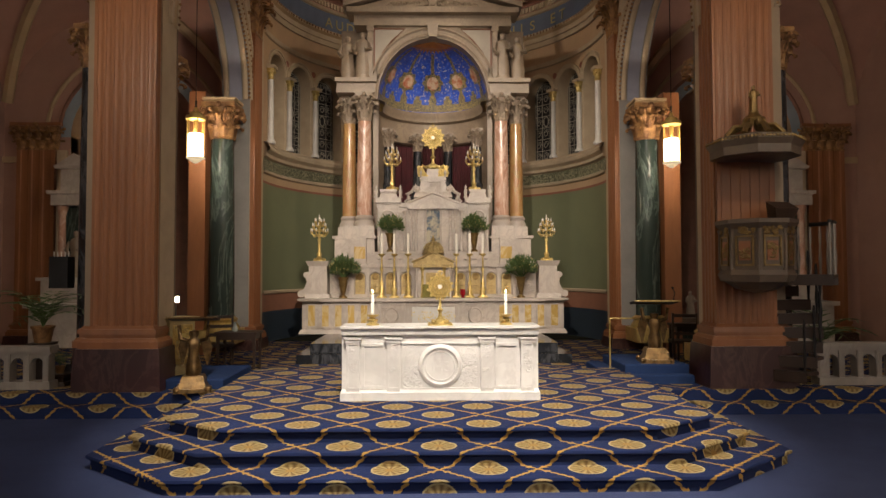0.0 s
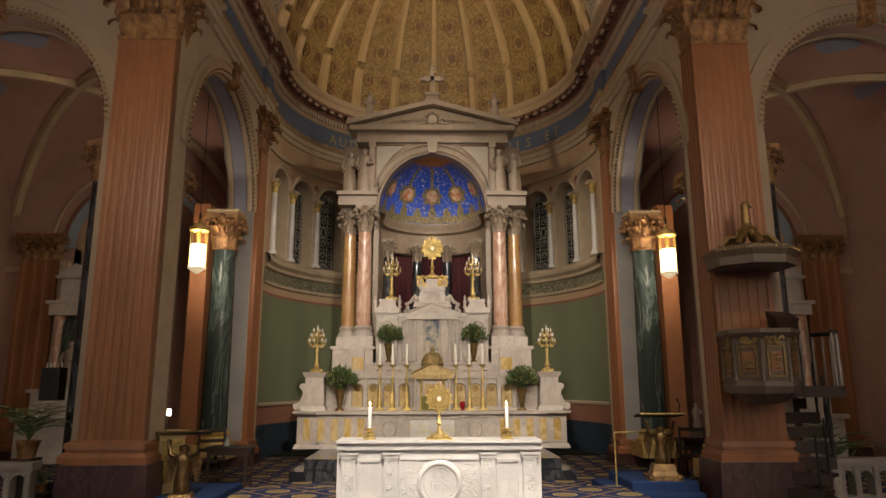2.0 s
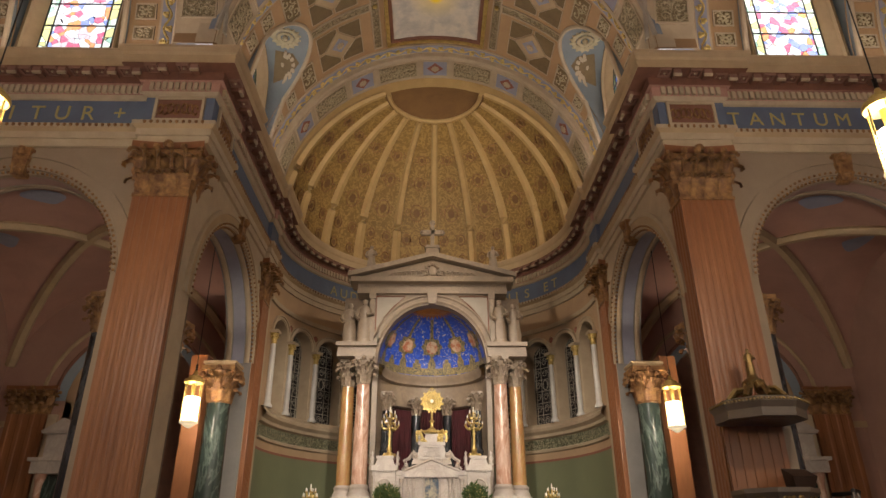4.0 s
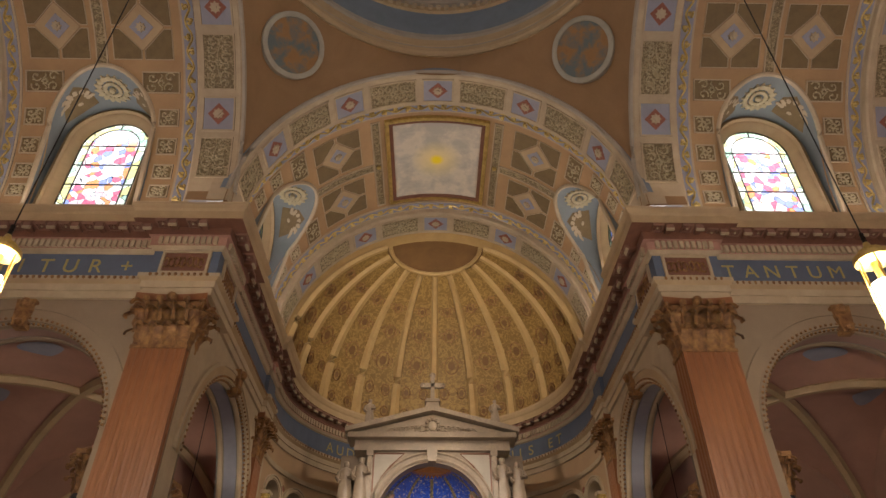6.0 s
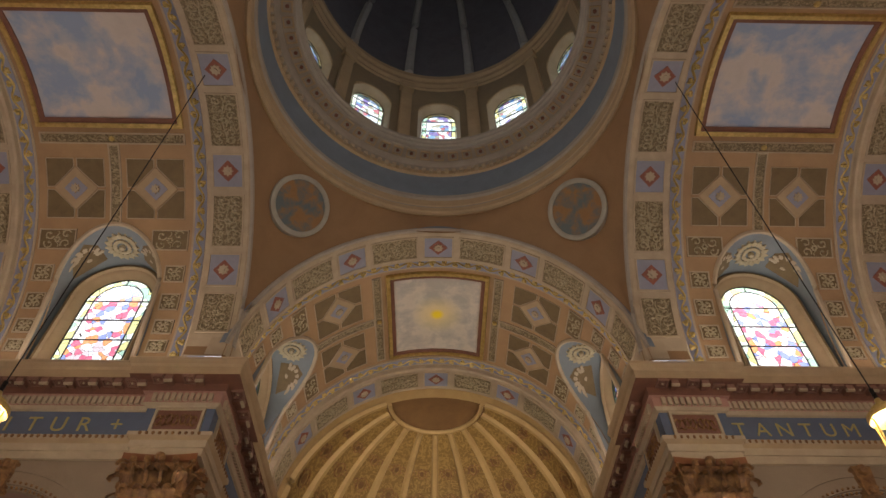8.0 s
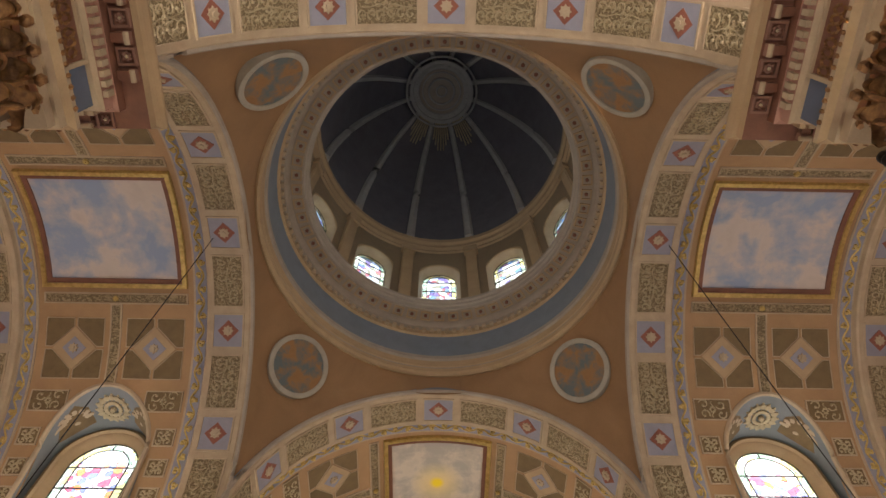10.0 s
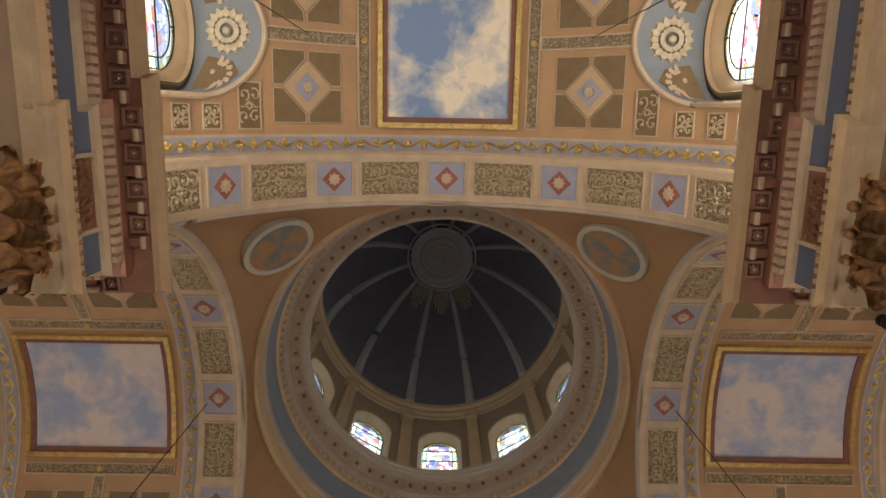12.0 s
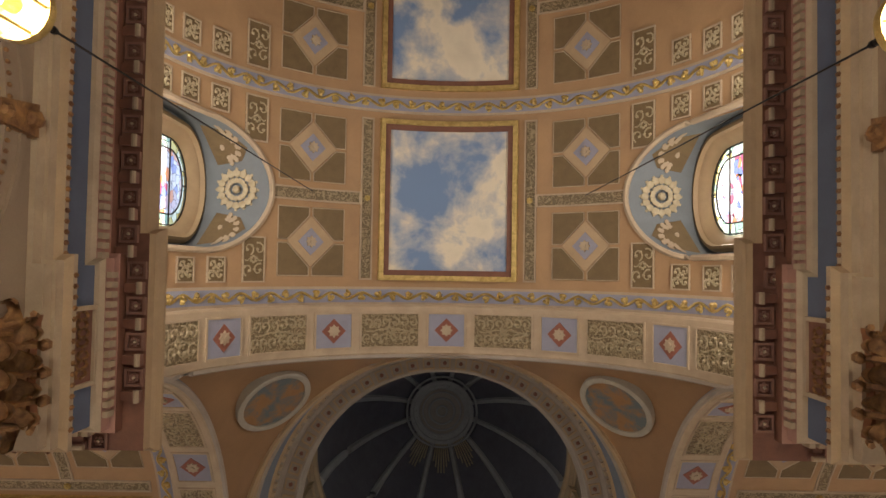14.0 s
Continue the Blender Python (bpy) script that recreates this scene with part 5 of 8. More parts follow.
def capital(w, d, h, sides=(0, 1, 3), rnd=False):
    """The core, leaves and volutes of a leafy capital on a w by d foot, at height 0 to h. sides: 0 front (-y), 1 +x, 3 -x, 2 back."""
    m = Mesh()
    leaves, curls = [], []
    if rnd:
        m.lathe([(w * 0.50, 0), (w * 0.53, h * 0.03), (w * 0.50, h * 0.06), (w * 0.48, h * 0.1), (w * 0.52, h * 0.6), (w * 0.66, h * 0.86)], n=20)
    else:
        m.taper(0, 0, 0.0, h * 0.86, w * 0.97, d * 0.97, w * 1.12, d * 1.12)
        m.box(-w * 0.52, w * 0.52, -d * 0.52, d * 0.52, 0, h * 0.06)
    spots = []
    if rnd:
        spots = [(math.cos(a), math.sin(a), w * 0.48 * math.cos(a), w * 0.48 * math.sin(a)) for a in [2 * math.pi * (i + 0.5) / 8 for i in range(8)]]
        lw = w * 0.36
    else:
        nf = max(3, round(w / 0.24))
        lw = w / nf
        for s in sides:
            nx, ny = ((0, -1), (1, 0), (0, 1), (-1, 0))[s]
            ln, off = (w, d / 2) if s in (0, 2) else (d, w / 2)
            k = max(1, round(ln / lw))
            for i in range(k):
                a = (i + 0.5) / k * ln - ln / 2
                spots.append((nx, ny, nx * off + (a if nx == 0 else 0), ny * off + (a if ny == 0 else 0)))
    for nx, ny, px, py in spots:
        leaves.append(Mesh())
        leaf(leaves[-1], px, py, nx, ny, h * 0.06, h * 0.32, lw * 1.0, h * 0.19)
        tx, ty = -ny, nx
        for e in (-0.5, 0.5):
            leaves.append(Mesh())
            leaf(leaves[-1], px + tx * e * lw, py + ty * e * lw, nx, ny, h * 0.30, h * 0.36, lw * 0.85, h * 0.23)
        m.tube([(px + nx * 0.02, py + ny * 0.02, h * 0.5), (px + nx * h * 0.12, py + ny * h * 0.12, h * 0.74), (px + nx * h * 0.2, py + ny * h * 0.2, h * 0.80)], 0.018 + 0.02 * h, 5)
        m.ball((px + nx * h * 0.22, py + ny * h * 0.22, h * 0.79), 0.055 * h + 0.01, 0, 6)
    hw, hd = (w * 0.60, w * 0.60) if rnd else (w * 0.58, d * 0.58)
    for ex in (-1, 1):
        for ey in ((-1, 1) if (rnd or 2 in sides) else (-1,)):
            q = math.sqrt(0.5)
            curls.append(Mesh())
            volute(curls[-1], (ex * hw, ey * hd, h * 0.76), ex * q, ey * q, h * 0.13)
    W2, D2 = hw * 1.16, hd * 1.16
    n = 9
    poly = []
    for (x0, y0), (x1, y1), (nx, ny) in (((-W2, -D2), (W2, -D2), (0, 1)), ((W2, -D2), (W2, D2), (-1, 0)), ((W2, D2), (-W2, D2), (0, -1)), ((-W2, D2), (-W2, -D2), (1, 0))):
        for i in range(n):
            t = i / n
            b = math.sin(math.pi * t) * 0.10 * W2
            poly.append((x0 + (x1 - x0) * t + nx * b, y0 + (y1 - y0) * t + ny * b))
    m.prism(poly, h * 0.88, h, 1)
    m.ball((0, -D2 * 0.93, h * 0.93), h * 0.09, 0, 8)
    return m, leaves, curls


def add_capital(parent, made, mats, label, at, split=True):
    core, leaves, curls = made
    if not split:
        for g in leaves + curls:
            core.join(g)
    cap = part("capital", core, mats, parent, label, at=at)
    if split:
        for nm, group in (("leaf", leaves), ("volute", curls)):
            for g in group:
                part(nm, g, mats[0], cap, smooth=60)
    return cap


def fluted(w, d, z0, z1, n, depth=0.014, wrap=True):
    """A pilaster shaft with flutes on its front (-y) and cheeks."""
    def side(ax, ay, bx, by, k):
        L = math.hypot(bx - ax, by - ay)
        tx, ty = (bx - ax) / L, (by - ay) / L
        nx, ny = -ty, tx            # inwards
        pts, step = [(ax, ay)], L / (k + 0.4)
        for i in range(k):
            c = step * (i + 0.7)
            for q, dd in ((-0.36, 0), (-0.25, 0.8), (0, 1.0), (0.25, 0.8), (0.36, 0)):
                pts.append((ax + tx * (c + q * step) + nx * depth * dd, ay + ty * (c + q * step) + ny * depth * dd))
        return pts
    k2 = max(1, round(n * d / w))
    poly = side(-w / 2, -d / 2, w / 2, -d / 2, n) + side(w / 2, -d / 2, w / 2, d / 2, k2) + [(w / 2, d / 2)] + side(-w / 2, d / 2, -w / 2, -d / 2, k2)
    m = Mesh()
    m.prism(poly, z0, z1, 0, False)
    return m


def moulded_base(w, d, z0, h, mi=0):
    m = Mesh()
    m.taper(0, 0, z0, z0 + h * 0.3, w + 0.24, d + 0.24, w + 0.24, d + 0.24, mi)
    m.taper(0, 0, z0 + h * 0.3, z0 + h * 0.45, w + 0.22, d + 0.22, w + 0.16, d + 0.16, mi)
    m.taper(0, 0, z0 + h * 0.45, z0 + h * 0.62, w + 0.10, d + 0.10, w + 0.10, d + 0.10, mi)
    m.taper(0, 0, z0 + h * 0.62, z0 + h * 0.85, w + 0.15, d + 0.15, w + 0.13, d + 0.13, mi)
    m.taper(0, 0, z0 + h * 0.85, z0 + h, w + 0.07, d + 0.07, w, d, mi)
    return m


def pilaster(name, label, m4, w, d, zb, cap0, cap1, flutes, capmat, group, plinth=None):
    """Local: front faces -y. zb: foot of the shaft's base."""
    e = empty(name, label, "pilaster", group)
    e.matrix_world = m4
    if plinth:
        g = Mesh()
        g.taper(0, 0, plinth, zb, w + 0.36, d + 0.34, w + 0.30, d + 0.28)
        part("plinth", g, PLINTH, e, "dark red marble plinth")
    part("base", moulded_base(w, d, zb, 0.34), ORANGE, e, smooth=30)
    part("shaft", fluted(w, d, zb + 0.34, cap0, flutes), ORANGE, e, "orange fluted scagliola shaft")
    add_capital(e, capital(w, d, cap1 - cap0), [capmat, ORANGE], "leafy dull gilt capital", pose(0, 0, cap0))
    return e


for sx in (-1, 1):
    # crossing piers, east: front pilaster, and the strip behind it
    pilaster("crossing_pilaster", "tall fluted orange pilaster with leafy gilt capital on dark red plinth", pose(sx * 4.80 - (0.05 if sx < 0 else 0), Y1 + 0.10, 0),
             0.96, 0.52, 0.95, 7.76, 8.86, 7, OLDGOLD, "crossing pilasters", 0.31)
    g = fluted(0.24, 0.5, 1.29, 7.9, 2)
    g.join(moulded_base(0.24, 0.5, 0.95, 0.34))
    e = empty("pilaster_strip", "narrow fluted orange strip beside the crossing pilaster", "pilaster", "pilaster strips")
    e.matrix_world = pose(sx * 5.385, Y1 + 0.26, 0)
    part("shaft", g, ORANGE, e)
    g = Mesh()
    g.taper(0, 0, 0.31, 0.95, 0.52, 0.72, 0.48, 0.68)
    part("plinth", g, PLINTH, e, "dark red marble plinth")
    # before the apse
    pilaster("chancel_pilaster", "fluted orange pilaster with leafy gilt capital facing the chancel", pose(sx * (W + 0.10), 15.80, 0, 0, 0, -sx * 90),
             0.62, 0.42, 0.55, 7.76, 8.86, 5, OLDGOLD, "chancel pilasters", 0.31)
    # west piers, towards the nave and the crossing
    pilaster("nave_pilaster", "fluted orange pilaster with leafy gilt capital facing the nave", pose(sx * (W + 0.12), 1.06, 0, 0, 0, -sx * 90),
             0.82, 0.46, 0.64, 7.76, 8.86, 7, OLDGOLD, "nave pilasters", 0.002)


def column(name, label, m4, r, z0, cap0, cap1, mat_, capmat, group):
    e = empty(name, label, "column", group)
    e.matrix_world = m4
    g = Mesh()
    g.box(-r * 1.45, r * 1.45, -r * 1.45, r * 1.45, z0, z0 + 0.3)
    g.lathe([(r * 1.4, z0 + 0.30), (r * 1.42, z0 + 0.36), (r * 1.25, z0 + 0.42), (r * 1.15, z0 + 0.46), (r * 1.3, z0 + 0.52), (r * 1.05, z0 + 0.58)], n=24)
    part("base", g, GREYM if mat_ is PINKM or mat_ is SIENA else GOLD if mat_ is GREENM else BLACKM, e, smooth=35)
    g = Mesh()
    H = cap0 - z0 - 0.55
    g.lathe([(r * (1.0 - 0.13 * (i / 10) ** 1.8), z0 + 0.55 + H * i / 10) for i in range(11)], n=32)
    part("shaft", g, mat_, e, smooth=60)
    k = 1.08 if mat_ is GREENM else 1.0
    add_capital(e, capital(r * 1.74 * k, r * 1.74 * k, cap1 - cap0, rnd=True), [capmat, capmat], "leafy capital", pose(0, 0, cap0), mat_ is GREENM)
    return e


for sx in (-1, 1):
    # green column and flat pilaster in the chancel arch jamb
    column("arch_column", "dark green marble column with gilt leafy capital under the chancel arch", pose(sx * (W + 0.42), 14.80, 0), 0.28, 0.55, 5.05, 5.85, GREENM, OLDGOLD, "chancel arch columns")
    column("arch_column", "dark green marble column with gilt leafy capital under the chancel arch", pose(sx * (W + 0.42), 11.28, 0), 0.28, 0.55, 5.05, 5.85, GREENM, OLDGOLD, "chancel arch columns")
    g = Mesh()
    g.box(-0.33, 0.33, -0.30, 0.30, 5.85, 5.90)
    g.box(-0.36, 0.36, -0.32, 0.32, 5.90, 5.96)
    g.moved(lambda x, y, z: (sx * (W + 0.42) + x, 14.80 + y, z))
    setting("trim", g, TAN, "thin tan impost block over the column", "trim")
    g = Mesh()
    g.box(*sorted((sx * (W + 0.72), sx * (W + 1.08))), 14.55, 15.40, 0.31, 6.1)
    setting("trim", g, ORANGE, "orange jamb pilaster behind the green column", "trim")
    # black columns under the transept arch
    column("arch_column", "polished black marble column with leafy capital under the transept arch", pose(sx * 5.86, Y1 + 0.86, 0), 0.19, 0.31, 5.55, 6.28, BLACKM, OLDGOLD, "transept arch columns")
    column("arch_column", "polished black marble column with leafy capital under the transept arch", pose(sx * 9.14, Y1 + 0.86, 0), 0.19, 0.31, 5.55, 6.28, BLACKM, OLDGOLD, "transept arch columns")
    # broad pilasters on the far wall of the corner room
    for x, w in ((10.05, 0.95), (5.55, 0.85)):
        pilaster("side_room_pilaster", "plain orange pilaster with leafy capital in the side room", pose(sx * x, RY1 - 0.05, 0), w, 0.25, 0.55, 5.2, 5.9, 3, OLDGOLD, "side room pilasters", 0.31)
    g = Mesh()
    g.box(*sorted((sx * 9.33, sx * 9.55)), RY1 - 0.12, RY1, 0.31, 5.2)
    setting("trim", g, CREAM, "pale strip beside the orange pilaster", "trim")

# ---- free-standing altar ----

def scrolls(mesh, x0, x1, y, z0, z1, n, r=0.018, mi=0, seed=1):
    """Carved foliage: curling stems, leaves and buds in low relief on a face towards -y."""
    q = random.Random(seed)
    for i in range(n):
        cx, cz = q.uniform(x0, x1), q.uniform(z0, z1)
        R = q.uniform(0.25, 0.5) * min(x1 - x0, z1 - z0, 0.35)
        a0, sg = q.uniform(0, 6.3), q.choice((-1, 1))
        pts = []
        for k in range(10):
            a = a0 + sg * 0.55 * k
            rr = R * (1 - k / 13)
            pts.append((min(x1, max(x0, cx + rr * math.cos(a))), y, min(z1, max(z0, cz + rr * math.sin(a)))))
        mesh.tube(pts, r, 4, mi, r * 0.6)
        mesh.ball((cx, y, cz), r * 1.7, mi, 6, 1, 1, 0.7)
        for k in (2, 5, 8):
            mesh.ball(pts[k], r * 1.5, mi, 5, q.uniform(0.8, 1.6), q.uniform(0.8, 1.6), 0.6)


def panel_frame(mesh, x0, x1, y, z0, z1, w, d, mi=0):
    mesh.box(x0, x1, y - d, y, z0, z0 + w, mi)
    mesh.box(x0, x1, y - d, y, z1 - w, z1, mi)
    mesh.box(x0, x0 + w, y - d, y, z0 + w, z1 - w, mi)
    mesh.box(x1 - w, x1, y - d, y, z0 + w, z1 - w, mi)


AZ = 0.465
e = empty("altar", "white marble altar with carved foliage panel and round wreath", "altar")
e.matrix_world = pose(0.0, 8.52, AZ)
g = Mesh()
g.box(-1.265, 1.265, 0.05, 0.44, 0.0, 0.83)
part("body", g, WHITEM, e)
g = Mesh()
g.taper(0, 0.22, 0.915, 0.948, 2.55, 0.50, 2.55, 0.50)
g.taper(0, 0.23, 0.83, 0.915, 2.54, 0.44, 2.54, 0.47)
part("table_slab", g, WHITEM, e, "white marble table slab with plain edge")
g = Mesh()
g.box(-1.275, 1.275, -0.03, 0.50, 0.0, 0.10)
g.taper(0, 0.26, 0.10, 0.135, 2.55, 0.56, 2.53, 0.42)
for x in (-1.14, -0.53, 0.53, 1.14):
    g.box(x - 0.135, x + 0.135, -0.05, 0.2, 0.0, 0.10)
part("foot", g, WHITEM, e)
for x in (-1.12, -0.60, 0.60, 1.12):
    g = Mesh()
    g.box(x - 0.085, x + 0.085, -0.005, 0.1, 0.10, 0.80)
    g.box(x - 0.115, x + 0.115, -0.035, 0.1, 0.775, 0.80)
    g.box(x - 0.10, x + 0.10, -0.02, 0.1, 0.735, 0.765)
    panel_frame(g, x - 0.07, x + 0.07, -0.005, 0.15, 0.72, 0.012, 0.012)
    scrolls(g, x - 0.045, x + 0.045, -0.010, 0.36, 0.70, 9, 0.009, 0, int(x * 100))
    part("pilaster", g, WHITEM, e, smooth=40)
for x0, x1 in ((-1.01, -0.71), (0.71, 1.01)):
    g = Mesh()
    panel_frame(g, x0, x1, 0.06, 0.14, 0.72, 0.035, 0.03)
    part("side_panel", g, WHITEM, e)
g = Mesh()
panel_frame(g, -0.50, 0.50, 0.06, 0.13, 0.73, 0.02, 0.03)
for a, b in ((-0.48, -0.25), (0.25, 0.48)):
    scrolls(g, a, b, 0.05, 0.16, 0.70, 46, 0.0085, 0, int(a * 50))
part("foliage_panel", g, WHITEM, e, "carved leaf scrolls", smooth=40)
g = Mesh()
dsk = lambda x, y, z: (x, 0.06 - z, 0.43 + y)
r = Mesh()
r.lathe([(0.27, 0), (0.283, 0.02), (0.268, 0.038), (0.236, 0.045), (0.224, 0.032), (0.212, 0.026), (0.0, 0.024)], n=48)
for i in range(40):
    a = 2 * math.pi * i / 40
    r.ball((0.232 * math.cos(a), 0.232 * math.sin(a), 0.042), 0.0135, 0, 6)
r.lathe([(0.190, 0.024), (0.194, 0.034), (0.186, 0.036), (0.182, 0.024)], n=40)
g.join(r, dsk)
wr = part("wreath", g, WHITEM, e, "round wreath with raised monogram", smooth=40)
letters("monogram", "IHS", 0.17, pose(0, 0.034, 0.415, 90), WHITEM, wr, 0.010)
g = Mesh()
g.box(-0.007, 0.007, 0.020, 0.040, 0.475, 0.555)
g.box(-0.028, 0.028, 0.020, 0.040, 0.515, 0.528)
part("cross", g, WHITEM, wr)

# candles and cross-rayed vessel on it
top = AZ + 0.948


def flame(x, y, z, s=1.0):
    g = Mesh()
    g.lathe([(0.001, z), (0.011 * s, z + 0.012 * s), (0.009 * s, z + 0.03 * s), (0.001, z + 0.055 * s)], x, y, 8)
    return g


def altar_candle(x, y, z):
    c = empty("altar_candle", "lit ivory candle on a low brass holder", "candle", "altar candles")
    c.matrix_world = pose(x, y, z)
    g = Mesh()
    g.lathe([(0.085, 0), (0.085, 0.015), (0.06, 0.03), (0.035, 0.05), (0.05, 0.075), (0.03, 0.095), (0.085, 0.125), (0.09, 0.135), (0.03, 0.138)], n=20)
    for i in range(8):
        a = 2 * math.pi * i / 8
        g.ball((0.055 * math.cos(a), 0.055 * math.sin(a), 0.06), 0.02, 0, 6)
    part("holder", g, GOLD, c, "brass holder", 50)
    g = Mesh()
    g.lathe([(0.021, 0.135), (0.021, 0.40), (0.016, 0.405), (0.0, 0.40)], n=16)
    part("candle", g, WAX, c, "ivory wax candle", 50)
    part("flame", flame(0, 0, 0.418, 0.8), FLAME, c, "small flame")


altar_candle(-0.88, 8.66, top)
altar_candle(0.86, 8.66, top)


def sunburst(name, label, x, y, z, s, stand=True):
    """A gilt rayed vessel: foot, stem and a disc of rays, facing -y."""
    c = empty(name, label, "monstrance")
    c.matrix_world = pose(x, y, z)
    g = Mesh()
    g.lathe([(0.13 * s, 0), (0.13 * s, 0.02 * s), (0.09 * s, 0.05 * s), (0.03 * s, 0.09 * s), (0.022 * s, 0.16 * s), (0.045 * s, 0.19 * s), (0.02 * s, 0.22 * s), (0.02 * s, 0.36 * s)], n=16)
    for i in range(6):
        a = 2 * math.pi * i / 6
        g.ball((0.10 * s * math.cos(a), 0.10 * s * math.sin(a), 0.03 * s), 0.03 * s, 0, 6)
    part("foot", g, GOLD, c, smooth=40)
    g = Mesh()
    cz = 0.52 * s
    for i in range(24):
        a = 2 * math.pi * i / 24
        L = (0.20 if i % 2 else 0.172) * s
        p = [(0.05 * s * math.cos(a + q), 0, cz + 0.05 * s * math.sin(a + q)) for q in (-0.1, 0.1)]
        t = (L * math.cos(a), -0.004, cz + L * math.sin(a))
        t2 = [(L * 0.9 * math.cos(a + q), 0, cz + L * 0.9 * math.sin(a + q)) for q in (0.12, -0.12)]
        g.add([p[0], p[1], t2[0], t, t2[1]], [(0, 1, 2, 3, 4)])
        g.add([(v[0], v[1] + 0.014, v[2]) for v in (p[0], p[1], t2[0], t, t2[1])], [(4, 3, 2, 1, 0)])
        g.ball((0.105 * s * math.cos(a), -0.012, cz + 0.105 * s * math.sin(a)), 0.017 * s, 0, 6)
        g.ball((0.148 * s * math.cos(a + 0.13), -0.012, cz + 0.148 * s * math.sin(a + 0.13)), 0.017 * s, 0, 6)
    for k in range(14):
        a = 2 * math.pi * k / 14
        g.ball((0.07 * s * math.cos(a), -0.016, cz + 0.07 * s * math.sin(a)), 0.016 * s, 0, 6)
    g.tube([(0, 0, cz + 0.16 * s), (0, 0, cz + 0.24 * s)], 0.010 * s, 5)
    g.tube([(-0.035 * s, 0, cz + 0.21 * s), (0.035 * s, 0, cz + 0.21 * s)], 0.010 * s, 5)
    part("sunburst", g, GOLD, c, "gilt rays and beads", 40)
    g = Mesh()
    g.lathe([(0.048 * s, -0.02), (0.055 * s, 0.0), (0.048 * s, 0.02)], n=20)
    g.lathe([(0, 0.014), (0.030 * s, 0.014)], n=20, mi=1)
    g.lathe([(0.030 * s, 0.013), (0.046 * s, 0.016)], n=20, mi=0)
    g.moved(lambda a, b, d: (a, -d - 0.01, cz + b))
    part("lunette", g, [GOLD, WAX], c)
    return c


sunburst("monstrance", "gilt rayed monstrance standing on the altar", 0.0, 8.66, top + 0.02, 0.92)
st = empty("monstrance_stand", "small gilt stand under the monstrance", "stand")
st.matrix_world = pose(0, 8.66, top)
g = Mesh()
g.box(-0.16, 0.16, -0.13, 0.13, 0.0, 0.018)
for a in (-0.14, 0.14):
    for b in (-0.1, 0.1):
        g.ball((a, b, 0.012), 0.02, 0, 6)
part("plate", g, GOLD, st)

# ---- high altar ----
X0 = -0.06
m = Mesh()
m.box(-2.75, 2.65, 13.0, 17.0, 0.31, 0.49)
m.box(-2.55, 2.45, 13.4, 17.0, 0.49, 0.67)
setting("altar_footpace", m, BLACKM, "dark stone steps before the high altar", "step")

e = empty("high_altar", "pale marble high altar with yellow onyx panels", "altar")
e.matrix_world = pose(X0, 15.5, 0.67)
g = Mesh()
g.box(-3.08, 3.08, 0.12, 1.2, 0.0, 0.74)
g.box(-2.55, 2.55, 0.02, 1.2, 0.0, 0.74)
g.taper(0, 0.6, 0.0, 0.09, 6.26, 1.28, 6.2, 1.2)
part("body", g, GREYM, e)
g = Mesh()
g.taper(0, 0.6, 0.74, 0.77, 6.16, 1.24, 6.28, 1.34)
g.taper(0, 0.6, 0.77, 0.82, 6.30, 1.36, 6.32, 1.38)
g.box(-2.62, 2.62, -0.10, 0.3, 0.75, 0.822)
part("table_slab", g, GREYM, e, smooth=20)
for i, (x, w) in enumerate([(s * (1.62 + 0.30 * k), 0.15) for s in (-1, 1) for k in range(4)] + [(s * 2.86, 0.16) for s in (-1, 1)]):
    g = Mesh()
    y = 0.02 if abs(x) < 2.6 else 0.12
    g.box(x - w / 2, x + w / 2, y - 0.012, y + 0.01, 0.17, 0.66)
    pn = part("onyx_panel", g, YELLOWM, e, "yellow onyx panel")
    g = Mesh()
    panel_frame(g, x - w / 2 - 0.03, x + w / 2 + 0.03, y, 0.14, 0.69, 0.028, 0.028)
    part("panel_frame", g, GREYM, pn)
for s in (-1, 1):
    g = Mesh()
    r = Mesh()
    r.lathe([(0.0, 0.03), (0.13, 0.03), (0.15, 0.05), (0.17, 0.03), (0.17, 0)], n=32)
    g.join(r, lambda x, y, z: (s * 0.98 + x, 0.02 - z, 0.42 + y * 1.15))
    panel_frame(g, s * 0.98 - 0.25, s * 0.98 + 0.25, 0.02, 0.12, 0.70, 0.025, 0.03)
    for a in (-1, 1):
        for b in (-1, 1):
            scrolls(g, *sorted((s * 0.98 + a * 0.12, s * 0.98 + a * 0.22)), 0.01, *sorted((0.42 + b * 0.13, 0.42 + b * 0.25)), 6, 0.008, 0, 7 + a + 3 * b)
    part("roundel", g, GREYM, e, "carved round medallion", 40)
    for x in (0.70, 1.27):
        g = Mesh()
        g.box(s * x - 0.035, s * x + 0.035, -0.03, 0.05, 0.1, 0.72)
        g.box(s * x - 0.055, s * x + 0.055, -0.05, 0.05, 0.68, 0.73)
        g.box(s * x - 0.055, s * x + 0.055, -0.05, 0.05, 0.1, 0.15)
        part("colonnette", g, GREYM, e)
g = Mesh()
panel_frame(g, -0.62, 0.62, 0.02, 0.14, 0.68, 0.04, 0.04)
scrolls(g, -0.5, 0.5, 0.01, 0.22, 0.50, 18, 0.010, 1, 3)
g.box(-0.5, 0.5, 0.005, 0.02, 0.2, 0.62, 2)
part("centre_panel", g, [GREYM, GOLD, WHITEM], e, "marble centre panel with gilt carving", 40)

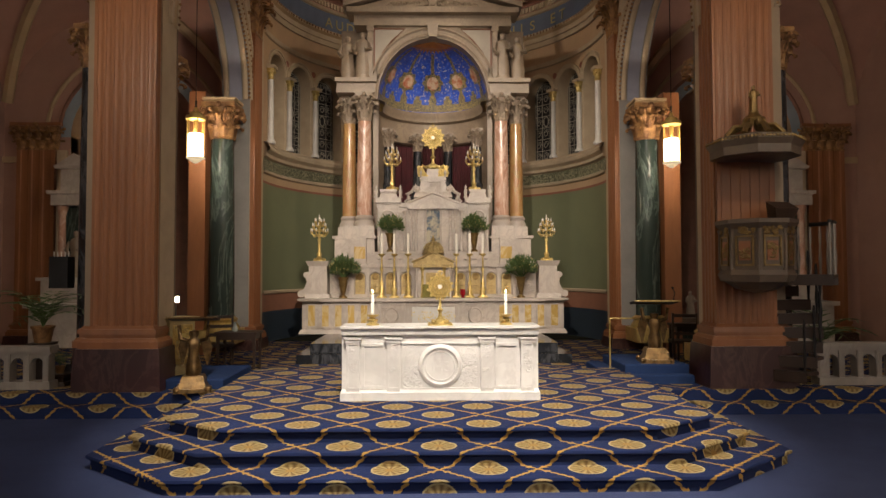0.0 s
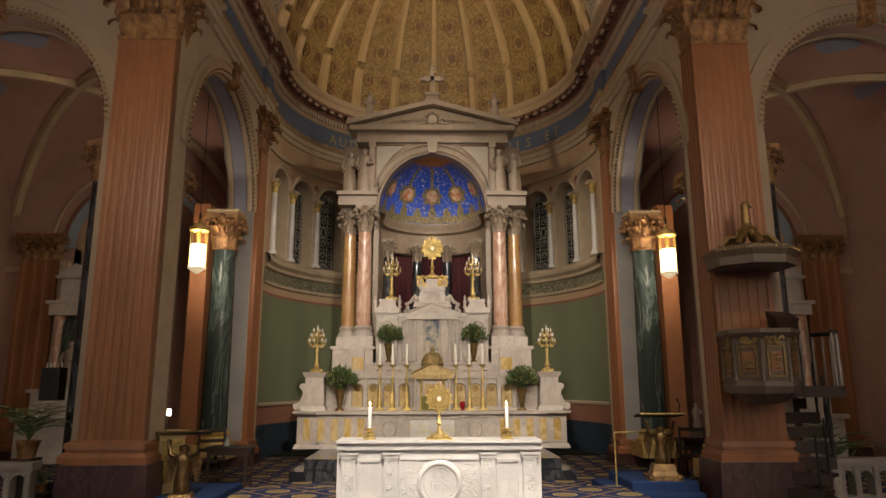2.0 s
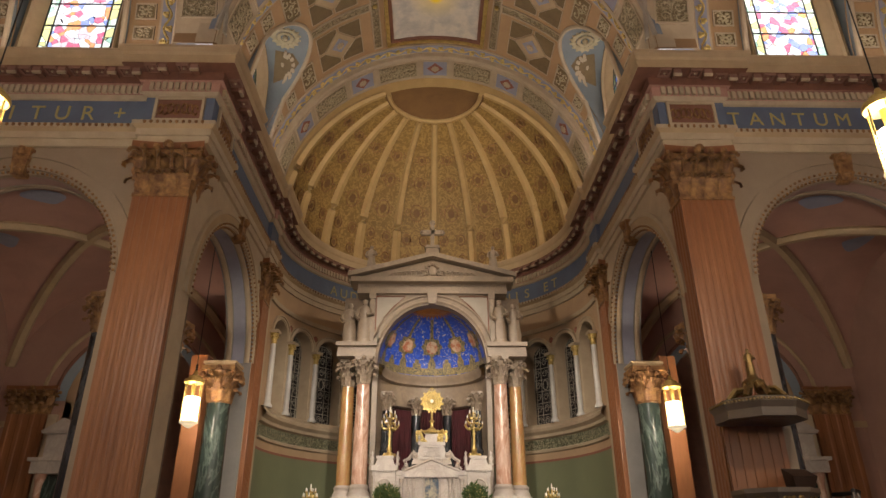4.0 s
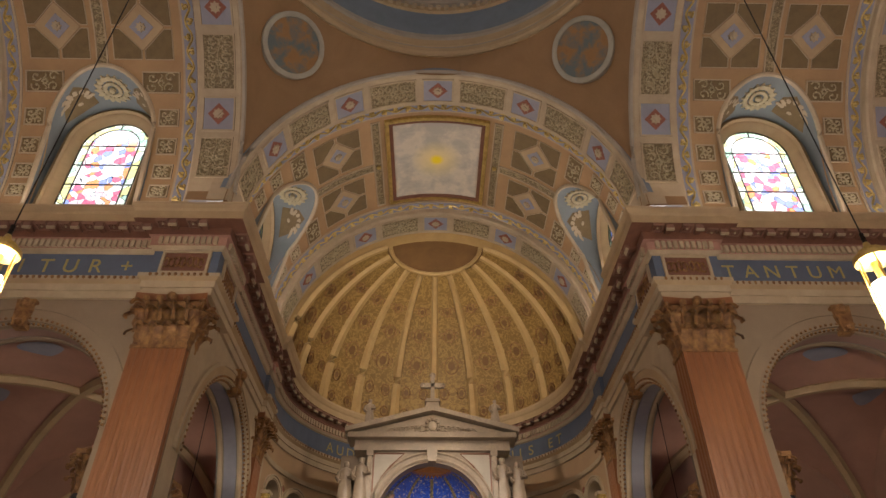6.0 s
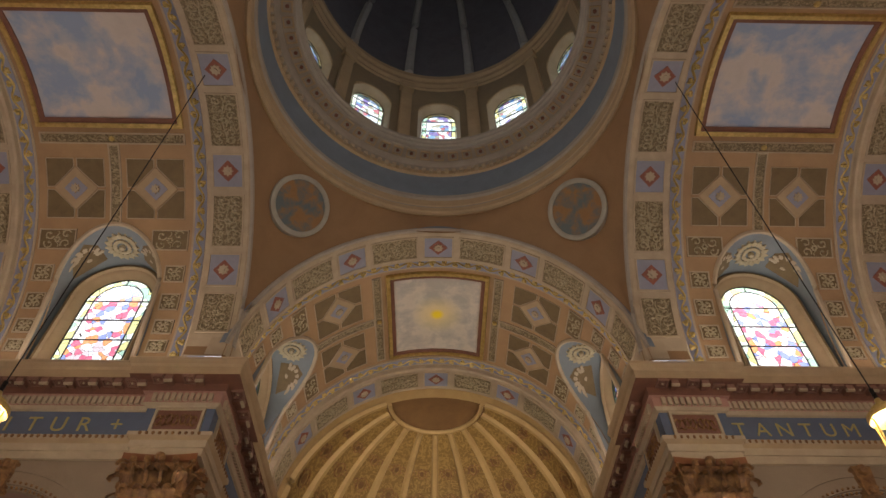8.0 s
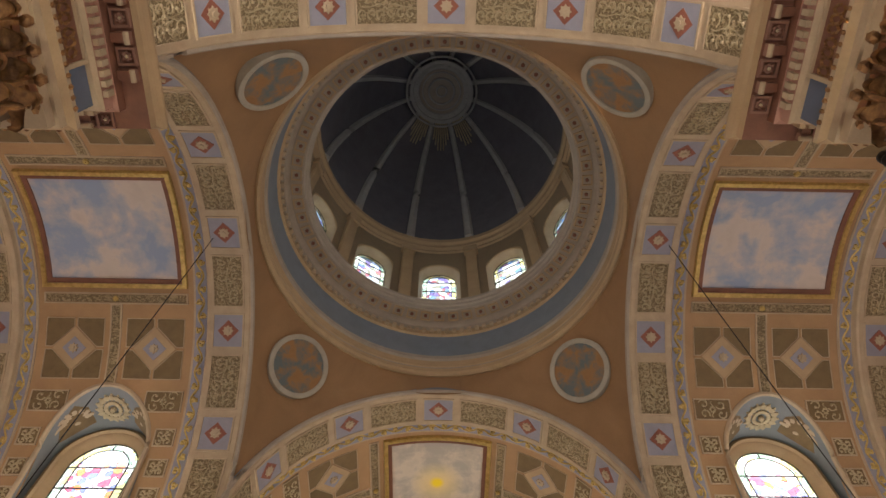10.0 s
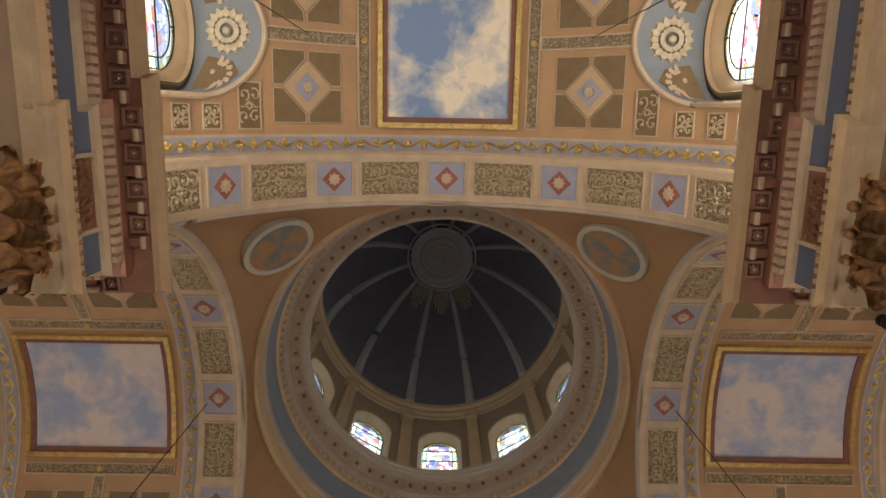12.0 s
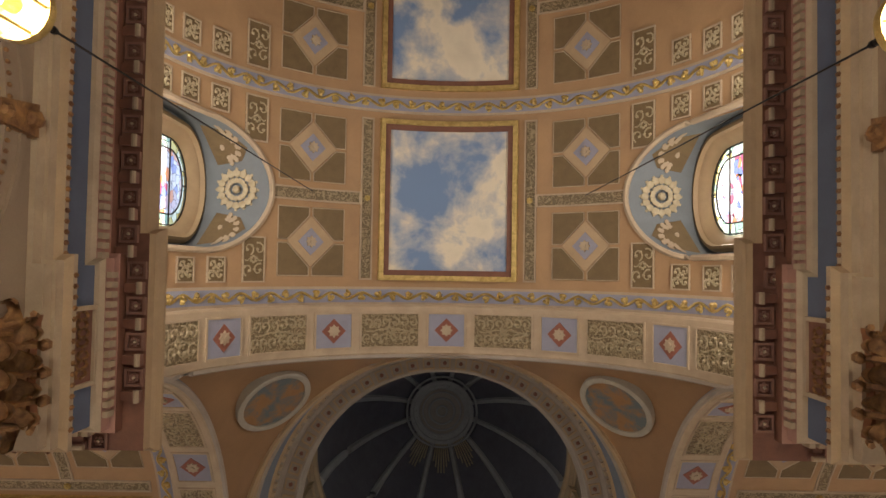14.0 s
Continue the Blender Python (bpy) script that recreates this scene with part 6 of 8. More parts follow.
# gradine with gilt niches behind the table
e = empty("gradine", "marble altar shelf with gilt arched niches", "altar shelf")
e.matrix_world = pose(X0, 16.0, 1.49)
g = Mesh()
g.box(-2.50, 2.50, 0.05, 0.9, 0.0, 0.74)
g.box(-2.56, 2.56, -0.02, 0.95, 0.74, 0.80)
g.box(-2.54, 2.54, -0.05, 0.9, 0.0, 0.06)
part("body", g, GREYM, e)
for s in (-1, 1):
    for k in range(4):
        x = s * (0.66 + 0.37 * k)
        g = Mesh()
        arc = [(0.115, 0.08)] + [(0.115 * math.cos(math.pi * i / 12), 0.48 + 0.115 * math.sin(math.pi * i / 12)) for i in range(13)] + [(-0.115, 0.08)]
        g.grid([[(x + a, 0.045, z) for a, z in arc], [(x + a * 1.25, 0.0, z if z < 0.1 else 0.48 + (z - 0.48) * 1.25) for a, z in arc]], 0)
        g.add([(x + a, 0.042, z) for a, z in arc], [tuple(range(len(arc)))], 1)
        g.lathe([(0, 0), (0.055, 0.0), (0.065, 0.012), (0.075, 0.0)], n=16, mi=2)
        n0 = len(g.v) - 16 * 4
        g.v[n0:] = [(x + a, 0.035 - c, 0.50 + b) for a, b, c in g.v[n0:]]
        g.tube([(x, 0.03, 0.16), (x, 0.03, 0.36)], 0.008, 4, 2)
        g.tube([(x - 0.05, 0.03, 0.28), (x + 0.05, 0.03, 0.28)], 0.008, 4, 2)
        part("niche", g, [GREYM, AGEDGOLD, BRONZE], e, "gilt arched niche", 40)
        g = Mesh()
        g.box(x + s * 0.185 - 0.04, x + s * 0.185 + 0.04, -0.03, 0.06, 0.04, 0.70)
        g.box(x + s * 0.185 - 0.055, x + s * 0.185 + 0.055, -0.05, 0.06, 0.64, 0.72)
        part("colonnette", g, GREYM, e)
e = empty("upper_gradine", "upper marble altar step", "altar shelf")
e.matrix_world = pose(X0, 16.15, 2.29)
g = Mesh()
g.box(-1.45, 1.45, 0.0, 0.9, 0.0, 0.26)
g.box(-1.50, 1.50, -0.04, 0.92, 0.26, 0.31)
for k in range(11):
    g.ball((-1.3 + 0.26 * k, 0.0, 0.13), 0.05, 0, 6, 0.5, 1.4, 0.5)
part("body", g, GREYM, e, smooth=40)

for s in (-1, 1):
    # end pedestals with scroll brackets
    e = empty("altar_pedestal", "marble pedestal with side scroll at the end of the high altar", "pedestal", "altar pedestals")
    e.matrix_world = pose(X0 + s * 2.74, 15.75, 1.49)
    g = Mesh()
    g.taper(0, 0.2, 0.0, 0.10, 0.60, 0.60, 0.54, 0.54)
    g.taper(0, 0.2, 0.10, 0.76, 0.46, 0.46, 0.42, 0.42)
    g.taper(0, 0.2, 0.76, 0.88, 0.46, 0.46, 0.56, 0.56)
    panel_frame(g, -0.16, 0.16, -0.03, 0.18, 0.68, 0.02, 0.015)
    part("body", g, GREYM, e, smooth=20)
    g = Mesh()
    pts = [(0.24, 0.62), (0.30, 0.50), (0.27, 0.38), (0.33, 0.24), (0.42, 0.12), (0.44, 0.04)]
    g.grid([[(s * x, 0.05, z) for x, z in pts], [(s * x, 0.35, z) for x, z in pts]])
    for yy in (0.05, 0.35):
        g.add([(s * x, yy, z) for x, z in pts] + [(s * 0.2, yy, 0.04), (s * 0.2, yy, 0.62)], [tuple(range(8))])
    for (x, z), r in (((0.28, 0.55), 0.07), ((0.40, 0.10), 0.085)):
        b = Mesh()
        b.lathe([(0, -0.17), (r, -0.17), (r, 0.17), (0, 0.17)], n=16)
        g.join(b, lambda a, c, d: (s * x + a, 0.2 + d, z + c))
    part("scroll", g, GREYM, e, smooth=40)
    # column pedestals
    e = empty("column_pedestal", "stepped marble pedestal with yellow onyx panel under two columns", "pedestal", "column pedestals")
    e.matrix_world = pose(X0 + s * 1.98, 16.7, 1.49)
    g = Mesh()
    g.box(-0.55, 0.55, 0.0, 1.0, 0, 0.85)
    g.box(-0.30 if s > 0 else -0.10, 0.10 if s > 0 else 0.30, -0.10, 0.5, 0.6, 1.50)
    g.box(-0.50, 0.50, 0.0, 1.0, 0.85, 1.46)
    g.box(-0.56, 0.56, -0.04, 1.04, 1.46, 1.53)
    g.box(-0.60, 0.60, -0.05, 1.0, 0.82, 0.90)
    part("body", g, GREYM, e)
    g = Mesh()
    g.box(-s * 0.14 - 0.14, -s * 0.14 + 0.14, -0.115, -0.09, 0.95, 1.25)
    part("onyx_panel", g, YELLOWM, e, "yellow onyx panel")

# retable
e = empty("retable", "tall white marble altarpiece with towers, niche picture and pediment", "altarpiece")
e.matrix_world = pose(X0, 16.3, 2.60)
g = Mesh()
g.box(-1.36, 1.36, 0.12, 0.7, 0.0, 1.20)
g.box(-0.60, 0.60, 0.0, 0.7, 0.0, 1.18)
part("body", g, GREYM, e)
for s in (-1, 1):
    g = Mesh()
    g.box(s * 1.11 - 0.26, s * 1.11 + 0.26, 0.03, 0.6, 0.0, 1.22)
    g.box(s * 1.11 - 0.31, s * 1.11 + 0.31, -0.03, 0.66, 1.22, 1.34)
    g.taper(s * 1.11, 0.3, 1.34, 1.50, 0.46, 0.46, 0.36, 0.40)
    g.taper(s * 1.11, 0.3, 1.50, 1.56, 0.42, 0.44, 0.42, 0.44)
    arc = [(0.17 * math.cos(math.pi * i / 12), 0.85 + 0.17 * math.sin(math.pi * i / 12)) for i in range(13)]
    g.tube([(s * 1.11 + a, 0.02, z) for a, z in [(0.17, 0.1)] + arc + [(-0.17, 0.1)]], 0.025, 6)
    tw = part("tower", g, GREYM, e, "marble tower with arched panel", 30)
    for a in (-0.30, 0.30):
        g = Mesh()
        g.lathe([(0.05, 1.34), (0.05, 1.38), (0.03, 1.42), (0.05, 1.50), (0.02, 1.58), (0.03, 1.62), (0.0, 1.68)], s * 1.11 + a, 0.1, 10)
        part("finial", g, GREYM, tw, smooth=50)
    for x in (0.42, 0.54, 0.70):
        g = Mesh()
        g.lathe([(0.055, 0.02), (0.055, 0.08), (0.038, 0.12), (0.034, 0.90), (0.05, 0.96), (0.06, 1.02)], s * x, -0.06 if x < 0.6 else 0.05, 12)
        part("colonnette", g, GREYM, e, smooth=50)
g = Mesh()
g.box(-0.62, 0.62, -0.10, 0.6, 1.06, 1.18)
g.add([(-0.62, -0.10, 1.18), (0.62, -0.10, 1.18), (0, -0.10, 1.42), (-0.62, 0.5, 1.18), (0.62, 0.5, 1.18), (0, 0.5, 1.42)], [(0, 1, 2), (3, 5, 4), (0, 2, 5, 3), (1, 4, 5, 2)])
g.box(-1.40, 1.40, 0.08, 0.66, 1.12, 1.22)
for s in (-1, 1):
    g.tube([(s * 0.66, -0.11, 1.19), (0, -0.11, 1.45)], 0.03, 5)
scrolls(g, -0.2, 0.2, -0.10, 1.2, 1.32, 7, 0.010, 0, 2)
part("pediment", g, GREYM, e, smooth=30)
g = Mesh()
arc = [(0.165, 0.22)] + [(0.165 * math.cos(math.pi * i / 14), 0.96 + 0.165 * math.sin(math.pi * i / 14)) for i in range(15)] + [(-0.165, 0.22)]
g.add([(a, -0.012, z) for a, z in arc], [tuple(range(len(arc)))])
part("picture", g, clouds("altarpiece_picture", (0.07, 0.10, 0.14), (0.42, 0.36, 0.26), None, 5.0), e, "arched picture in dusky blue and brown shapes")
g = Mesh()
g.tube([(a * 1.15, -0.02, z) for a, z in arc], 0.03, 6)
part("picture_frame", g, GREYM, e, smooth=50)
g = Mesh()
g.taper(0, 0.3, 1.36, 1.50, 0.96, 0.6, 0.86, 0.5)
g.taper(0, 0.3, 1.50, 1.80, 0.74, 0.44, 0.58, 0.38)
g.taper(0, 0.3, 1.80, 1.88, 0.66, 0.42, 0.64, 0.42)
g.taper(0, 0.3, 1.88, 2.08, 0.36, 0.34, 0.30, 0.30)
for s in (-1, 1):
    g.ball((s * 0.40, 0.1, 1.56), 0.09, 0, 8)
part("upper_tower", g, GREYM, e, smooth=20)
for s in (-1, 1):
    g = Mesh()
    scrolls(g, *sorted((s * 0.16, s * 0.36)), 0.12, 1.90, 2.12, 9, 0.022, 0, 9 + s)
    g.tube([(s * 0.34, 0.12, 1.88), (s * 0.36, 0.12, 2.02), (s * 0.26, 0.12, 2.16), (s * 0.17, 0.12, 2.1)], 0.035, 6)
    part("gilt_scroll", g, GOLD, e, "gilt leaf scroll", 50)


def dentils(mesh, x0, x1, y, z, w=0.03, h=0.035, d=0.03, mi=0):
    n = max(2, round((x1 - x0) / (w * 1.9)))
    for i in range(n):
        x = x0 + (x1 - x0) * (i + 0.5) / n
        mesh.box(x - w / 2, x + w / 2, y - d, y + 0.01, z, z + h, mi)


def urn(mesh, x, y, z, s):
    mesh.lathe([(0.05 * s, z), (0.05 * s, z + 0.03 * s), (0.02 * s, z + 0.06 * s), (0.06 * s, z + 0.13 * s), (0.065 * s, z + 0.17 * s), (0.04 * s, z + 0.20 * s), (0.05 * s, z + 0.22 * s), (0.015 * s, z + 0.27 * s), (0.0, z + 0.33 * s)], x, y, 10)


rt = bpy.data.objects["retable"]
for s in (-1, 1):
    # inlaid strips and pilasters beside the niche
    for x, y, w in ((0.27, -0.005, 0.085), (0.62, 0.115, 0.08), (0.80, 0.115, 0.06)):
        g = Mesh()
        g.box(s * x - w / 2, s * x + w / 2, y - 0.035, y + 0.02, 0.06, 1.04)
        g.box(s * x - w / 2 - 0.015, s * x + w / 2 + 0.015, y - 0.05, y + 0.02, 0.98, 1.05)
        g.box(s * x - w / 2 - 0.015, s * x + w / 2 + 0.015, y - 0.05, y + 0.02, 0.04, 0.10)
        panel_frame(g, s * x - w / 2 + 0.008, s * x + w / 2 - 0.008, y - 0.035, 0.14, 0.94, 0.008, 0.01)
        scrolls(g, s * x - w / 4, s * x + w / 4, y - 0.04, 0.18, 0.90, 9, 0.006, 0, 60 + int(100 * x))
        part("pilaster", g, GREYM, rt, smooth=30)
    g = Mesh()
    dentils(g, *sorted((s * 0.84, s * 1.38)), -0.02, 1.18)
    for a in (-0.23, 0.23):
        g.box(s * 1.11 + a - 0.03, s * 1.11 + a + 0.03, -0.01, 0.04, 0.0, 1.20)
        panel_frame(g, s * 1.11 + a - 0.022, s * 1.11 + a + 0.022, -0.01, 0.10, 1.12, 0.006, 0.008)
    panel_frame(g, s * 1.11 - 0.14, s * 1.11 + 0.14, 0.03, 0.06, 0.40, 0.015, 0.015)
    for k in range(9):
        a = math.pi * (k + 0.5) / 9
        g.tube([(s * 1.11, 0.02, 0.86), (s * 1.11 + 0.14 * math.cos(a), 0.005, 0.86 + 0.14 * math.sin(a))], 0.010, 4)
    panel_frame(g, s * 1.11 - 0.15, s * 1.11 + 0.15, 0.085, 1.37, 1.48, 0.012, 0.02)
    part("tower_carving", g, GREYM, rt, smooth=30)
    for x, z, q in ((0.60, 1.20, 0.75), (0.44, 1.50, 0.62), (0.30, 1.88, 0.55)):
        g = Mesh()
        urn(g, s * x, 0.06, z, q)
        part("urn", g, GREYM, rt, smooth=50)
    g = Mesh()
    pts = [(0.70, 1.24), (0.62, 1.34), (0.66, 1.44), (0.54, 1.50), (0.46, 1.62), (0.40, 1.66)]
    g.tube([(s * x, 0.16, z) for x, z in pts], 0.045, 6)
    part("side_scroll", g, GREYM, rt, smooth=50)
g = Mesh()
dentils(g, -0.60, 0.60, -0.10, 1.035)
dentils(g, -0.40, 0.40, 0.02, 1.465, 0.025, 0.03)
panel_frame(g, -0.22, 0.22, 0.08, 1.54, 1.76, 0.018, 0.02)
scrolls(g, -0.18, 0.18, 0.075, 1.57, 1.73, 10, 0.008, 0, 71)
g.tube([(0.30 * math.cos(math.pi * i / 16), -0.04, 1.14 + 0.30 * math.sin(math.pi * i / 16)) for i in range(17)], 0.022, 5)
part("carved_band", g, GREYM, rt, smooth=30)
ga = bpy.data.objects["gradine"]
g = Mesh()
dentils(g, -2.50, -0.50, 0.04, 0.70)
dentils(g, 0.50, 2.50, 0.04, 0.70)
tagged(part("dentil_band", g, GREYM, ga), kind="stuff")
for s in (-1, 1):
    g = Mesh()
    scrolls(g, *sorted((s * 2.02, s * 2.44)), 0.04, 0.12, 0.62, 16, 0.012, 0, 81)
    panel_frame(g, *sorted((s * 1.98, s * 2.48)), 0.05, 0.09, 0.66, 0.025, 0.02)
    part("end_panel", g, GREYM, ga, smooth=40)
ha = bpy.data.objects["high_altar"]
g = Mesh()
dentils(g, -2.55, 2.55, 0.02, 0.70, 0.03, 0.03)
tagged(part("dentil_band", g, GREYM, ha), kind="stuff")
big = sunburst("altar_sunburst", "large gilt rayed sunburst on top of the altarpiece", X0, 16.55, 4.70, 1.50)


def candelabrum(x, y, z, s):
    c = empty("candelabrum", "branched gilt candelabrum with many small lights", "candelabrum", "candelabra")
    c.matrix_world = pose(x, y, z)
    g = Mesh()
    g.lathe([(0.16 * s, 0), (0.16 * s, 0.03 * s), (0.10 * s, 0.07 * s), (0.05 * s, 0.12 * s), (0.07 * s, 0.18 * s), (0.04 * s, 0.24 * s), (0.03 * s, 0.5 * s), (0.05 * s, 0.55 * s), (0.025 * s, 0.62 * s), (0.02 * s, 1.08 * s)], n=14)
    for i in range(5):
        a = 2 * math.pi * i / 5
        g.ball((0.13 * s * math.cos(a), 0.13 * s * math.sin(a), 0.04 * s), 0.045 * s, 0, 6)
    part("stem", g, GOLD, c, smooth=45)
    for tier, (r, h, n) in enumerate(((0.22, 0.72, 7), (0.18, 0.86, 6), (0.12, 0.98, 5))):
        for i in range(n):
            a = 2 * math.pi * (i + 0.5 * tier) / n
            g = Mesh()
            ca, sa = math.cos(a), math.sin(a)
            g.tube([(q * r * s * ca, q * r * s * sa, (h - 0.10 * math.sin(q * 2.6) + 0.06 * q) * s) for q in (0, 0.25, 0.5, 0.75, 1.0)], 0.016 * s, 5)
            g.ball((0.6 * r * s * ca, 0.6 * r * s * sa, (h - 0.06) * s), 0.04 * s, 0, 6)
            g.lathe([(0.012 * s, (h + 0.02) * s), (0.035 * s, (h + 0.05) * s), (0.02 * s, (h + 0.06) * s)], r * s * ca, r * s * sa, 8)
            br = part("branch", g, GOLD, c, smooth=45)
            g = Mesh()
            g.lathe([(0.013 * s, (h + 0.06) * s), (0.013 * s, (h + 0.12) * s), (0.006 * s, (h + 0.14) * s), (0, (h + 0.145) * s)], r * s * ca, r * s * sa, 8)
            part("bulb", g, WAX, br, "small ivory bulb", 45)
    g = Mesh()
    g.lathe([(0.014 * s, 1.08 * s), (0.03 * s, 1.11 * s), (0.012 * s, 1.14 * s), (0.012 * s, 1.2 * s), (0, 1.22 * s)], n=8)
    part("top_light", g, WAX, c, "small ivory bulb", 45)


for s in (-1, 1):
    candelabrum(X0 + s * 2.74, 15.95, 2.37, 0.92)
    candelabrum(X0 + s * 1.03 if s > 0 else X0 - 1.03, 16.6, 4.16, 0.98)


def tall_candle(x):
    c = empty("altar_candlestick", "tall gilt candlestick with white candle on the altar shelf", "candlestick", "high altar candlesticks")
    c.matrix_world = pose(x, 15.78, 1.49)
    g = Mesh()
    g.taper(0, 0, 0, 0.05, 0.20, 0.20, 0.16, 0.16)
    g.lathe([(0.08, 0.05), (0.05, 0.12), (0.07, 0.2), (0.035, 0.26), (0.05, 0.34), (0.025, 0.40), (0.022, 0.62), (0.04, 0.68), (0.02, 0.74), (0.018, 0.98), (0.075, 1.03), (0.078, 1.05), (0.02, 1.055)], n=14)
    for a in (-1, 1):
        for b in (-1, 1):
            g.ball((a * 0.09, b * 0.09, 0.02), 0.03, 0, 6)
    part("stick", g, GOLD, c, smooth=45)
    g = Mesh()
    g.lathe([(0.03, 1.05), (0.028, 1.52), (0.02, 1.535), (0, 1.53)], n=12)
    part("candle", g, WAX, c, "white wax candle", 50)


for x in (-1.29, -0.99, -0.66, 0.49, 0.81, 1.12):
    tall_candle(x)

e = empty("tabernacle", "gilt domed tabernacle with small columns and pediment", "tabernacle")
e.matrix_world = pose(X0, 15.85, 1.49)
g = Mesh()
g.box(-0.42, 0.42, 0.0, 0.4, 0.0, 0.82)
part("body", g, GREYM, e)
for x in (-0.40, -0.26, 0.26, 0.40):
    g = Mesh()
    g.lathe([(0.045, 0), (0.045, 0.06), (0.03, 0.1), (0.028, 0.62), (0.045, 0.68), (0.05, 0.72)], x, -0.05, 12)
    part("colonnette", g, GREYM if abs(x) > 0.3 else GOLD, e, smooth=45)
g = Mesh()
g.box(-0.48, 0.48, -0.12, 0.42, 0.72, 0.84)
g.add([(-0.48, -0.12, 0.84), (0.48, -0.12, 0.84), (0, -0.12, 1.06), (-0.48, 0.42, 0.84), (0.48, 0.42, 0.84), (0, 0.42, 1.06)], [(0, 1, 2), (3, 5, 4), (0, 2, 5, 3), (1, 4, 5, 2)])
for s in (-1, 1):
    g.tube([(s * 0.5, -0.13, 0.85), (0, -0.13, 1.08)], 0.025, 5)
for k in range(9):
    g.ball((-0.4 + 0.1 * k, -0.12, 0.78), 0.025, 0, 6)
part("pediment", g, AGEDGOLD, e, "gilt pediment", 40)
g = Mesh()
g.lathe([(0.25, 0.90), (0.25, 1.04), (0.28, 1.06), (0.235, 1.10), (0.22, 1.2), (0.15, 1.29), (0.05, 1.34), (0.04, 1.38), (0.06, 1.41), (0.025, 1.44), (0.015, 1.50)], 0, 0.15, 24)
for i in range(12):
    a = 2 * math.pi * i / 12
    g.tube([((r + 0.01) * math.cos(a), 0.15 + (r + 0.01) * math.sin(a), z) for r, z in ((0.235, 1.10), (0.22, 1.2), (0.15, 1.29), (0.05, 1.34))], 0.014, 4)
part("dome", g, AGEDGOLD, e, "dull gilt ribbed dome", 45)
g = Mesh()
g.box(-0.18, 0.18, -0.03, 0.0, 0.06, 0.60)
panel_frame(g, -0.18, 0.18, -0.03, 0.06, 0.60, 0.03, 0.02)
scrolls(g, -0.12, 0.12, -0.035, 0.14, 0.52, 12, 0.012, 0, 4)
part("door", g, AGEDGOLD, e, "gilt embossed door", 40)
e = empty("altar_veil", "small olive gold cloth hanging below the tabernacle door", "cloth")
e.matrix_world = pose(-0.10, 15.72, 1.49)
g = Mesh()
g.grid([[(-0.22 + 0.44 * i / 16, 0.02 + 0.015 * math.sin(i * 1.9), z) for i in range(17)] for z in (0.01, 0.15, 0.32)])
g.grid([[(-0.22 + 0.44 * i / 16, 0.03 + 0.015 * math.sin(i * 1.9), z) for i in range(17)] for z in (0.01, 0.15, 0.32)])
part("cloth", g, surface("olive_gold_cloth", (0.22, 0.19, 0.04), (0.14, 0.12, 0.03), 0.8), e, smooth=50)
e = empty("votive_glass", "small red votive glass on the altar shelf", "votive light")
e.matrix_world = pose(0.64, 15.72, 1.49)
g = Mesh()
g.lathe([(0.05, 0), (0.05, 0.02), (0.02, 0.04), (0.06, 0.07), (0.062, 0.2), (0.055, 0.2), (0.055, 0.08)], n=14)
part("glass", g, surface("ruby_glass", (0.35, 0.01, 0.02), (0.2, 0.005, 0.01), 0.1), e, smooth=45)


def vase_of_leaves(x, y, z, s, n, seed):
    q = random.Random(seed)
    c = empty("vase_with_greenery", "brass vase with bushy green leaves and buds", "vase", "altar vases")
    c.matrix_world = pose(x, y, z)
    g = Mesh()
    g.lathe([(0.10 * s, 0), (0.10 * s, 0.03 * s), (0.04 * s, 0.08 * s), (0.05 * s, 0.12 * s), (0.09 * s, 0.3 * s), (0.10 * s, 0.42 * s), (0.14 * s, 0.5 * s), (0.12 * s, 0.5 * s), (0.08 * s, 0.4 * s)], n=18)
    part("vase", g, BRONZE, c, "brass vase", 50)
    g, b = Mesh(), Mesh()
    for i in range(n):
        a, el = q.uniform(0, 6.283), math.asin(q.uniform(-0.45, 1))
        r = 0.33 * s * q.uniform(0.25, 1.0) * (1 + 0.12 * math.sin(3 * a + 1))
        p = Vector((r * math.cos(a) * math.cos(el), r * math.sin(a) * math.cos(el), 0.68 * s + r * 0.85 * math.sin(el)))
        d = (p - Vector((0, 0, 0.5 * s))).normalized()
        d = (d + Vector((q.uniform(-.45, .45), q.uniform(-.45, .45), q.uniform(-.2, .6)))).normalized()
        side = d.cross(Vector((q.uniform(-1, 1), q.uniform(-1, 1), 0.4))).normalized()
        L, wd = q.uniform(0.07, 0.14) * s, q.uniform(0.016, 0.030) * s
        up = side.cross(d) * wd * 0.6
        g.add([p, p + d * L * 0.4 + side * wd + up, p + d * L, p + d * L * 0.4 - side * wd + up], [(0, 1, 2), (0, 2, 3)])
        if i % 8 == 0:
            b.ball(p + d * L * 0.6, 0.019 * s, 0, 5)
        if i % 14 == 0:
            g.tube([(0, 0, 0.45 * s), (p * 0.5 + Vector((0, 0, 0.25 * s)))[:], p[:]], 0.006 * s, 4)
    part("foliage", g, LEAF, c, "dense green leaves")
    part("buds", b, surface("pale_buds", (0.42, 0.36, 0.16), (0.3, 0.22, 0.08), 0.7), c, "pale yellow buds")


for s in (-1, 1):
    vase_of_leaves(-2.20 if s < 0 else 2.02, 15.72, 1.49, 1.0, 980, 11 + s)
    vase_of_leaves(-1.12 if s < 0 else 0.95, 16.28, 2.60, 0.92, 900, 21 + s)

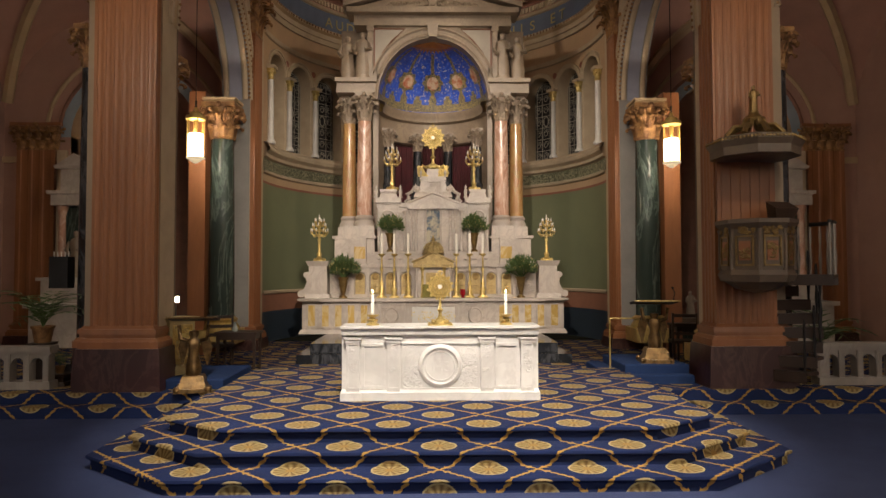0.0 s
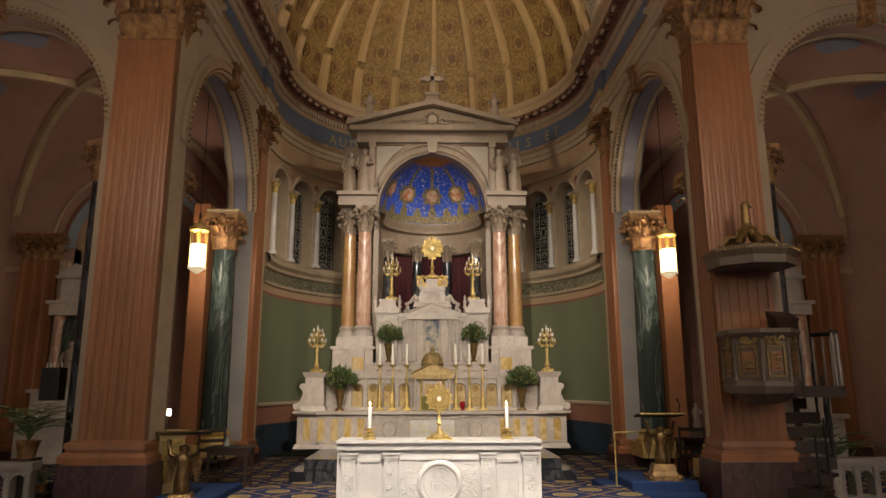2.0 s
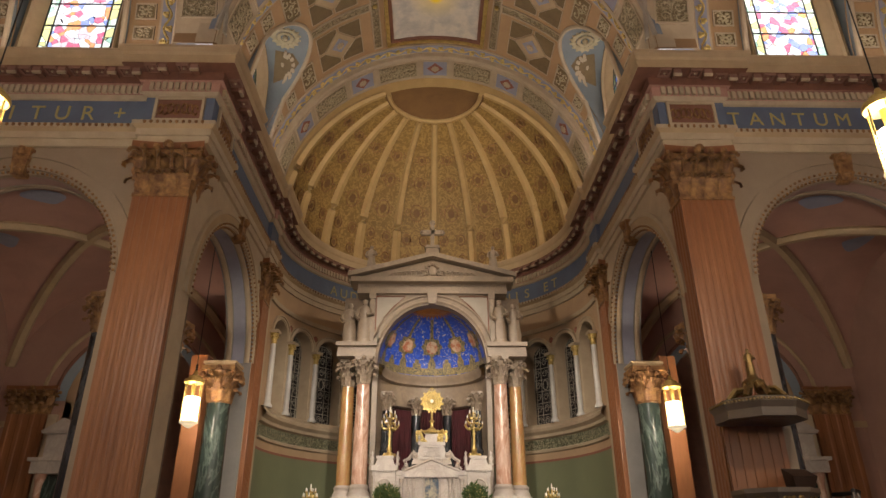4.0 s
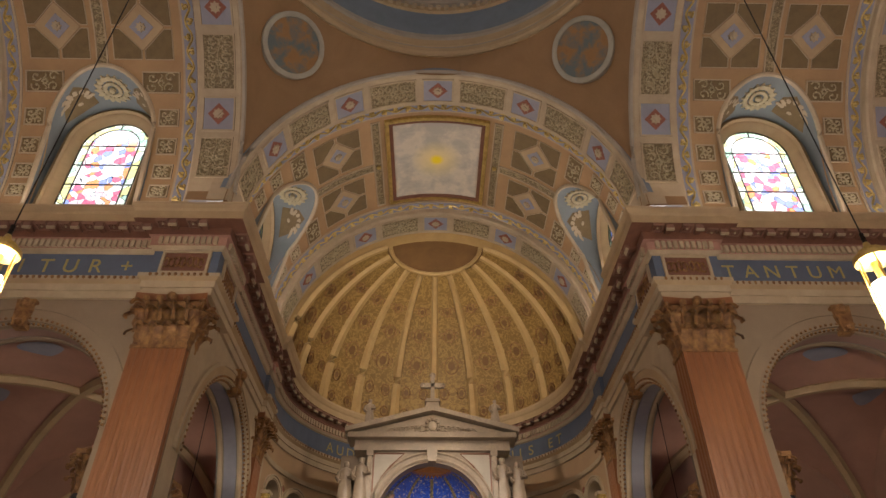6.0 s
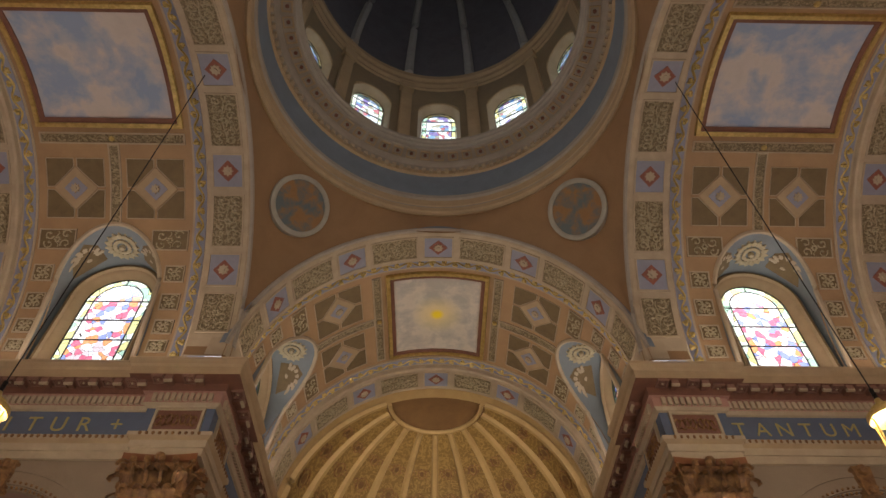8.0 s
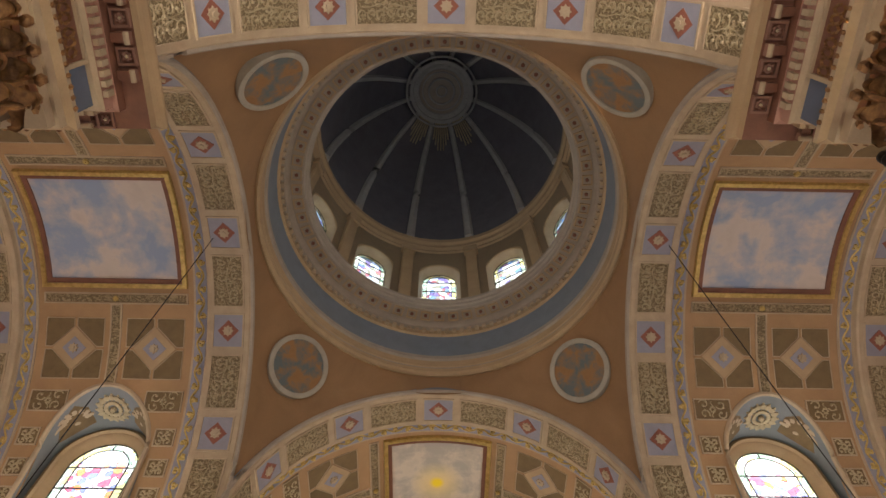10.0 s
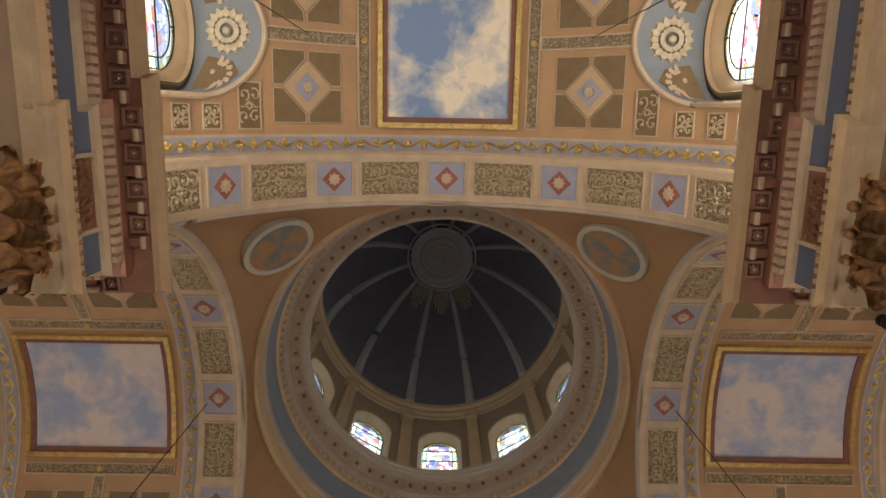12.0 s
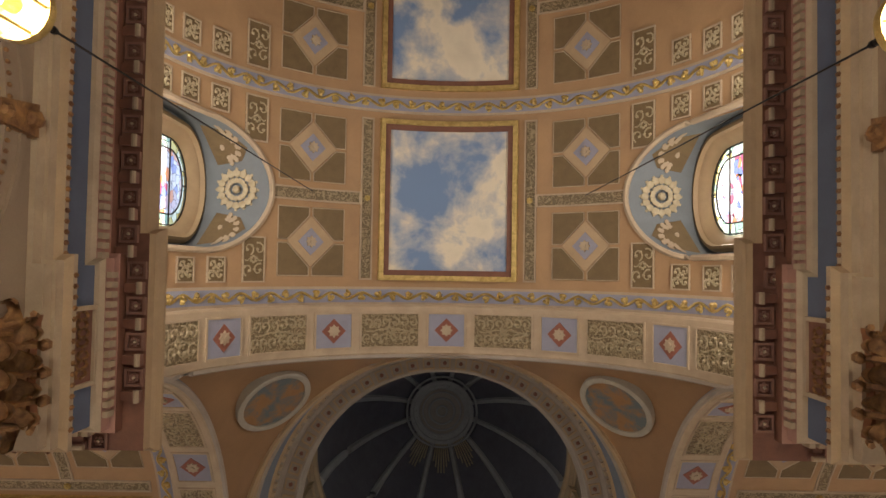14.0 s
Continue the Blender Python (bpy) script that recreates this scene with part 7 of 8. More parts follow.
# ---- columned canopy behind the high altar ----
for s in (-1, 1):
    column("canopy_column", "pink marble column with white leafy capital behind the high altar", pose(X0 + s * 1.76, 16.95, 2.99 - 0.02), 0.19, 0.0, 3.0, 3.72, PINKM, CANOPYM, "canopy columns")
    column("canopy_column", "yellow siena marble column with white leafy capital behind the high altar", pose(X0 + s * 2.18, 17.25, 2.99 - 0.02), 0.18, 0.0, 3.0, 3.72, SIENA, CANOPYM, "canopy columns")
c = empty("altar_canopy", "white marble canopy with arch, pediment and cross", "canopy")
c.matrix_world = pose(X0, 0, 0)
CY = 16.85
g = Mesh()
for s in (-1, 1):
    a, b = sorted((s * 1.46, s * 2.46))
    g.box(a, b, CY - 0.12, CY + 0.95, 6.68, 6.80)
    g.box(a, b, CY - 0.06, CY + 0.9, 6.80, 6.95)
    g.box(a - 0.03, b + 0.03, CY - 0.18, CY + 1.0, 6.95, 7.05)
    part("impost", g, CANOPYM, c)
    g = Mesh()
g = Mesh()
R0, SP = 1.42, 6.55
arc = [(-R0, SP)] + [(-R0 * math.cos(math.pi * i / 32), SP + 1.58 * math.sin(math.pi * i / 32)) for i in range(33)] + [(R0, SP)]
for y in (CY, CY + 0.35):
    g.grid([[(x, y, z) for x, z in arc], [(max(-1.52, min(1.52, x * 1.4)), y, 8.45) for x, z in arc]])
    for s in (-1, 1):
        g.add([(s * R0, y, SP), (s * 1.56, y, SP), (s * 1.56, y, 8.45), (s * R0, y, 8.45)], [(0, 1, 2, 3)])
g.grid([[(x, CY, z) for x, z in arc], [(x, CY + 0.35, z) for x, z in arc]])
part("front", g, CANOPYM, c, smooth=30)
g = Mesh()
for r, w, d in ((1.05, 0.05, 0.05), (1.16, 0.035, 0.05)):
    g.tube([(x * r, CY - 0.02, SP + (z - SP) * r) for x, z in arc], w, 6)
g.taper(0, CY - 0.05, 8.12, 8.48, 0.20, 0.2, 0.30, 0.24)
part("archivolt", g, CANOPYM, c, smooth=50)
for s in (-1, 1):
    g = Mesh()
    pts = [(1.50, 8.36), (0.72, 8.36), (1.05, 8.05), (1.28, 7.75), (1.42, 7.45), (1.50, 7.30)]
    g.add([(s * x, CY - 0.006, z) for x, z in pts], [tuple(range(len(pts)))])
    sp = part("spandrel_panel", g, RINGGREY, c, "brown grey spandrel panel with dark border")
    g = Mesh()
    g.tube([(s * x, CY - 0.012, z) for x, z in pts + pts[:1]], 0.022, 4)
    part("border", g, BROWN, sp)
    g = Mesh()
    for x, w in ((1.60, 0.12),):
        g.box(*sorted((s * (x - w / 2), s * (x + w / 2))), CY - 0.08, CY + 0.3, 7.05, 8.40)
        g.box(*sorted((s * (x - w / 2 - 0.03), s * (x + w / 2 + 0.03))), CY - 0.11, CY + 0.3, 8.28, 8.42)
    part("pilaster", g, CANOPYM, c)
    g = Mesh()
    g.box(*sorted((s * 1.40, s * 2.40)), CY + 0.42, CY + 0.80, 7.0, 8.46)
    g.box(*sorted((s * 1.415, s * 1.56)), CY + 0.34, CY + 0.62, 2.95, 7.0)
    g.box(*sorted((s * 1.62, s * 2.06)), CY + 0.38, CY + 0.42, 7.2, 8.2)
    part("back_wall", g, CANOPYM, c, "pale marble wall behind the statue")
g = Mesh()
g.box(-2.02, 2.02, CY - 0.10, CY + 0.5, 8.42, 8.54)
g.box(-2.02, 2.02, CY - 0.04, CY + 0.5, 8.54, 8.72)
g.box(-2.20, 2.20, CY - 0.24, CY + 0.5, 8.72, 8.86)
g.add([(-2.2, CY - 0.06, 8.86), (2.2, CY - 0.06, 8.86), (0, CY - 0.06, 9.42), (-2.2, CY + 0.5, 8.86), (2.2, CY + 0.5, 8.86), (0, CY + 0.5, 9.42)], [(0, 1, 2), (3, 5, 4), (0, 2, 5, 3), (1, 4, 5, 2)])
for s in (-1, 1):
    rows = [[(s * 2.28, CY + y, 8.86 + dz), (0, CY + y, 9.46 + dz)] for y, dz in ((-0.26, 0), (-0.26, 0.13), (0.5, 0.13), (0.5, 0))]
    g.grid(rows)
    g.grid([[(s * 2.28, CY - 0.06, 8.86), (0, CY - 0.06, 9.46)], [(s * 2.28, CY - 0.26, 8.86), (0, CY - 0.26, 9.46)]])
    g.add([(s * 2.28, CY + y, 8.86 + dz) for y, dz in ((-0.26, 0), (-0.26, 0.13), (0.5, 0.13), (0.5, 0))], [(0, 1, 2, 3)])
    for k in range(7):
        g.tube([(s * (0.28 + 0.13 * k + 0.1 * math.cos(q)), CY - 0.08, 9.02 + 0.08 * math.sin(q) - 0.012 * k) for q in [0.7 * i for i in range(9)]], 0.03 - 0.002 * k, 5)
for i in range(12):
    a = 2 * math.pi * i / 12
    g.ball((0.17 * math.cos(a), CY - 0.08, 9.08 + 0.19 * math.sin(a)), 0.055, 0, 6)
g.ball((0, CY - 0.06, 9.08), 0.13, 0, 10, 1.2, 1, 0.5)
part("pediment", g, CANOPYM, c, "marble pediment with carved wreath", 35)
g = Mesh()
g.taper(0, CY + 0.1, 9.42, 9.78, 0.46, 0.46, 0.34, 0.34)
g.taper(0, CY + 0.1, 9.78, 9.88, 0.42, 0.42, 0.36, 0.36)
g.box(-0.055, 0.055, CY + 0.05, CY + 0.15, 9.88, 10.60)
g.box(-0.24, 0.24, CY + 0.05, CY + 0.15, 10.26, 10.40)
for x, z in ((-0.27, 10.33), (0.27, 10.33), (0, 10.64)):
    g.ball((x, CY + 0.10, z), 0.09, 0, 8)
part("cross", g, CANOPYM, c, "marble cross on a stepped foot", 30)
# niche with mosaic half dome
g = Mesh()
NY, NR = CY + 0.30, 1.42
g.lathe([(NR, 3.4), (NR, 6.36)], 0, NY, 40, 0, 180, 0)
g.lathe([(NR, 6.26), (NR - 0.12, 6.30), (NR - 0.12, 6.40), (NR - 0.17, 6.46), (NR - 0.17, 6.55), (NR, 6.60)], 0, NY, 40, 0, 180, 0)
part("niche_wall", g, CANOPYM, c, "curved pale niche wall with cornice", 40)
g = Mesh()
dome_p = [(NR * math.cos(math.pi / 2 * i / 20), 6.60 + 1.54 * math.sin(math.pi / 2 * i / 20)) for i in range(20)] + [(0.01, 8.14)]
g.lathe(dome_p, 0, NY, 48, 0, 180, 0)
half = part("mosaic_half_dome", g, MOSAIC, c, "blue mosaic half dome with gold", 60)


def on_dome(az, el, lift=0.012):
    a, b = radians(az), radians(el)
    return Vector(((NR - lift) * math.cos(b) * math.cos(a), NY + (NR - lift) * math.cos(b) * math.sin(a), 6.60 + (1.54 - lift) * math.sin(b)))


def dome_patch(name, outline, mat_, label, lift=0.012):
    g = Mesh()
    g.add([on_dome(a, b, lift) for a, b in outline], [tuple(range(len(outline)))])
    part(name, g, mat_, half, label)


MOSGOLD = relief("gold_mosaic", (0.07, 0.07, 0.06), (0.44, 0.33, 0.13), 16, 0.3, 0.4, 0.3)
g = Mesh()
g.lathe([(NR - 0.015, 6.61), ((NR - 0.015) * math.cos(radians(8)), 6.60 + 1.525 * math.sin(radians(8)))], 0, NY, 48, 0, 180)
part("gold_border", g, MOSGOLD, half, "gold and black border band")
star = []
for i in range(33):
    az = 180 * i / 32
    star.append((az, 66 if i % 2 else 72))
dome_patch("sun_crown", star + [(180, 88), (90, 89.9), (0, 88)], surface("orange_gold_mosaic", (0.50, 0.20, 0.04), (0.32, 0.12, 0.03), 0.4, scale=9), "orange rays at the crown")
for k, az in enumerate((18, 54, 90, 126, 162)):
    g = Mesh()
    rows = []
    for j in range(12):
        el = 8 + 58 * j / 11
        w = (5.5 if j < 2 else 2.2) / max(0.35, math.cos(radians(el))) * 0.8
        rows.append([on_dome(az - w, el, 0.010), on_dome(az + w, el, 0.010)])
    g.grid(rows)
    part("gold_rib", g, MOSGOLD, half, "gold mosaic rib")
    ring = [(az + 11.5 * math.cos(t) / 0.87 * (1 + 0.12 * math.cos(8 * t)), 31 + 10.5 * math.sin(t) * (1 + 0.12 * math.cos(8 * t))) for t in [2 * math.pi * i / 32 for i in range(32)]]
    dome_patch("roundel_frame", ring, MOSGOLD, "gold roundel frame", 0.016)
    rd = [(az + 7 * math.cos(t) / 0.87, 31 + 7.5 * math.sin(t)) for t in [2 * math.pi * i / 20 for i in range(20)]]
    dome_patch("roundel", rd, clouds("roundel_mosaic", (0.42, 0.12, 0.05), (0.58, 0.42, 0.28), None, 7) if k == 0 else bpy.data.materials["roundel_mosaic"], "roundel with plain red and buff shapes", 0.075)
for k, az in enumerate((36, 72, 108, 144)):
    dome_patch("gold_stub", [(az - 5, 8), (az - 5, 13), (az - 2.5, 13), (az - 2.5, 17), (az + 2.5, 17), (az + 2.5, 13), (az + 5, 13), (az + 5, 8)], MOSGOLD, "gold stepped motif")
# drapes and dark columns in the niche
for az, w in ((52, 13), (90, 13), (128, 13)):
    d = empty("niche_drape", "dark crimson drape hanging in the altar niche", "drape", "niche drapes")
    d.matrix_world = pose(X0, 0, 0)
    g = Mesh()
    rows = []
    for z in [4.0 + 0.2 * j for j in range(9)]:
        rows.append([((NR - 0.1 + 0.03 * math.sin(i * 1.7)) * math.cos(radians(az - w + 2 * w * i / 28)), NY + (NR - 0.1 + 0.03 * math.sin(i * 1.7)) * math.sin(radians(az - w + 2 * w * i / 28)), z) for i in range(29)])
    g.grid(rows)
    part("cloth", g, VELVET, d, smooth=60)
    g = Mesh()
    g.tube([((NR - 0.1) * math.cos(radians(az - w - 2 + (2 * w + 4) * i / 8)), NY + (NR - 0.1) * math.sin(radians(az - w - 2 + (2 * w + 4) * i / 8)), 5.62) for i in range(9)], 0.05, 6)
    part("pelmet", g, WOOD, d, "dark wooden pelmet", 40)
for az in (24, 71, 109, 156):
    p = (X0 + (NR - 0.12) * math.cos(radians(az)), NY + (NR - 0.12) * math.sin(radians(az)))
    column("niche_column", "short black marble column in the altar niche", pose(p[0], p[1], 0), 0.13, 3.9, 5.45, 5.95, BLACKM, CANOPYM, "niche columns")


def statue(name, label, m4, h, seed, mat_=None, group="statues"):
    """A draped standing shape in one plain mesh."""
    q = random.Random(seed)
    g = Mesh()
    n = 14
    prof = [(0.17, 0.0), (0.17, 0.06), (0.14, 0.07), (0.15, 0.2), (0.13, 0.38), (0.115, 0.52), (0.135, 0.64), (0.14, 0.74), (0.11, 0.81), (0.045, 0.85), (0.06, 0.89), (0.065, 0.94), (0.045, 0.985), (0.0, 1.0)]
    rows = []
    for j, (r, z) in enumerate(prof):
        rows.append([(h * r * (1 + (0.14 * math.sin(5 * a + 0.4 * j + seed) if 1 < j < 8 else 0)) * math.cos(a), h * 0.8 * r * (1 + (0.14 * math.sin(5 * a + 0.4 * j) if 1 < j < 8 else 0)) * math.sin(a), h * z) for a in [2 * math.pi * i / n for i in range(n)]])
    g.grid(rows, 0, True)
    g.tube([(h * 0.13, -0.02 * h, h * 0.76), (h * 0.17, -0.09 * h, h * 0.62), (h * 0.05, -0.14 * h, h * 0.60)], h * 0.045, 6)
    g.tube([(-h * 0.13, -0.02 * h, h * 0.76), (-h * 0.18, -0.06 * h, h * 0.60), (-h * 0.12, -0.12 * h, h * 0.50)], h * 0.045, 6)
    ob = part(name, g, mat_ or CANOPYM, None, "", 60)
    ob.matrix_world = m4
    return tagged(ob, label, "statue", group)


for s in (-1, 1):
    statue("statue", "pale marble draped statue standing on the canopy impost", pose(X0 + s * 1.80, CY - 0.02, 7.05), 1.22, 3 + s)
    statue("statue", "pale marble draped statue standing on the canopy impost", pose(X0 + s * 2.20, CY + 0.10, 7.05), 1.15, 14 + s)
    statue("statue", "small pale marble statue on the canopy pediment end", pose(X0 + s * 1.70, CY + 0.1, 9.12), 0.80, 8 + s)

# ---- lanterns ----
def lantern(x, y, z, s, chain_to, group="hanging lanterns", lit=True, power=25):
    """z: foot of the lantern; it hangs by a rod from chain_to."""
    c = empty("hanging_lantern", "brass hanging lantern with glowing frosted cylinder", "lantern", group)
    c.matrix_world = pose(x, y, z)
    g = Mesh()
    g.lathe([(0.0, 0.0), (0.05 * s, 0.01 * s), (0.06 * s, 0.03 * s), (0.11 * s, 0.05 * s), (0.12 * s, 0.08 * s), (0.18 * s, 0.10 * s), (0.19 * s, 0.13 * s), (0.16 * s, 0.14 * s)], n=24)
    part("foot", g, LAMPBOWL, c, "glowing stepped glass bowl", 45)
    g = Mesh()
    g.lathe([(0.15 * s, 0.14 * s), (0.15 * s, 0.62 * s), (0.13 * s, 0.62 * s)], n=28)
    part("glass", g, LAMPGLASS, c, "glowing frosted glass cylinder", 45).visible_shadow = False
    for i in range(6):
        a = 2 * math.pi * i / 6
        g = Mesh()
        g.tube([(0.175 * s * math.cos(a), 0.175 * s * math.sin(a), q * s) for q in (0.12, 0.5, 0.94)], 0.010 * s, 5)
        part("rod", g, GOLD, c, smooth=45)
    g = Mesh()
    g.lathe([(0.20 * s, 0.92 * s), (0.21 * s, 0.95 * s), (0.20 * s, 0.99 * s), (0.12 * s, 1.01 * s), (0.13 * s, 1.06 * s), (0.05 * s, 1.10 * s), (0.03 * s, 1.18 * s), (0.0, 1.2 * s)], n=24)
    g.lathe([(0.20 * s, 0.92 * s), (0.05 * s, 0.90 * s), (0.04 * s, 0.62 * s)], n=20)
    part("crown", g, GOLD, c, "brass crown", 45)
    g = Mesh()
    for k in range(3):
        g.ball((0, 0, (1.2 + 0.05 * k) * s), 0.03 * s, 0, 6)
    g.tube([(0, 0, 1.2 * s), (0, 0, chain_to - z)], 0.009, 5)
    part("hanging_rod", g, IRON, c, "dark hanging rod", 45)
    lamp("POINT", "lantern_light", power, pose(x, y, z + 0.4 * s), (1.0, 0.87, 0.70), 0.12 * s)


lantern(-4.93, 13.55, 4.33, 0.98, 8.30, "chancel lanterns", power=38)
lantern(4.88, 13.55, 4.24, 0.98, 8.30, "chancel lanterns", power=38)
for sx in (-1, 1):
    lantern(sx * 5.06, 6.12, 5.72, 1.05, 15.45, "transept lanterns", power=120)
    lantern(sx * 2.66, -1.52, 5.05, 1.0, 15.10, "nave lanterns", power=85)

# ---- lecterns on carved figures ----
def lectern(m4, h, label):
    e = empty("lectern", label, "lectern", "lecterns")
    e.matrix_world = m4
    g = Mesh()
    g.taper(0, 0, 0.0, 0.06, 0.52, 0.46, 0.50, 0.44)
    g.taper(0, 0, 0.06, 0.16, 0.44, 0.38, 0.32, 0.28)
    g.taper(0, 0, 0.16, 0.24, 0.36, 0.32, 0.30, 0.26)
    for a in (-1, 1):
        for b in (-1, 1):
            g.ball((a * 0.22, b * 0.19, 0.045), 0.055, 0, 8)
    part("foot", g, DARKBRONZE, e, smooth=30)
    g = Mesh()
    rows = []
    prof = [(0.10, 0.24), (0.105, 0.34), (0.085, 0.5), (0.07, 0.62), (0.095, 0.74), (0.09, 0.82), (0.05, 0.87), (0.065, 0.92), (0.06, 0.98), (0.0, 1.0)]
    for j, (r, z) in enumerate(prof):
        k = (h - 0.08) if j else 1
        zz = 0.24 + (z - 0.24) / 0.76 * (h - 0.42)
        rows.append([(r * (1 + 0.15 * math.sin(4 * a + j)) * math.cos(a), r * (1 + 0.15 * math.sin(4 * a + j)) * math.sin(a), zz) for a in [2 * math.pi * i / 14 for i in range(14)]])
    g.grid(rows, 0, True)
    zt = 0.24 + (0.82 - 0.24) / 0.76 * (h - 0.42)
    for s in (-1, 1):
        g.tube([(s * 0.10, 0, zt), (s * 0.19, -0.03, zt + 0.03), (s * 0.21, -0.02, h - 0.1)], 0.032, 6)
        g.grid([[(s * 0.05, 0.10, zt), (s * 0.10, 0.13, zt - 0.1), (s * 0.16, 0.12, zt - 0.35)], [(s * 0.20, 0.14, zt + 0.05), (s * 0.25, 0.16, zt - 0.12), (s * 0.18, 0.14, zt - 0.4)]])
    part("carved_support", g, DARKBRONZE, e, "dark gilt carved support", 60)
    g = Mesh()
    g.add([(-0.34, -0.22, h + 0.0), (0.34, -0.22, h + 0.0), (0.34, 0.25, h - 0.06), (-0.34, 0.25, h - 0.06),
           (-0.36, -0.24, h + 0.03), (0.36, -0.24, h + 0.03), (0.36, 0.27, h - 0.03), (-0.36, 0.27, h - 0.03)],
          [(0, 3, 2, 1), (4, 5, 6, 7), (0, 1, 5, 4), (1, 2, 6, 5), (2, 3, 7, 6), (3, 0, 4, 7)])
    part("desk", g, WOOD, e, "dark wooden book desk")
    g = Mesh()
    g.box(-0.365, 0.365, -0.262, -0.242, h + 0.012, h + 0.034)
    part("ledge", g, GOLD if "tall" in label else DARKBRONZE, e)


lectern(pose(-3.72, 10.16, 0.31, 0, 0, 12), 1.10, "dark bronze lectern with carved support on the carpet")
lectern(pose(3.60, 10.98, 0.60, 0, 0, -6), 1.0, "tall dark bronze lectern with carved support on blue platform")
# microphone on the right lectern
e = empty("microphone", "small black microphone on the lectern edge", "microphone")
e.matrix_world = pose(3.93, 11.0, 1.62)
g = Mesh()
g.tube([(0, 0, 0), (0.02, -0.02, 0.12), (-0.03, -0.06, 0.20)], 0.008, 5)
g.ball((-0.03, -0.06, 0.21), 0.022, 0, 8)
part("stalk", g, IRON, e, smooth=45)

# blue carpeted platforms
for nm, boxes in (("n", ((-4.42, -3.32, 10.30, 11.9, 0.31, 0.46),)), ("s", ((2.74, 4.08, 10.52, 12.2, 0.31, 0.455), (3.02, 4.06, 10.70, 12.1, 0.455, 0.60)))):
    e = empty("carpeted_platform", "low platform covered in plain blue carpet", "platform", "blue platforms")
    for b in boxes:
        g = Mesh()
        x0, x1, y0, y1, z0, z1 = b
        g.box(x0, x1, y0, y1, z0, z1 - 0.02)
        g.taper((x0 + x1) / 2, (y0 + y1) / 2, z1 - 0.02, z1, x1 - x0, y1 - y0, x1 - x0 - 0.04, y1 - y0 - 0.04)
        part("step", g, STAIRCARPET, e)

# gilded relief pedestal beside the pier
e = empty("relief_pedestal", "pale gold pedestal with embossed scroll panels", "pedestal")
e.matrix_world = pose(-4.30, 10.95, 0.46, 0, 0, 52)
g = Mesh()
g.taper(0, 0, 0, 0.14, 0.56, 0.5, 0.52, 0.46)
g.box(-0.22, 0.22, -0.2, 0.2, 0.14, 0.84)
g.taper(0, 0, 0.84, 0.92, 0.46, 0.42, 0.56, 0.5)
part("body", g, surface("pale_gold_paint", (0.50, 0.40, 0.20), (0.36, 0.28, 0.13), 0.45, 0.4, 6), e)
g = Mesh()
panel_frame(g, -0.17, 0.17, -0.2, 0.18, 0.80, 0.02, 0.02)
scrolls(g, -0.13, 0.13, -0.205, 0.22, 0.76, 26, 0.014, 0, 31)
part("embossed_panel", g, GOLD, e, "embossed scroll panel", 45)

# side tables and credence behind the lecterns
for x, y, w, z in ((-3.62, 12.2, 0.75, 0.72), (5.15, 13.2, 0.9, 0.75)):
    e = empty("side_table", "small dark wooden side table", "table", "side tables")
    e.matrix_world = pose(x, y, 0.31)
    g = Mesh()
    g.box(-w / 2, w / 2, -0.25, 0.25, z - 0.04, z)
    part("tabletop", g, WOOD, e)
    for a in (-1, 1):
        for b in (-1, 1):
            g = Mesh()
            g.taper(a * (w / 2 - 0.05), b * 0.2, 0, z - 0.04, 0.035, 0.035, 0.055, 0.055)
            part("leg", g, WOOD, e)
    g = Mesh()
    g.box(-w / 2 + 0.04, w / 2 - 0.04, -0.22, 0.22, z - 0.14, z - 0.04)
    part("apron", g, WOOD, e)
e = empty("cruet", "small clear glass vessel on the side table", "glassware")
e.matrix_world = pose(-3.7, 12.2, 1.03)
g = Mesh()
g.lathe([(0.05, 0), (0.055, 0.05), (0.03, 0.1), (0.025, 0.16), (0.03, 0.17)], n=12)
part("glass", g, surface("pale_glass", (0.35, 0.37, 0.33), (0.25, 0.27, 0.24), 0.1), e, smooth=45)
# chairs by the table
for x, y, r in ((-4.05, 12.5, 20), (5.6, 12.6, -160), (4.75, 12.75, 170)):
    e = empty("wooden_chair", "dark wooden sanctuary chair", "chair", "sanctuary chairs")
    e.matrix_world = pose(x, y, 0.31, 0, 0, r)
    g = Mesh()
    g.box(-0.24, 0.24, -0.22, 0.22, 0.42, 0.47)
    part("seat", g, WOOD, e)
    g = Mesh()
    g.box(-0.24, -0.20, 0.19, 0.23, 0.47, 1.0)
    g.box(0.20, 0.24, 0.19, 0.23, 0.47, 1.0)
    for z in (0.58, 0.74, 0.92):
        g.box(-0.2, 0.2, 0.195, 0.22, z, z + 0.06)
    part("backrest", g, WOOD, e)
    for a in (-0.2, 0.2):
        for b in (-0.19, 0.2):
            g = Mesh()
            g.taper(a, b, 0, 0.42, 0.035, 0.035, 0.05, 0.05)
            part("leg", g, WOOD, e)
# brass barrier frame
e = empty("brass_barrier", "thin brass rail barrier beside the lectern platform", "barrier")
for nm, pts in (("rail", [(2.94, 11.3, 1.30), (3.84, 11.3, 1.30)]), ("post", [(2.94, 11.3, 0.45), (2.94, 11.3, 1.31)]), ("post", [(3.83, 11.3, 0.59), (3.83, 11.3, 1.31)])):
    g = Mesh()
    g.tube(pts, 0.014, 8)
    part(nm, g, GOLD, e, smooth=45)

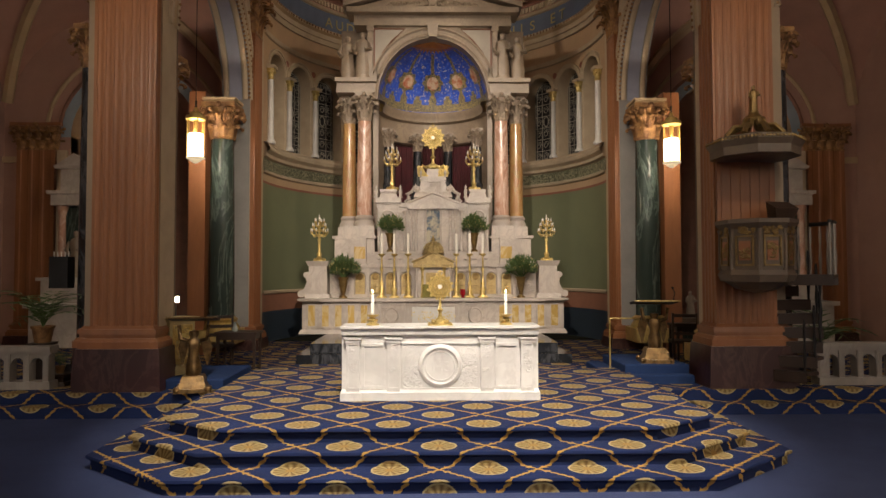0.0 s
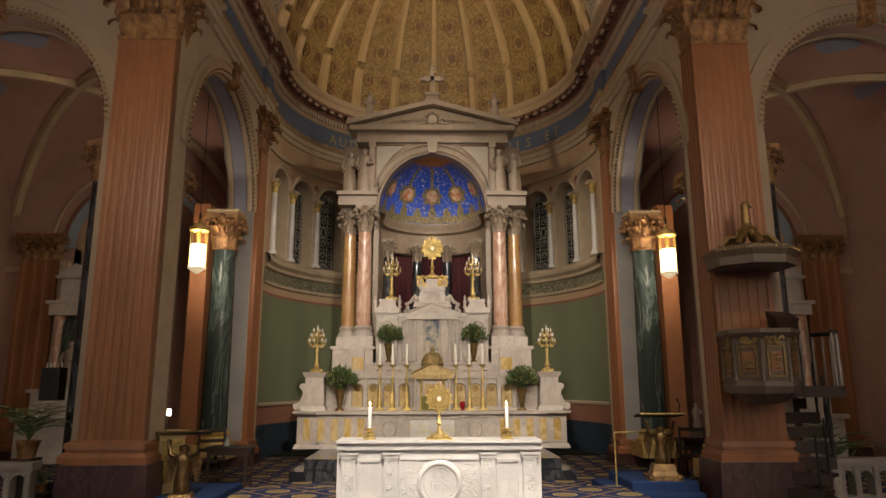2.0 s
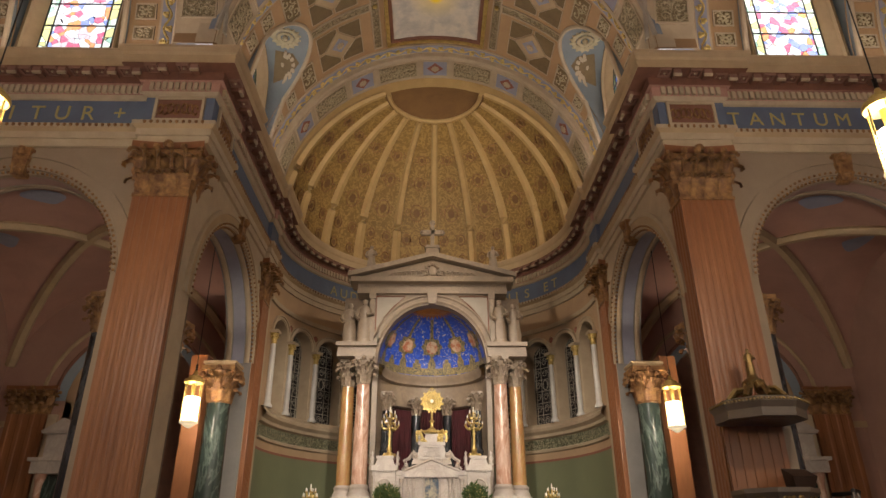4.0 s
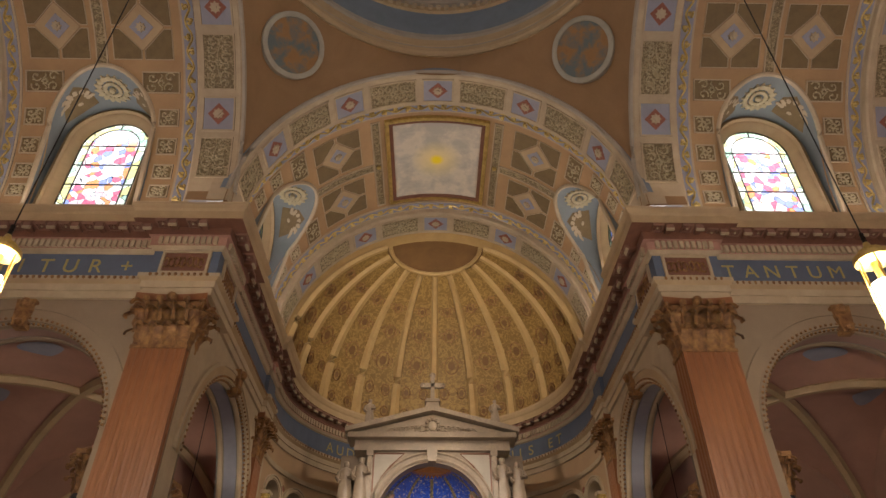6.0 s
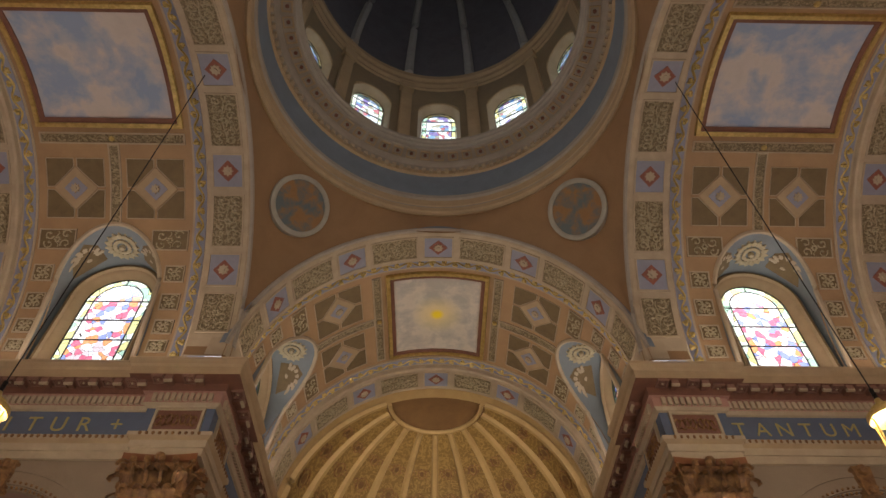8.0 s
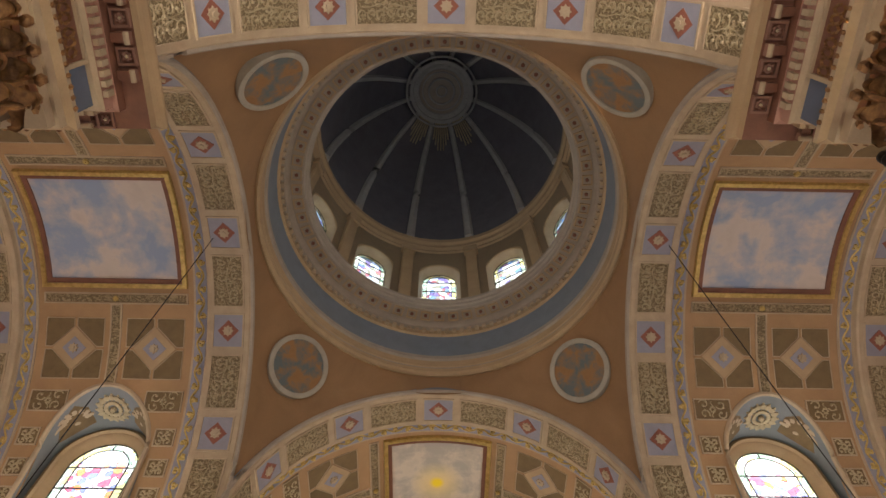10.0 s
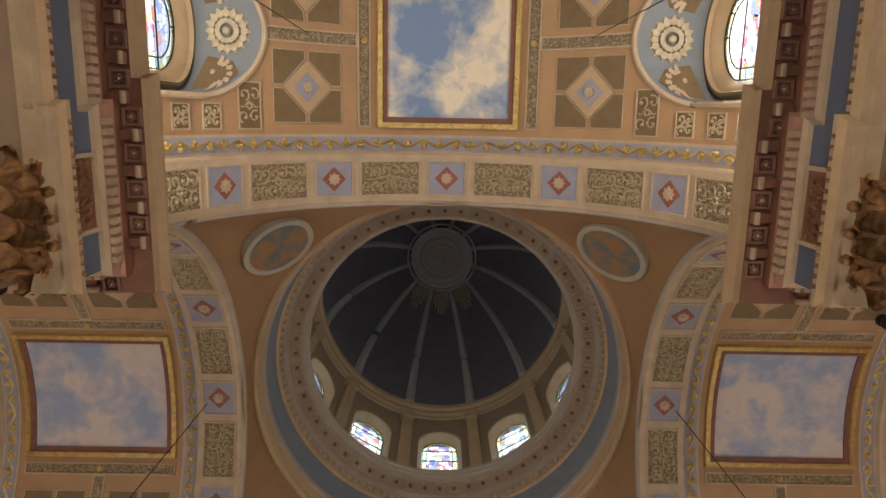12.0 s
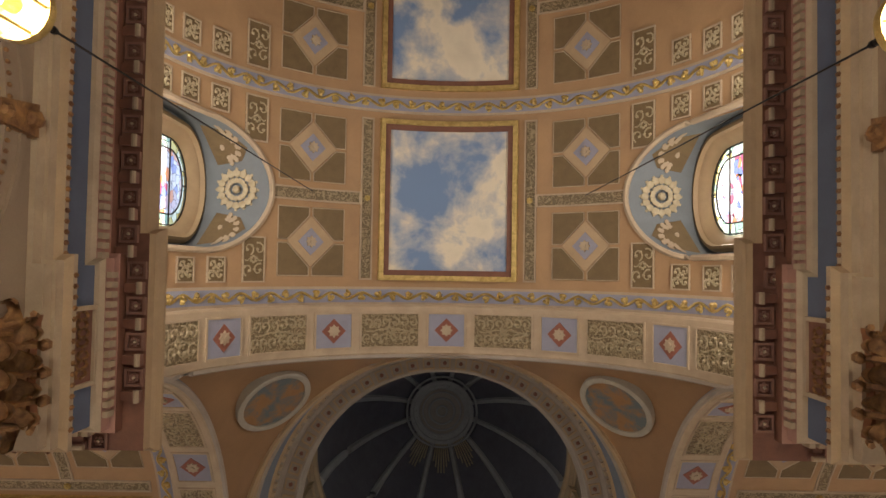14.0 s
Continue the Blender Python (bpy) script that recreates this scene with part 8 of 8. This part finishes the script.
# ---- pulpit on the south pier ----
PX, PY = 4.76, 9.82
e = empty("pulpit", "brown grey stone pulpit with gilt panels and sounding board", "pulpit")
e.matrix_world = pose(PX, PY, 0)
def octo(r, z, rot=22.5):
    r *= 0.87
    return [(r * math.cos(radians(rot + 45 * i)), r * math.sin(radians(rot + 45 * i)), z) for i in range(8)]
g = Mesh()
for a, b in (((0.05, 1.78), (0.34, 1.84)), ((0.34, 1.84), (0.56, 1.97)), ((0.56, 1.97), (0.58, 1.95)), ((0.58, 1.95), (0.62, 2.05)), ((0.62, 2.05), (0.58, 2.12)), ((0.58, 2.12), (0.58, 2.72)), ((0.58, 2.72), (0.66, 2.80)), ((0.66, 2.80), (0.66, 2.86)), ((0.66, 2.86), (0.50, 2.86))):
    g.grid([octo(*a), octo(*b)], 0, True)
part("basin", g, PULPIT, e, "brown grey stone basin", 12)
for i in range(8):
    a = 45 * i
    g = Mesh()
    w = 0.13
    panel_frame(g, -w, w, 0.0, 2.18, 2.62, 0.025, 0.02, 0)
    g.box(-w + 0.05, w - 0.05, -0.012, 0.0, 2.26, 2.54, 1)
    scrolls(g, -0.07, 0.07, -0.014, 2.30, 2.50, 5, 0.012, 0, i)
    scrolls(g, -0.14, 0.14, -0.02, 2.64, 2.74, 8, 0.014, 0, 40 + i)
    pn = part("panel", g, [BRONZE, ORANGE], e, "gilt framed panel", 45, at=pose(0, 0, 0, 0, 0, a) @ pose(0, -0.469, 0))
    g = Mesh()
    q = radians(a + 22.5)
    g.lathe([(0.045, 2.12), (0.03, 2.18), (0.03, 2.66), (0.045, 2.72)], 0.50 * math.cos(q), 0.50 * math.sin(q), 8)
    part("corner_post", g, PULPIT, e, smooth=45)
g = Mesh()
for a, b in (((0.60, 3.78), (0.72, 3.80)), ((0.72, 3.80), (0.72, 3.92)), ((0.72, 3.92), (0.78, 4.0)), ((0.78, 4.0), (0.78, 4.06)), ((0.78, 4.06), (0.5, 4.12)), ((0.60, 3.78), (0.02, 3.80)), ((0.5, 4.12), (0.02, 4.16))):
    g.grid([octo(*a), octo(*b)], 0, True)
part("sounding_board", g, PULPIT, e, "octagonal sounding board", 12)
g = Mesh()
for i in range(8):
    for k in range(10):
        p, q = Vector(octo(0.785, 4.03)[i]), Vector(octo(0.785, 4.03)[(i + 1) % 8])
        g.ball(p.lerp(q, (k + 0.5) / 10), 0.022, 0, 5)
part("bead_row", g, BRONZE, e, smooth=45)
g = Mesh()
for i in range(8):
    a = 2 * math.pi * i / 8
    g.tube([(0.42 * math.cos(a), 0.42 * math.sin(a), 4.12), (0.30 * math.cos(a), 0.30 * math.sin(a), 4.26), (0.16 * math.cos(a), 0.16 * math.sin(a), 4.28), (0.1 * math.cos(a), 0.1 * math.sin(a), 4.4)], 0.045, 6)
g.lathe([(0.14, 4.36), (0.16, 4.40), (0.08, 4.46), (0.06, 4.50)], n=12)
part("crest", g, BRONZE, e, "dark gilt scroll crest", 45)
statue("gilt_statuette", "small gilt statuette on the pulpit sounding board", pose(PX, PY, 4.49), 0.42, 5, BRONZE, "statuettes")
g = Mesh()
g.box(-0.46, 0.44, 0.27, 0.33, 2.86, 3.80)
bp = part("back_panel", g, ORANGE, e, "orange back panel")
for k in range(6):
    g = Mesh()
    g.box(-0.40 + 0.15 * k, -0.34 + 0.15 * k, 0.255, 0.27, 2.92, 3.74)
    part("slat", g, ORANGE, bp)
g = Mesh()
g.add([(0.12, -0.35, 3.02), (0.52, -0.25, 3.02), (0.50, 0.0, 3.14), (0.10, -0.1, 3.14), (0.16, -0.3, 2.86), (0.46, -0.22, 2.86), (0.44, -0.02, 2.86), (0.14, -0.08, 2.86)], [(0, 1, 2, 3), (4, 5, 1, 0), (5, 6, 2, 1), (6, 7, 3, 2), (7, 4, 0, 3)])
part("book_rest", g, WOOD, e, "dark wooden book rest")
# stairs that wind up behind
s_ = empty("pulpit_stairs", "dark winding pulpit stairs with iron balusters", "stairs")
s_.matrix_world = pose(PX, PY, 0)
hr, hs = Mesh(), []
for i in range(11):
    a = radians(-40 + 22 * i if i < 4 else 30 - 15 * (i - 4))
    z = 2.05 if i < 4 else 1.86 - 0.21 * (i - 4)
    r0, r1 = 0.40, (1.28 if i < 4 else 1.05)
    a1 = a + radians(22 if i < 4 else 17)
    g = Mesh()
    P = lambda r, t, zz: (0.15 + r * math.cos(t), 0.45 + 0.6 * r * math.sin(t), zz)
    g.add([P(r0, a, z), P(r1, a, z), P(r1, a1, z), P(r0, a1, z), P(r0, a, z - 0.05), P(r1, a, z - 0.05), P(r1, a1, z - 0.05), P(r0, a1, z - 0.05)],
          [(0, 1, 2, 3), (7, 6, 5, 4), (0, 4, 5, 1), (1, 5, 6, 2), (2, 6, 7, 3), (3, 7, 4, 0)])
    g.add([P(r0, a, z - 0.165), P(r1, a, z - 0.165), P(r1, a, z - 0.05), P(r0, a, z - 0.05)], [(0, 1, 2, 3)])
    part("tread", g, WOOD, s_)
    for tt in (a, a + radians(11)) if i < 4 else (a,):
        g = Mesh()
        p = P(r1 - 0.04, tt, z)
        top = z + 0.78
        g.lathe([(0.018, z), (0.018, z + 0.08), (0.028, z + 0.25), (0.014, z + 0.45), (0.024, z + 0.62), (0.014, top)], p[0], p[1], 8)
        part("baluster", g, RAILSTONE if i < 4 else IRON, s_, smooth=45)
    if i < 4:
        hs.append((P(r1 - 0.04, a, 0)[0], P(r1 - 0.04, a, 0)[1], z + 0.80))
hr.tube(hs, 0.032, 8)
part("handrail", hr, IRON, s_, "dark handrail", 45)

# ---- communion rails of white marble ----
def rail(x0, x1, y, label):
    e = empty("altar_rail", label, "rail", "marble altar rails")
    z = 0.31
    g = Mesh()
    g.box(x0, x1, y - 0.13, y + 0.13, z + 0.58, z + 0.66)
    g.box(x0, x1, y - 0.10, y + 0.10, z + 0.54, z + 0.58)
    part("top_rail", g, RAILSTONE, e)
    g = Mesh()
    g.box(x0, x1, y - 0.12, y + 0.12, z, z + 0.12)
    part("foot_rail", g, RAILSTONE, e)
    n = max(2, round((x1 - x0) / 0.30))
    for i in range(n + 1):
        x = x0 + 0.08 + (x1 - x0 - 0.16) * i / n
        w = 0.10 if i % 4 == 0 else 0.045
        g = Mesh()
        g.box(x - w, x + w, y - 0.09, y + 0.09, z + 0.12, z + 0.54)
        panel_frame(g, x - w * 0.7, x + w * 0.7, y - 0.09, z + 0.16, z + 0.50, 0.012, 0.012)
        part("post", g, RAILSTONE, e)
        if i < n:
            xm = x + (x1 - x0 - 0.16) / n / 2
            g = Mesh()
            arc = [(0.10 * math.cos(math.pi * k / 10), 0.38 + 0.10 * math.sin(math.pi * k / 10)) for k in range(11)]
            g.grid([[(xm + a, y - 0.06, z + b) for a, b in arc], [(xm + a * 1.5, y - 0.06, z + 0.54) for a, b in arc]])
            g.grid([[(xm + a, y - 0.06, z + b) for a, b in arc], [(xm + a, y + 0.06, z + b) for a, b in arc]])
            part("arch", g, RAILSTONE, e)


rail(-9.4, -5.98, 10.45, "white marble altar rail with small arches")
rail(5.98, 9.4, 10.45, "white marble altar rail with small arches")

# ---- palms ----
def palm(x, y, z, s, seed, n=17):
    q = random.Random(seed)
    e = empty("potted_palm", "potted palm with dark arching fronds", "palm", "palms")
    e.matrix_world = pose(x, y, z)
    g = Mesh()
    g.lathe([(0.12 * s, 0), (0.16 * s, 0.22 * s), (0.18 * s, 0.24 * s), (0.18 * s, 0.27 * s), (0.15 * s, 0.27 * s), (0.14 * s, 0.22 * s), (0.0, 0.22 * s)], n=18)
    part("pot", g, OLDGOLD, e, "dull brass pot", 45)
    for k in range(n):
        a = 2 * math.pi * k / n + q.uniform(-.2, .2)
        L, up = q.uniform(0.6, 0.95) * s, q.uniform(0.7, 1.35)
        pts = []
        for j in range(9):
            t = j / 8
            r = L * (0.12 + 0.75 * t) * t
            pts.append(Vector((r * math.cos(a), r * math.sin(a), 0.22 * s + L * (up * t - 0.55 * t ** 3))))
        g = Mesh()
        g.tube([p[:] for p in pts], 0.008 * s, 4, 0, 0.003 * s)
        for j in range(2, 9):
            d = (pts[j] - pts[j - 1]).normalized()
            side = d.cross(Vector((0, 0, 1))).normalized()
            for sg in (-1, 1):
                l = 0.20 * s * math.sin(math.pi * (j / 9.5)) + 0.04 * s
                tip = pts[j] + side * sg * l + d * l * 0.7 - Vector((0, 0, 0.25 * l))
                mid = pts[j] + (tip - pts[j]) * 0.4
                g.add([pts[j], mid + d * 0.018 * s, tip, mid - d * 0.018 * s], [(0, 1, 2), (0, 2, 3)])
        part("frond", g, LEAF, e)


palm(-6.45, 10.95, 0.97, 1.0, 3)
palm(6.55, 11.3, 0.5, 1.15, 4, 12)
palm(-6.05, 10.75, 0.5, 0.45, 6, 10)
for x, y, z0, z1 in ((-6.45, 10.95, 0.31, 0.97), (6.55, 11.3, 0.31, 0.5), (-6.05, 10.75, 0.31, 0.5)):
    e = empty("plant_stand", "dark wooden plant stand", "stand", "plant stands")
    e.matrix_world = pose(x, y, z0)
    g = Mesh()
    g.taper(0, 0, 0, 0.06, 0.34, 0.34, 0.30, 0.30)
    g.taper(0, 0, 0.06, z1 - z0 - 0.04, 0.22, 0.22, 0.22, 0.22)
    g.taper(0, 0, z1 - z0 - 0.04, z1 - z0, 0.30, 0.30, 0.34, 0.34)
    part("body", g, WOOD, e)

# ---- side altars at the end of the corner rooms ----
for sx in (-1, 1):
    e = empty("side_altar", "white marble side altar with pedimented aedicule", "altar", "side altars")
    e.matrix_world = pose(sx * 8.85, 16.35, 0.31)
    g = Mesh()
    g.box(-0.9, 0.9, -0.3, 0.4, 0, 0.95)
    g.box(-1.0, 1.0, -0.38, 0.45, 0.95, 1.05)
    part("table", g, GREYM, e)
    g = Mesh()
    g.box(-0.8, 0.8, 0.0, 0.45, 1.05, 1.6)
    g.box(-0.9, 0.9, -0.05, 0.45, 1.6, 1.68)
    part("shelf", g, GREYM, e)
    for x in (-0.35, 0.35):
        g = Mesh()
        g.lathe([(0.13, 1.68), (0.13, 1.78), (0.09, 1.84), (0.08, 3.2), (0.12, 3.35), (0.14, 3.45)], x, 0.1, 14)
        part("column", g, PINKM, e, smooth=50)
    g = Mesh()
    g.box(-0.55, 0.55, -0.08, 0.45, 3.45, 3.72)
    g.box(-0.62, 0.62, -0.14, 0.45, 3.72, 3.80)
    g.box(-0.36, 0.36, 0.0, 0.45, 3.80, 4.35)
    g.taper(0, 0.2, 4.35, 4.42, 0.9, 0.6, 0.95, 0.65)
    g.add([(-0.46, -0.1, 4.42), (0.46, -0.1, 4.42), (0, -0.1, 4.72), (-0.46, 0.45, 4.42), (0.46, 0.45, 4.42), (0, 0.45, 4.72)], [(0, 1, 2), (3, 5, 4), (0, 2, 5, 3), (1, 4, 5, 2)])
    part("pediment", g, GREYM, e, smooth=20)
    g = Mesh()
    g.box(-0.4, 0.4, 0.2, 0.45, 1.68, 3.45)
    part("back", g, GREENM, e)
    statue("side_altar_statue", "pale statue between the side altar columns", pose(sx * 8.85, 16.45, 1.99), 1.15, 30 + sx)
# wall light, black speaker, credence with statue
e = empty("wall_light", "small glowing box-shaped wall light", "wall light")
e.matrix_world = pose(-6.05, 15.5, 1.35)
g = Mesh()
g.box(-0.07, 0.07, -0.05, 0.05, 0.06, 0.20)
part("shade", g, LAMPGLASS, e, "glowing shade").visible_shadow = False
g = Mesh()
g.box(-0.09, 0.09, -0.07, 0.07, 0.22, 0.25)
g.box(-0.02, 0.02, -0.02, 0.02, -0.74, 0.0)
part("mount", g, IRON, e)
lamp("POINT", "wall_light_lamp", 4, pose(-6.11, 15.38, 1.46), (1, 0.78, 0.5), 0.06)
for x, y in ((-6.0, 15.5), (5.9, 15.4)):
    e = empty("marble_credence", "grey green marble side counter", "counter", "credences")
    e.matrix_world = pose(x, y, 0.31)
    g = Mesh()
    g.box(-0.55, 0.55, -0.25, 0.35, 0, 0.62)
    part("body", g, GREENM, e)
    g = Mesh()
    g.box(-0.62, 0.62, -0.32, 0.38, 0.62, 0.72)
    part("slab", g, PULPIT, e)
statue("bust", "pale marble statue on the side counter", pose(5.95, 15.4, 1.03), 0.62, 44)
e = empty("loudspeaker", "black box loudspeaker fixed to the dark column", "loudspeaker")
e.matrix_world = pose(-6.22, Y1 + 0.66, 1.85)
g = Mesh()
g.box(-0.15, 0.15, -0.11, 0.11, 0, 0.52)
part("cabinet", g, IRON, e)
g = Mesh()
for k in range(5):
    g.tube([(-0.12 + 0.06 * k, -0.02, 0.52), (-0.12 + 0.06 * k, -0.02, 0.60)], 0.008, 4)
part("candle_pins", g, WAX, e)
# small security camera under the south-west capital
e = empty("security_camera", "small dark ball camera below the cornice", "camera", "cameras")
e.matrix_world = pose(4.60, 2.02, 8.75)
g = Mesh()
g.lathe([(0.05, 0.12), (0.07, 0.10), (0.07, 0.02), (0.05, 0.0)], n=16)
g.ball((0, 0, -0.02), 0.08, 0, 12)
part("housing", g, IRON, e, smooth=45)
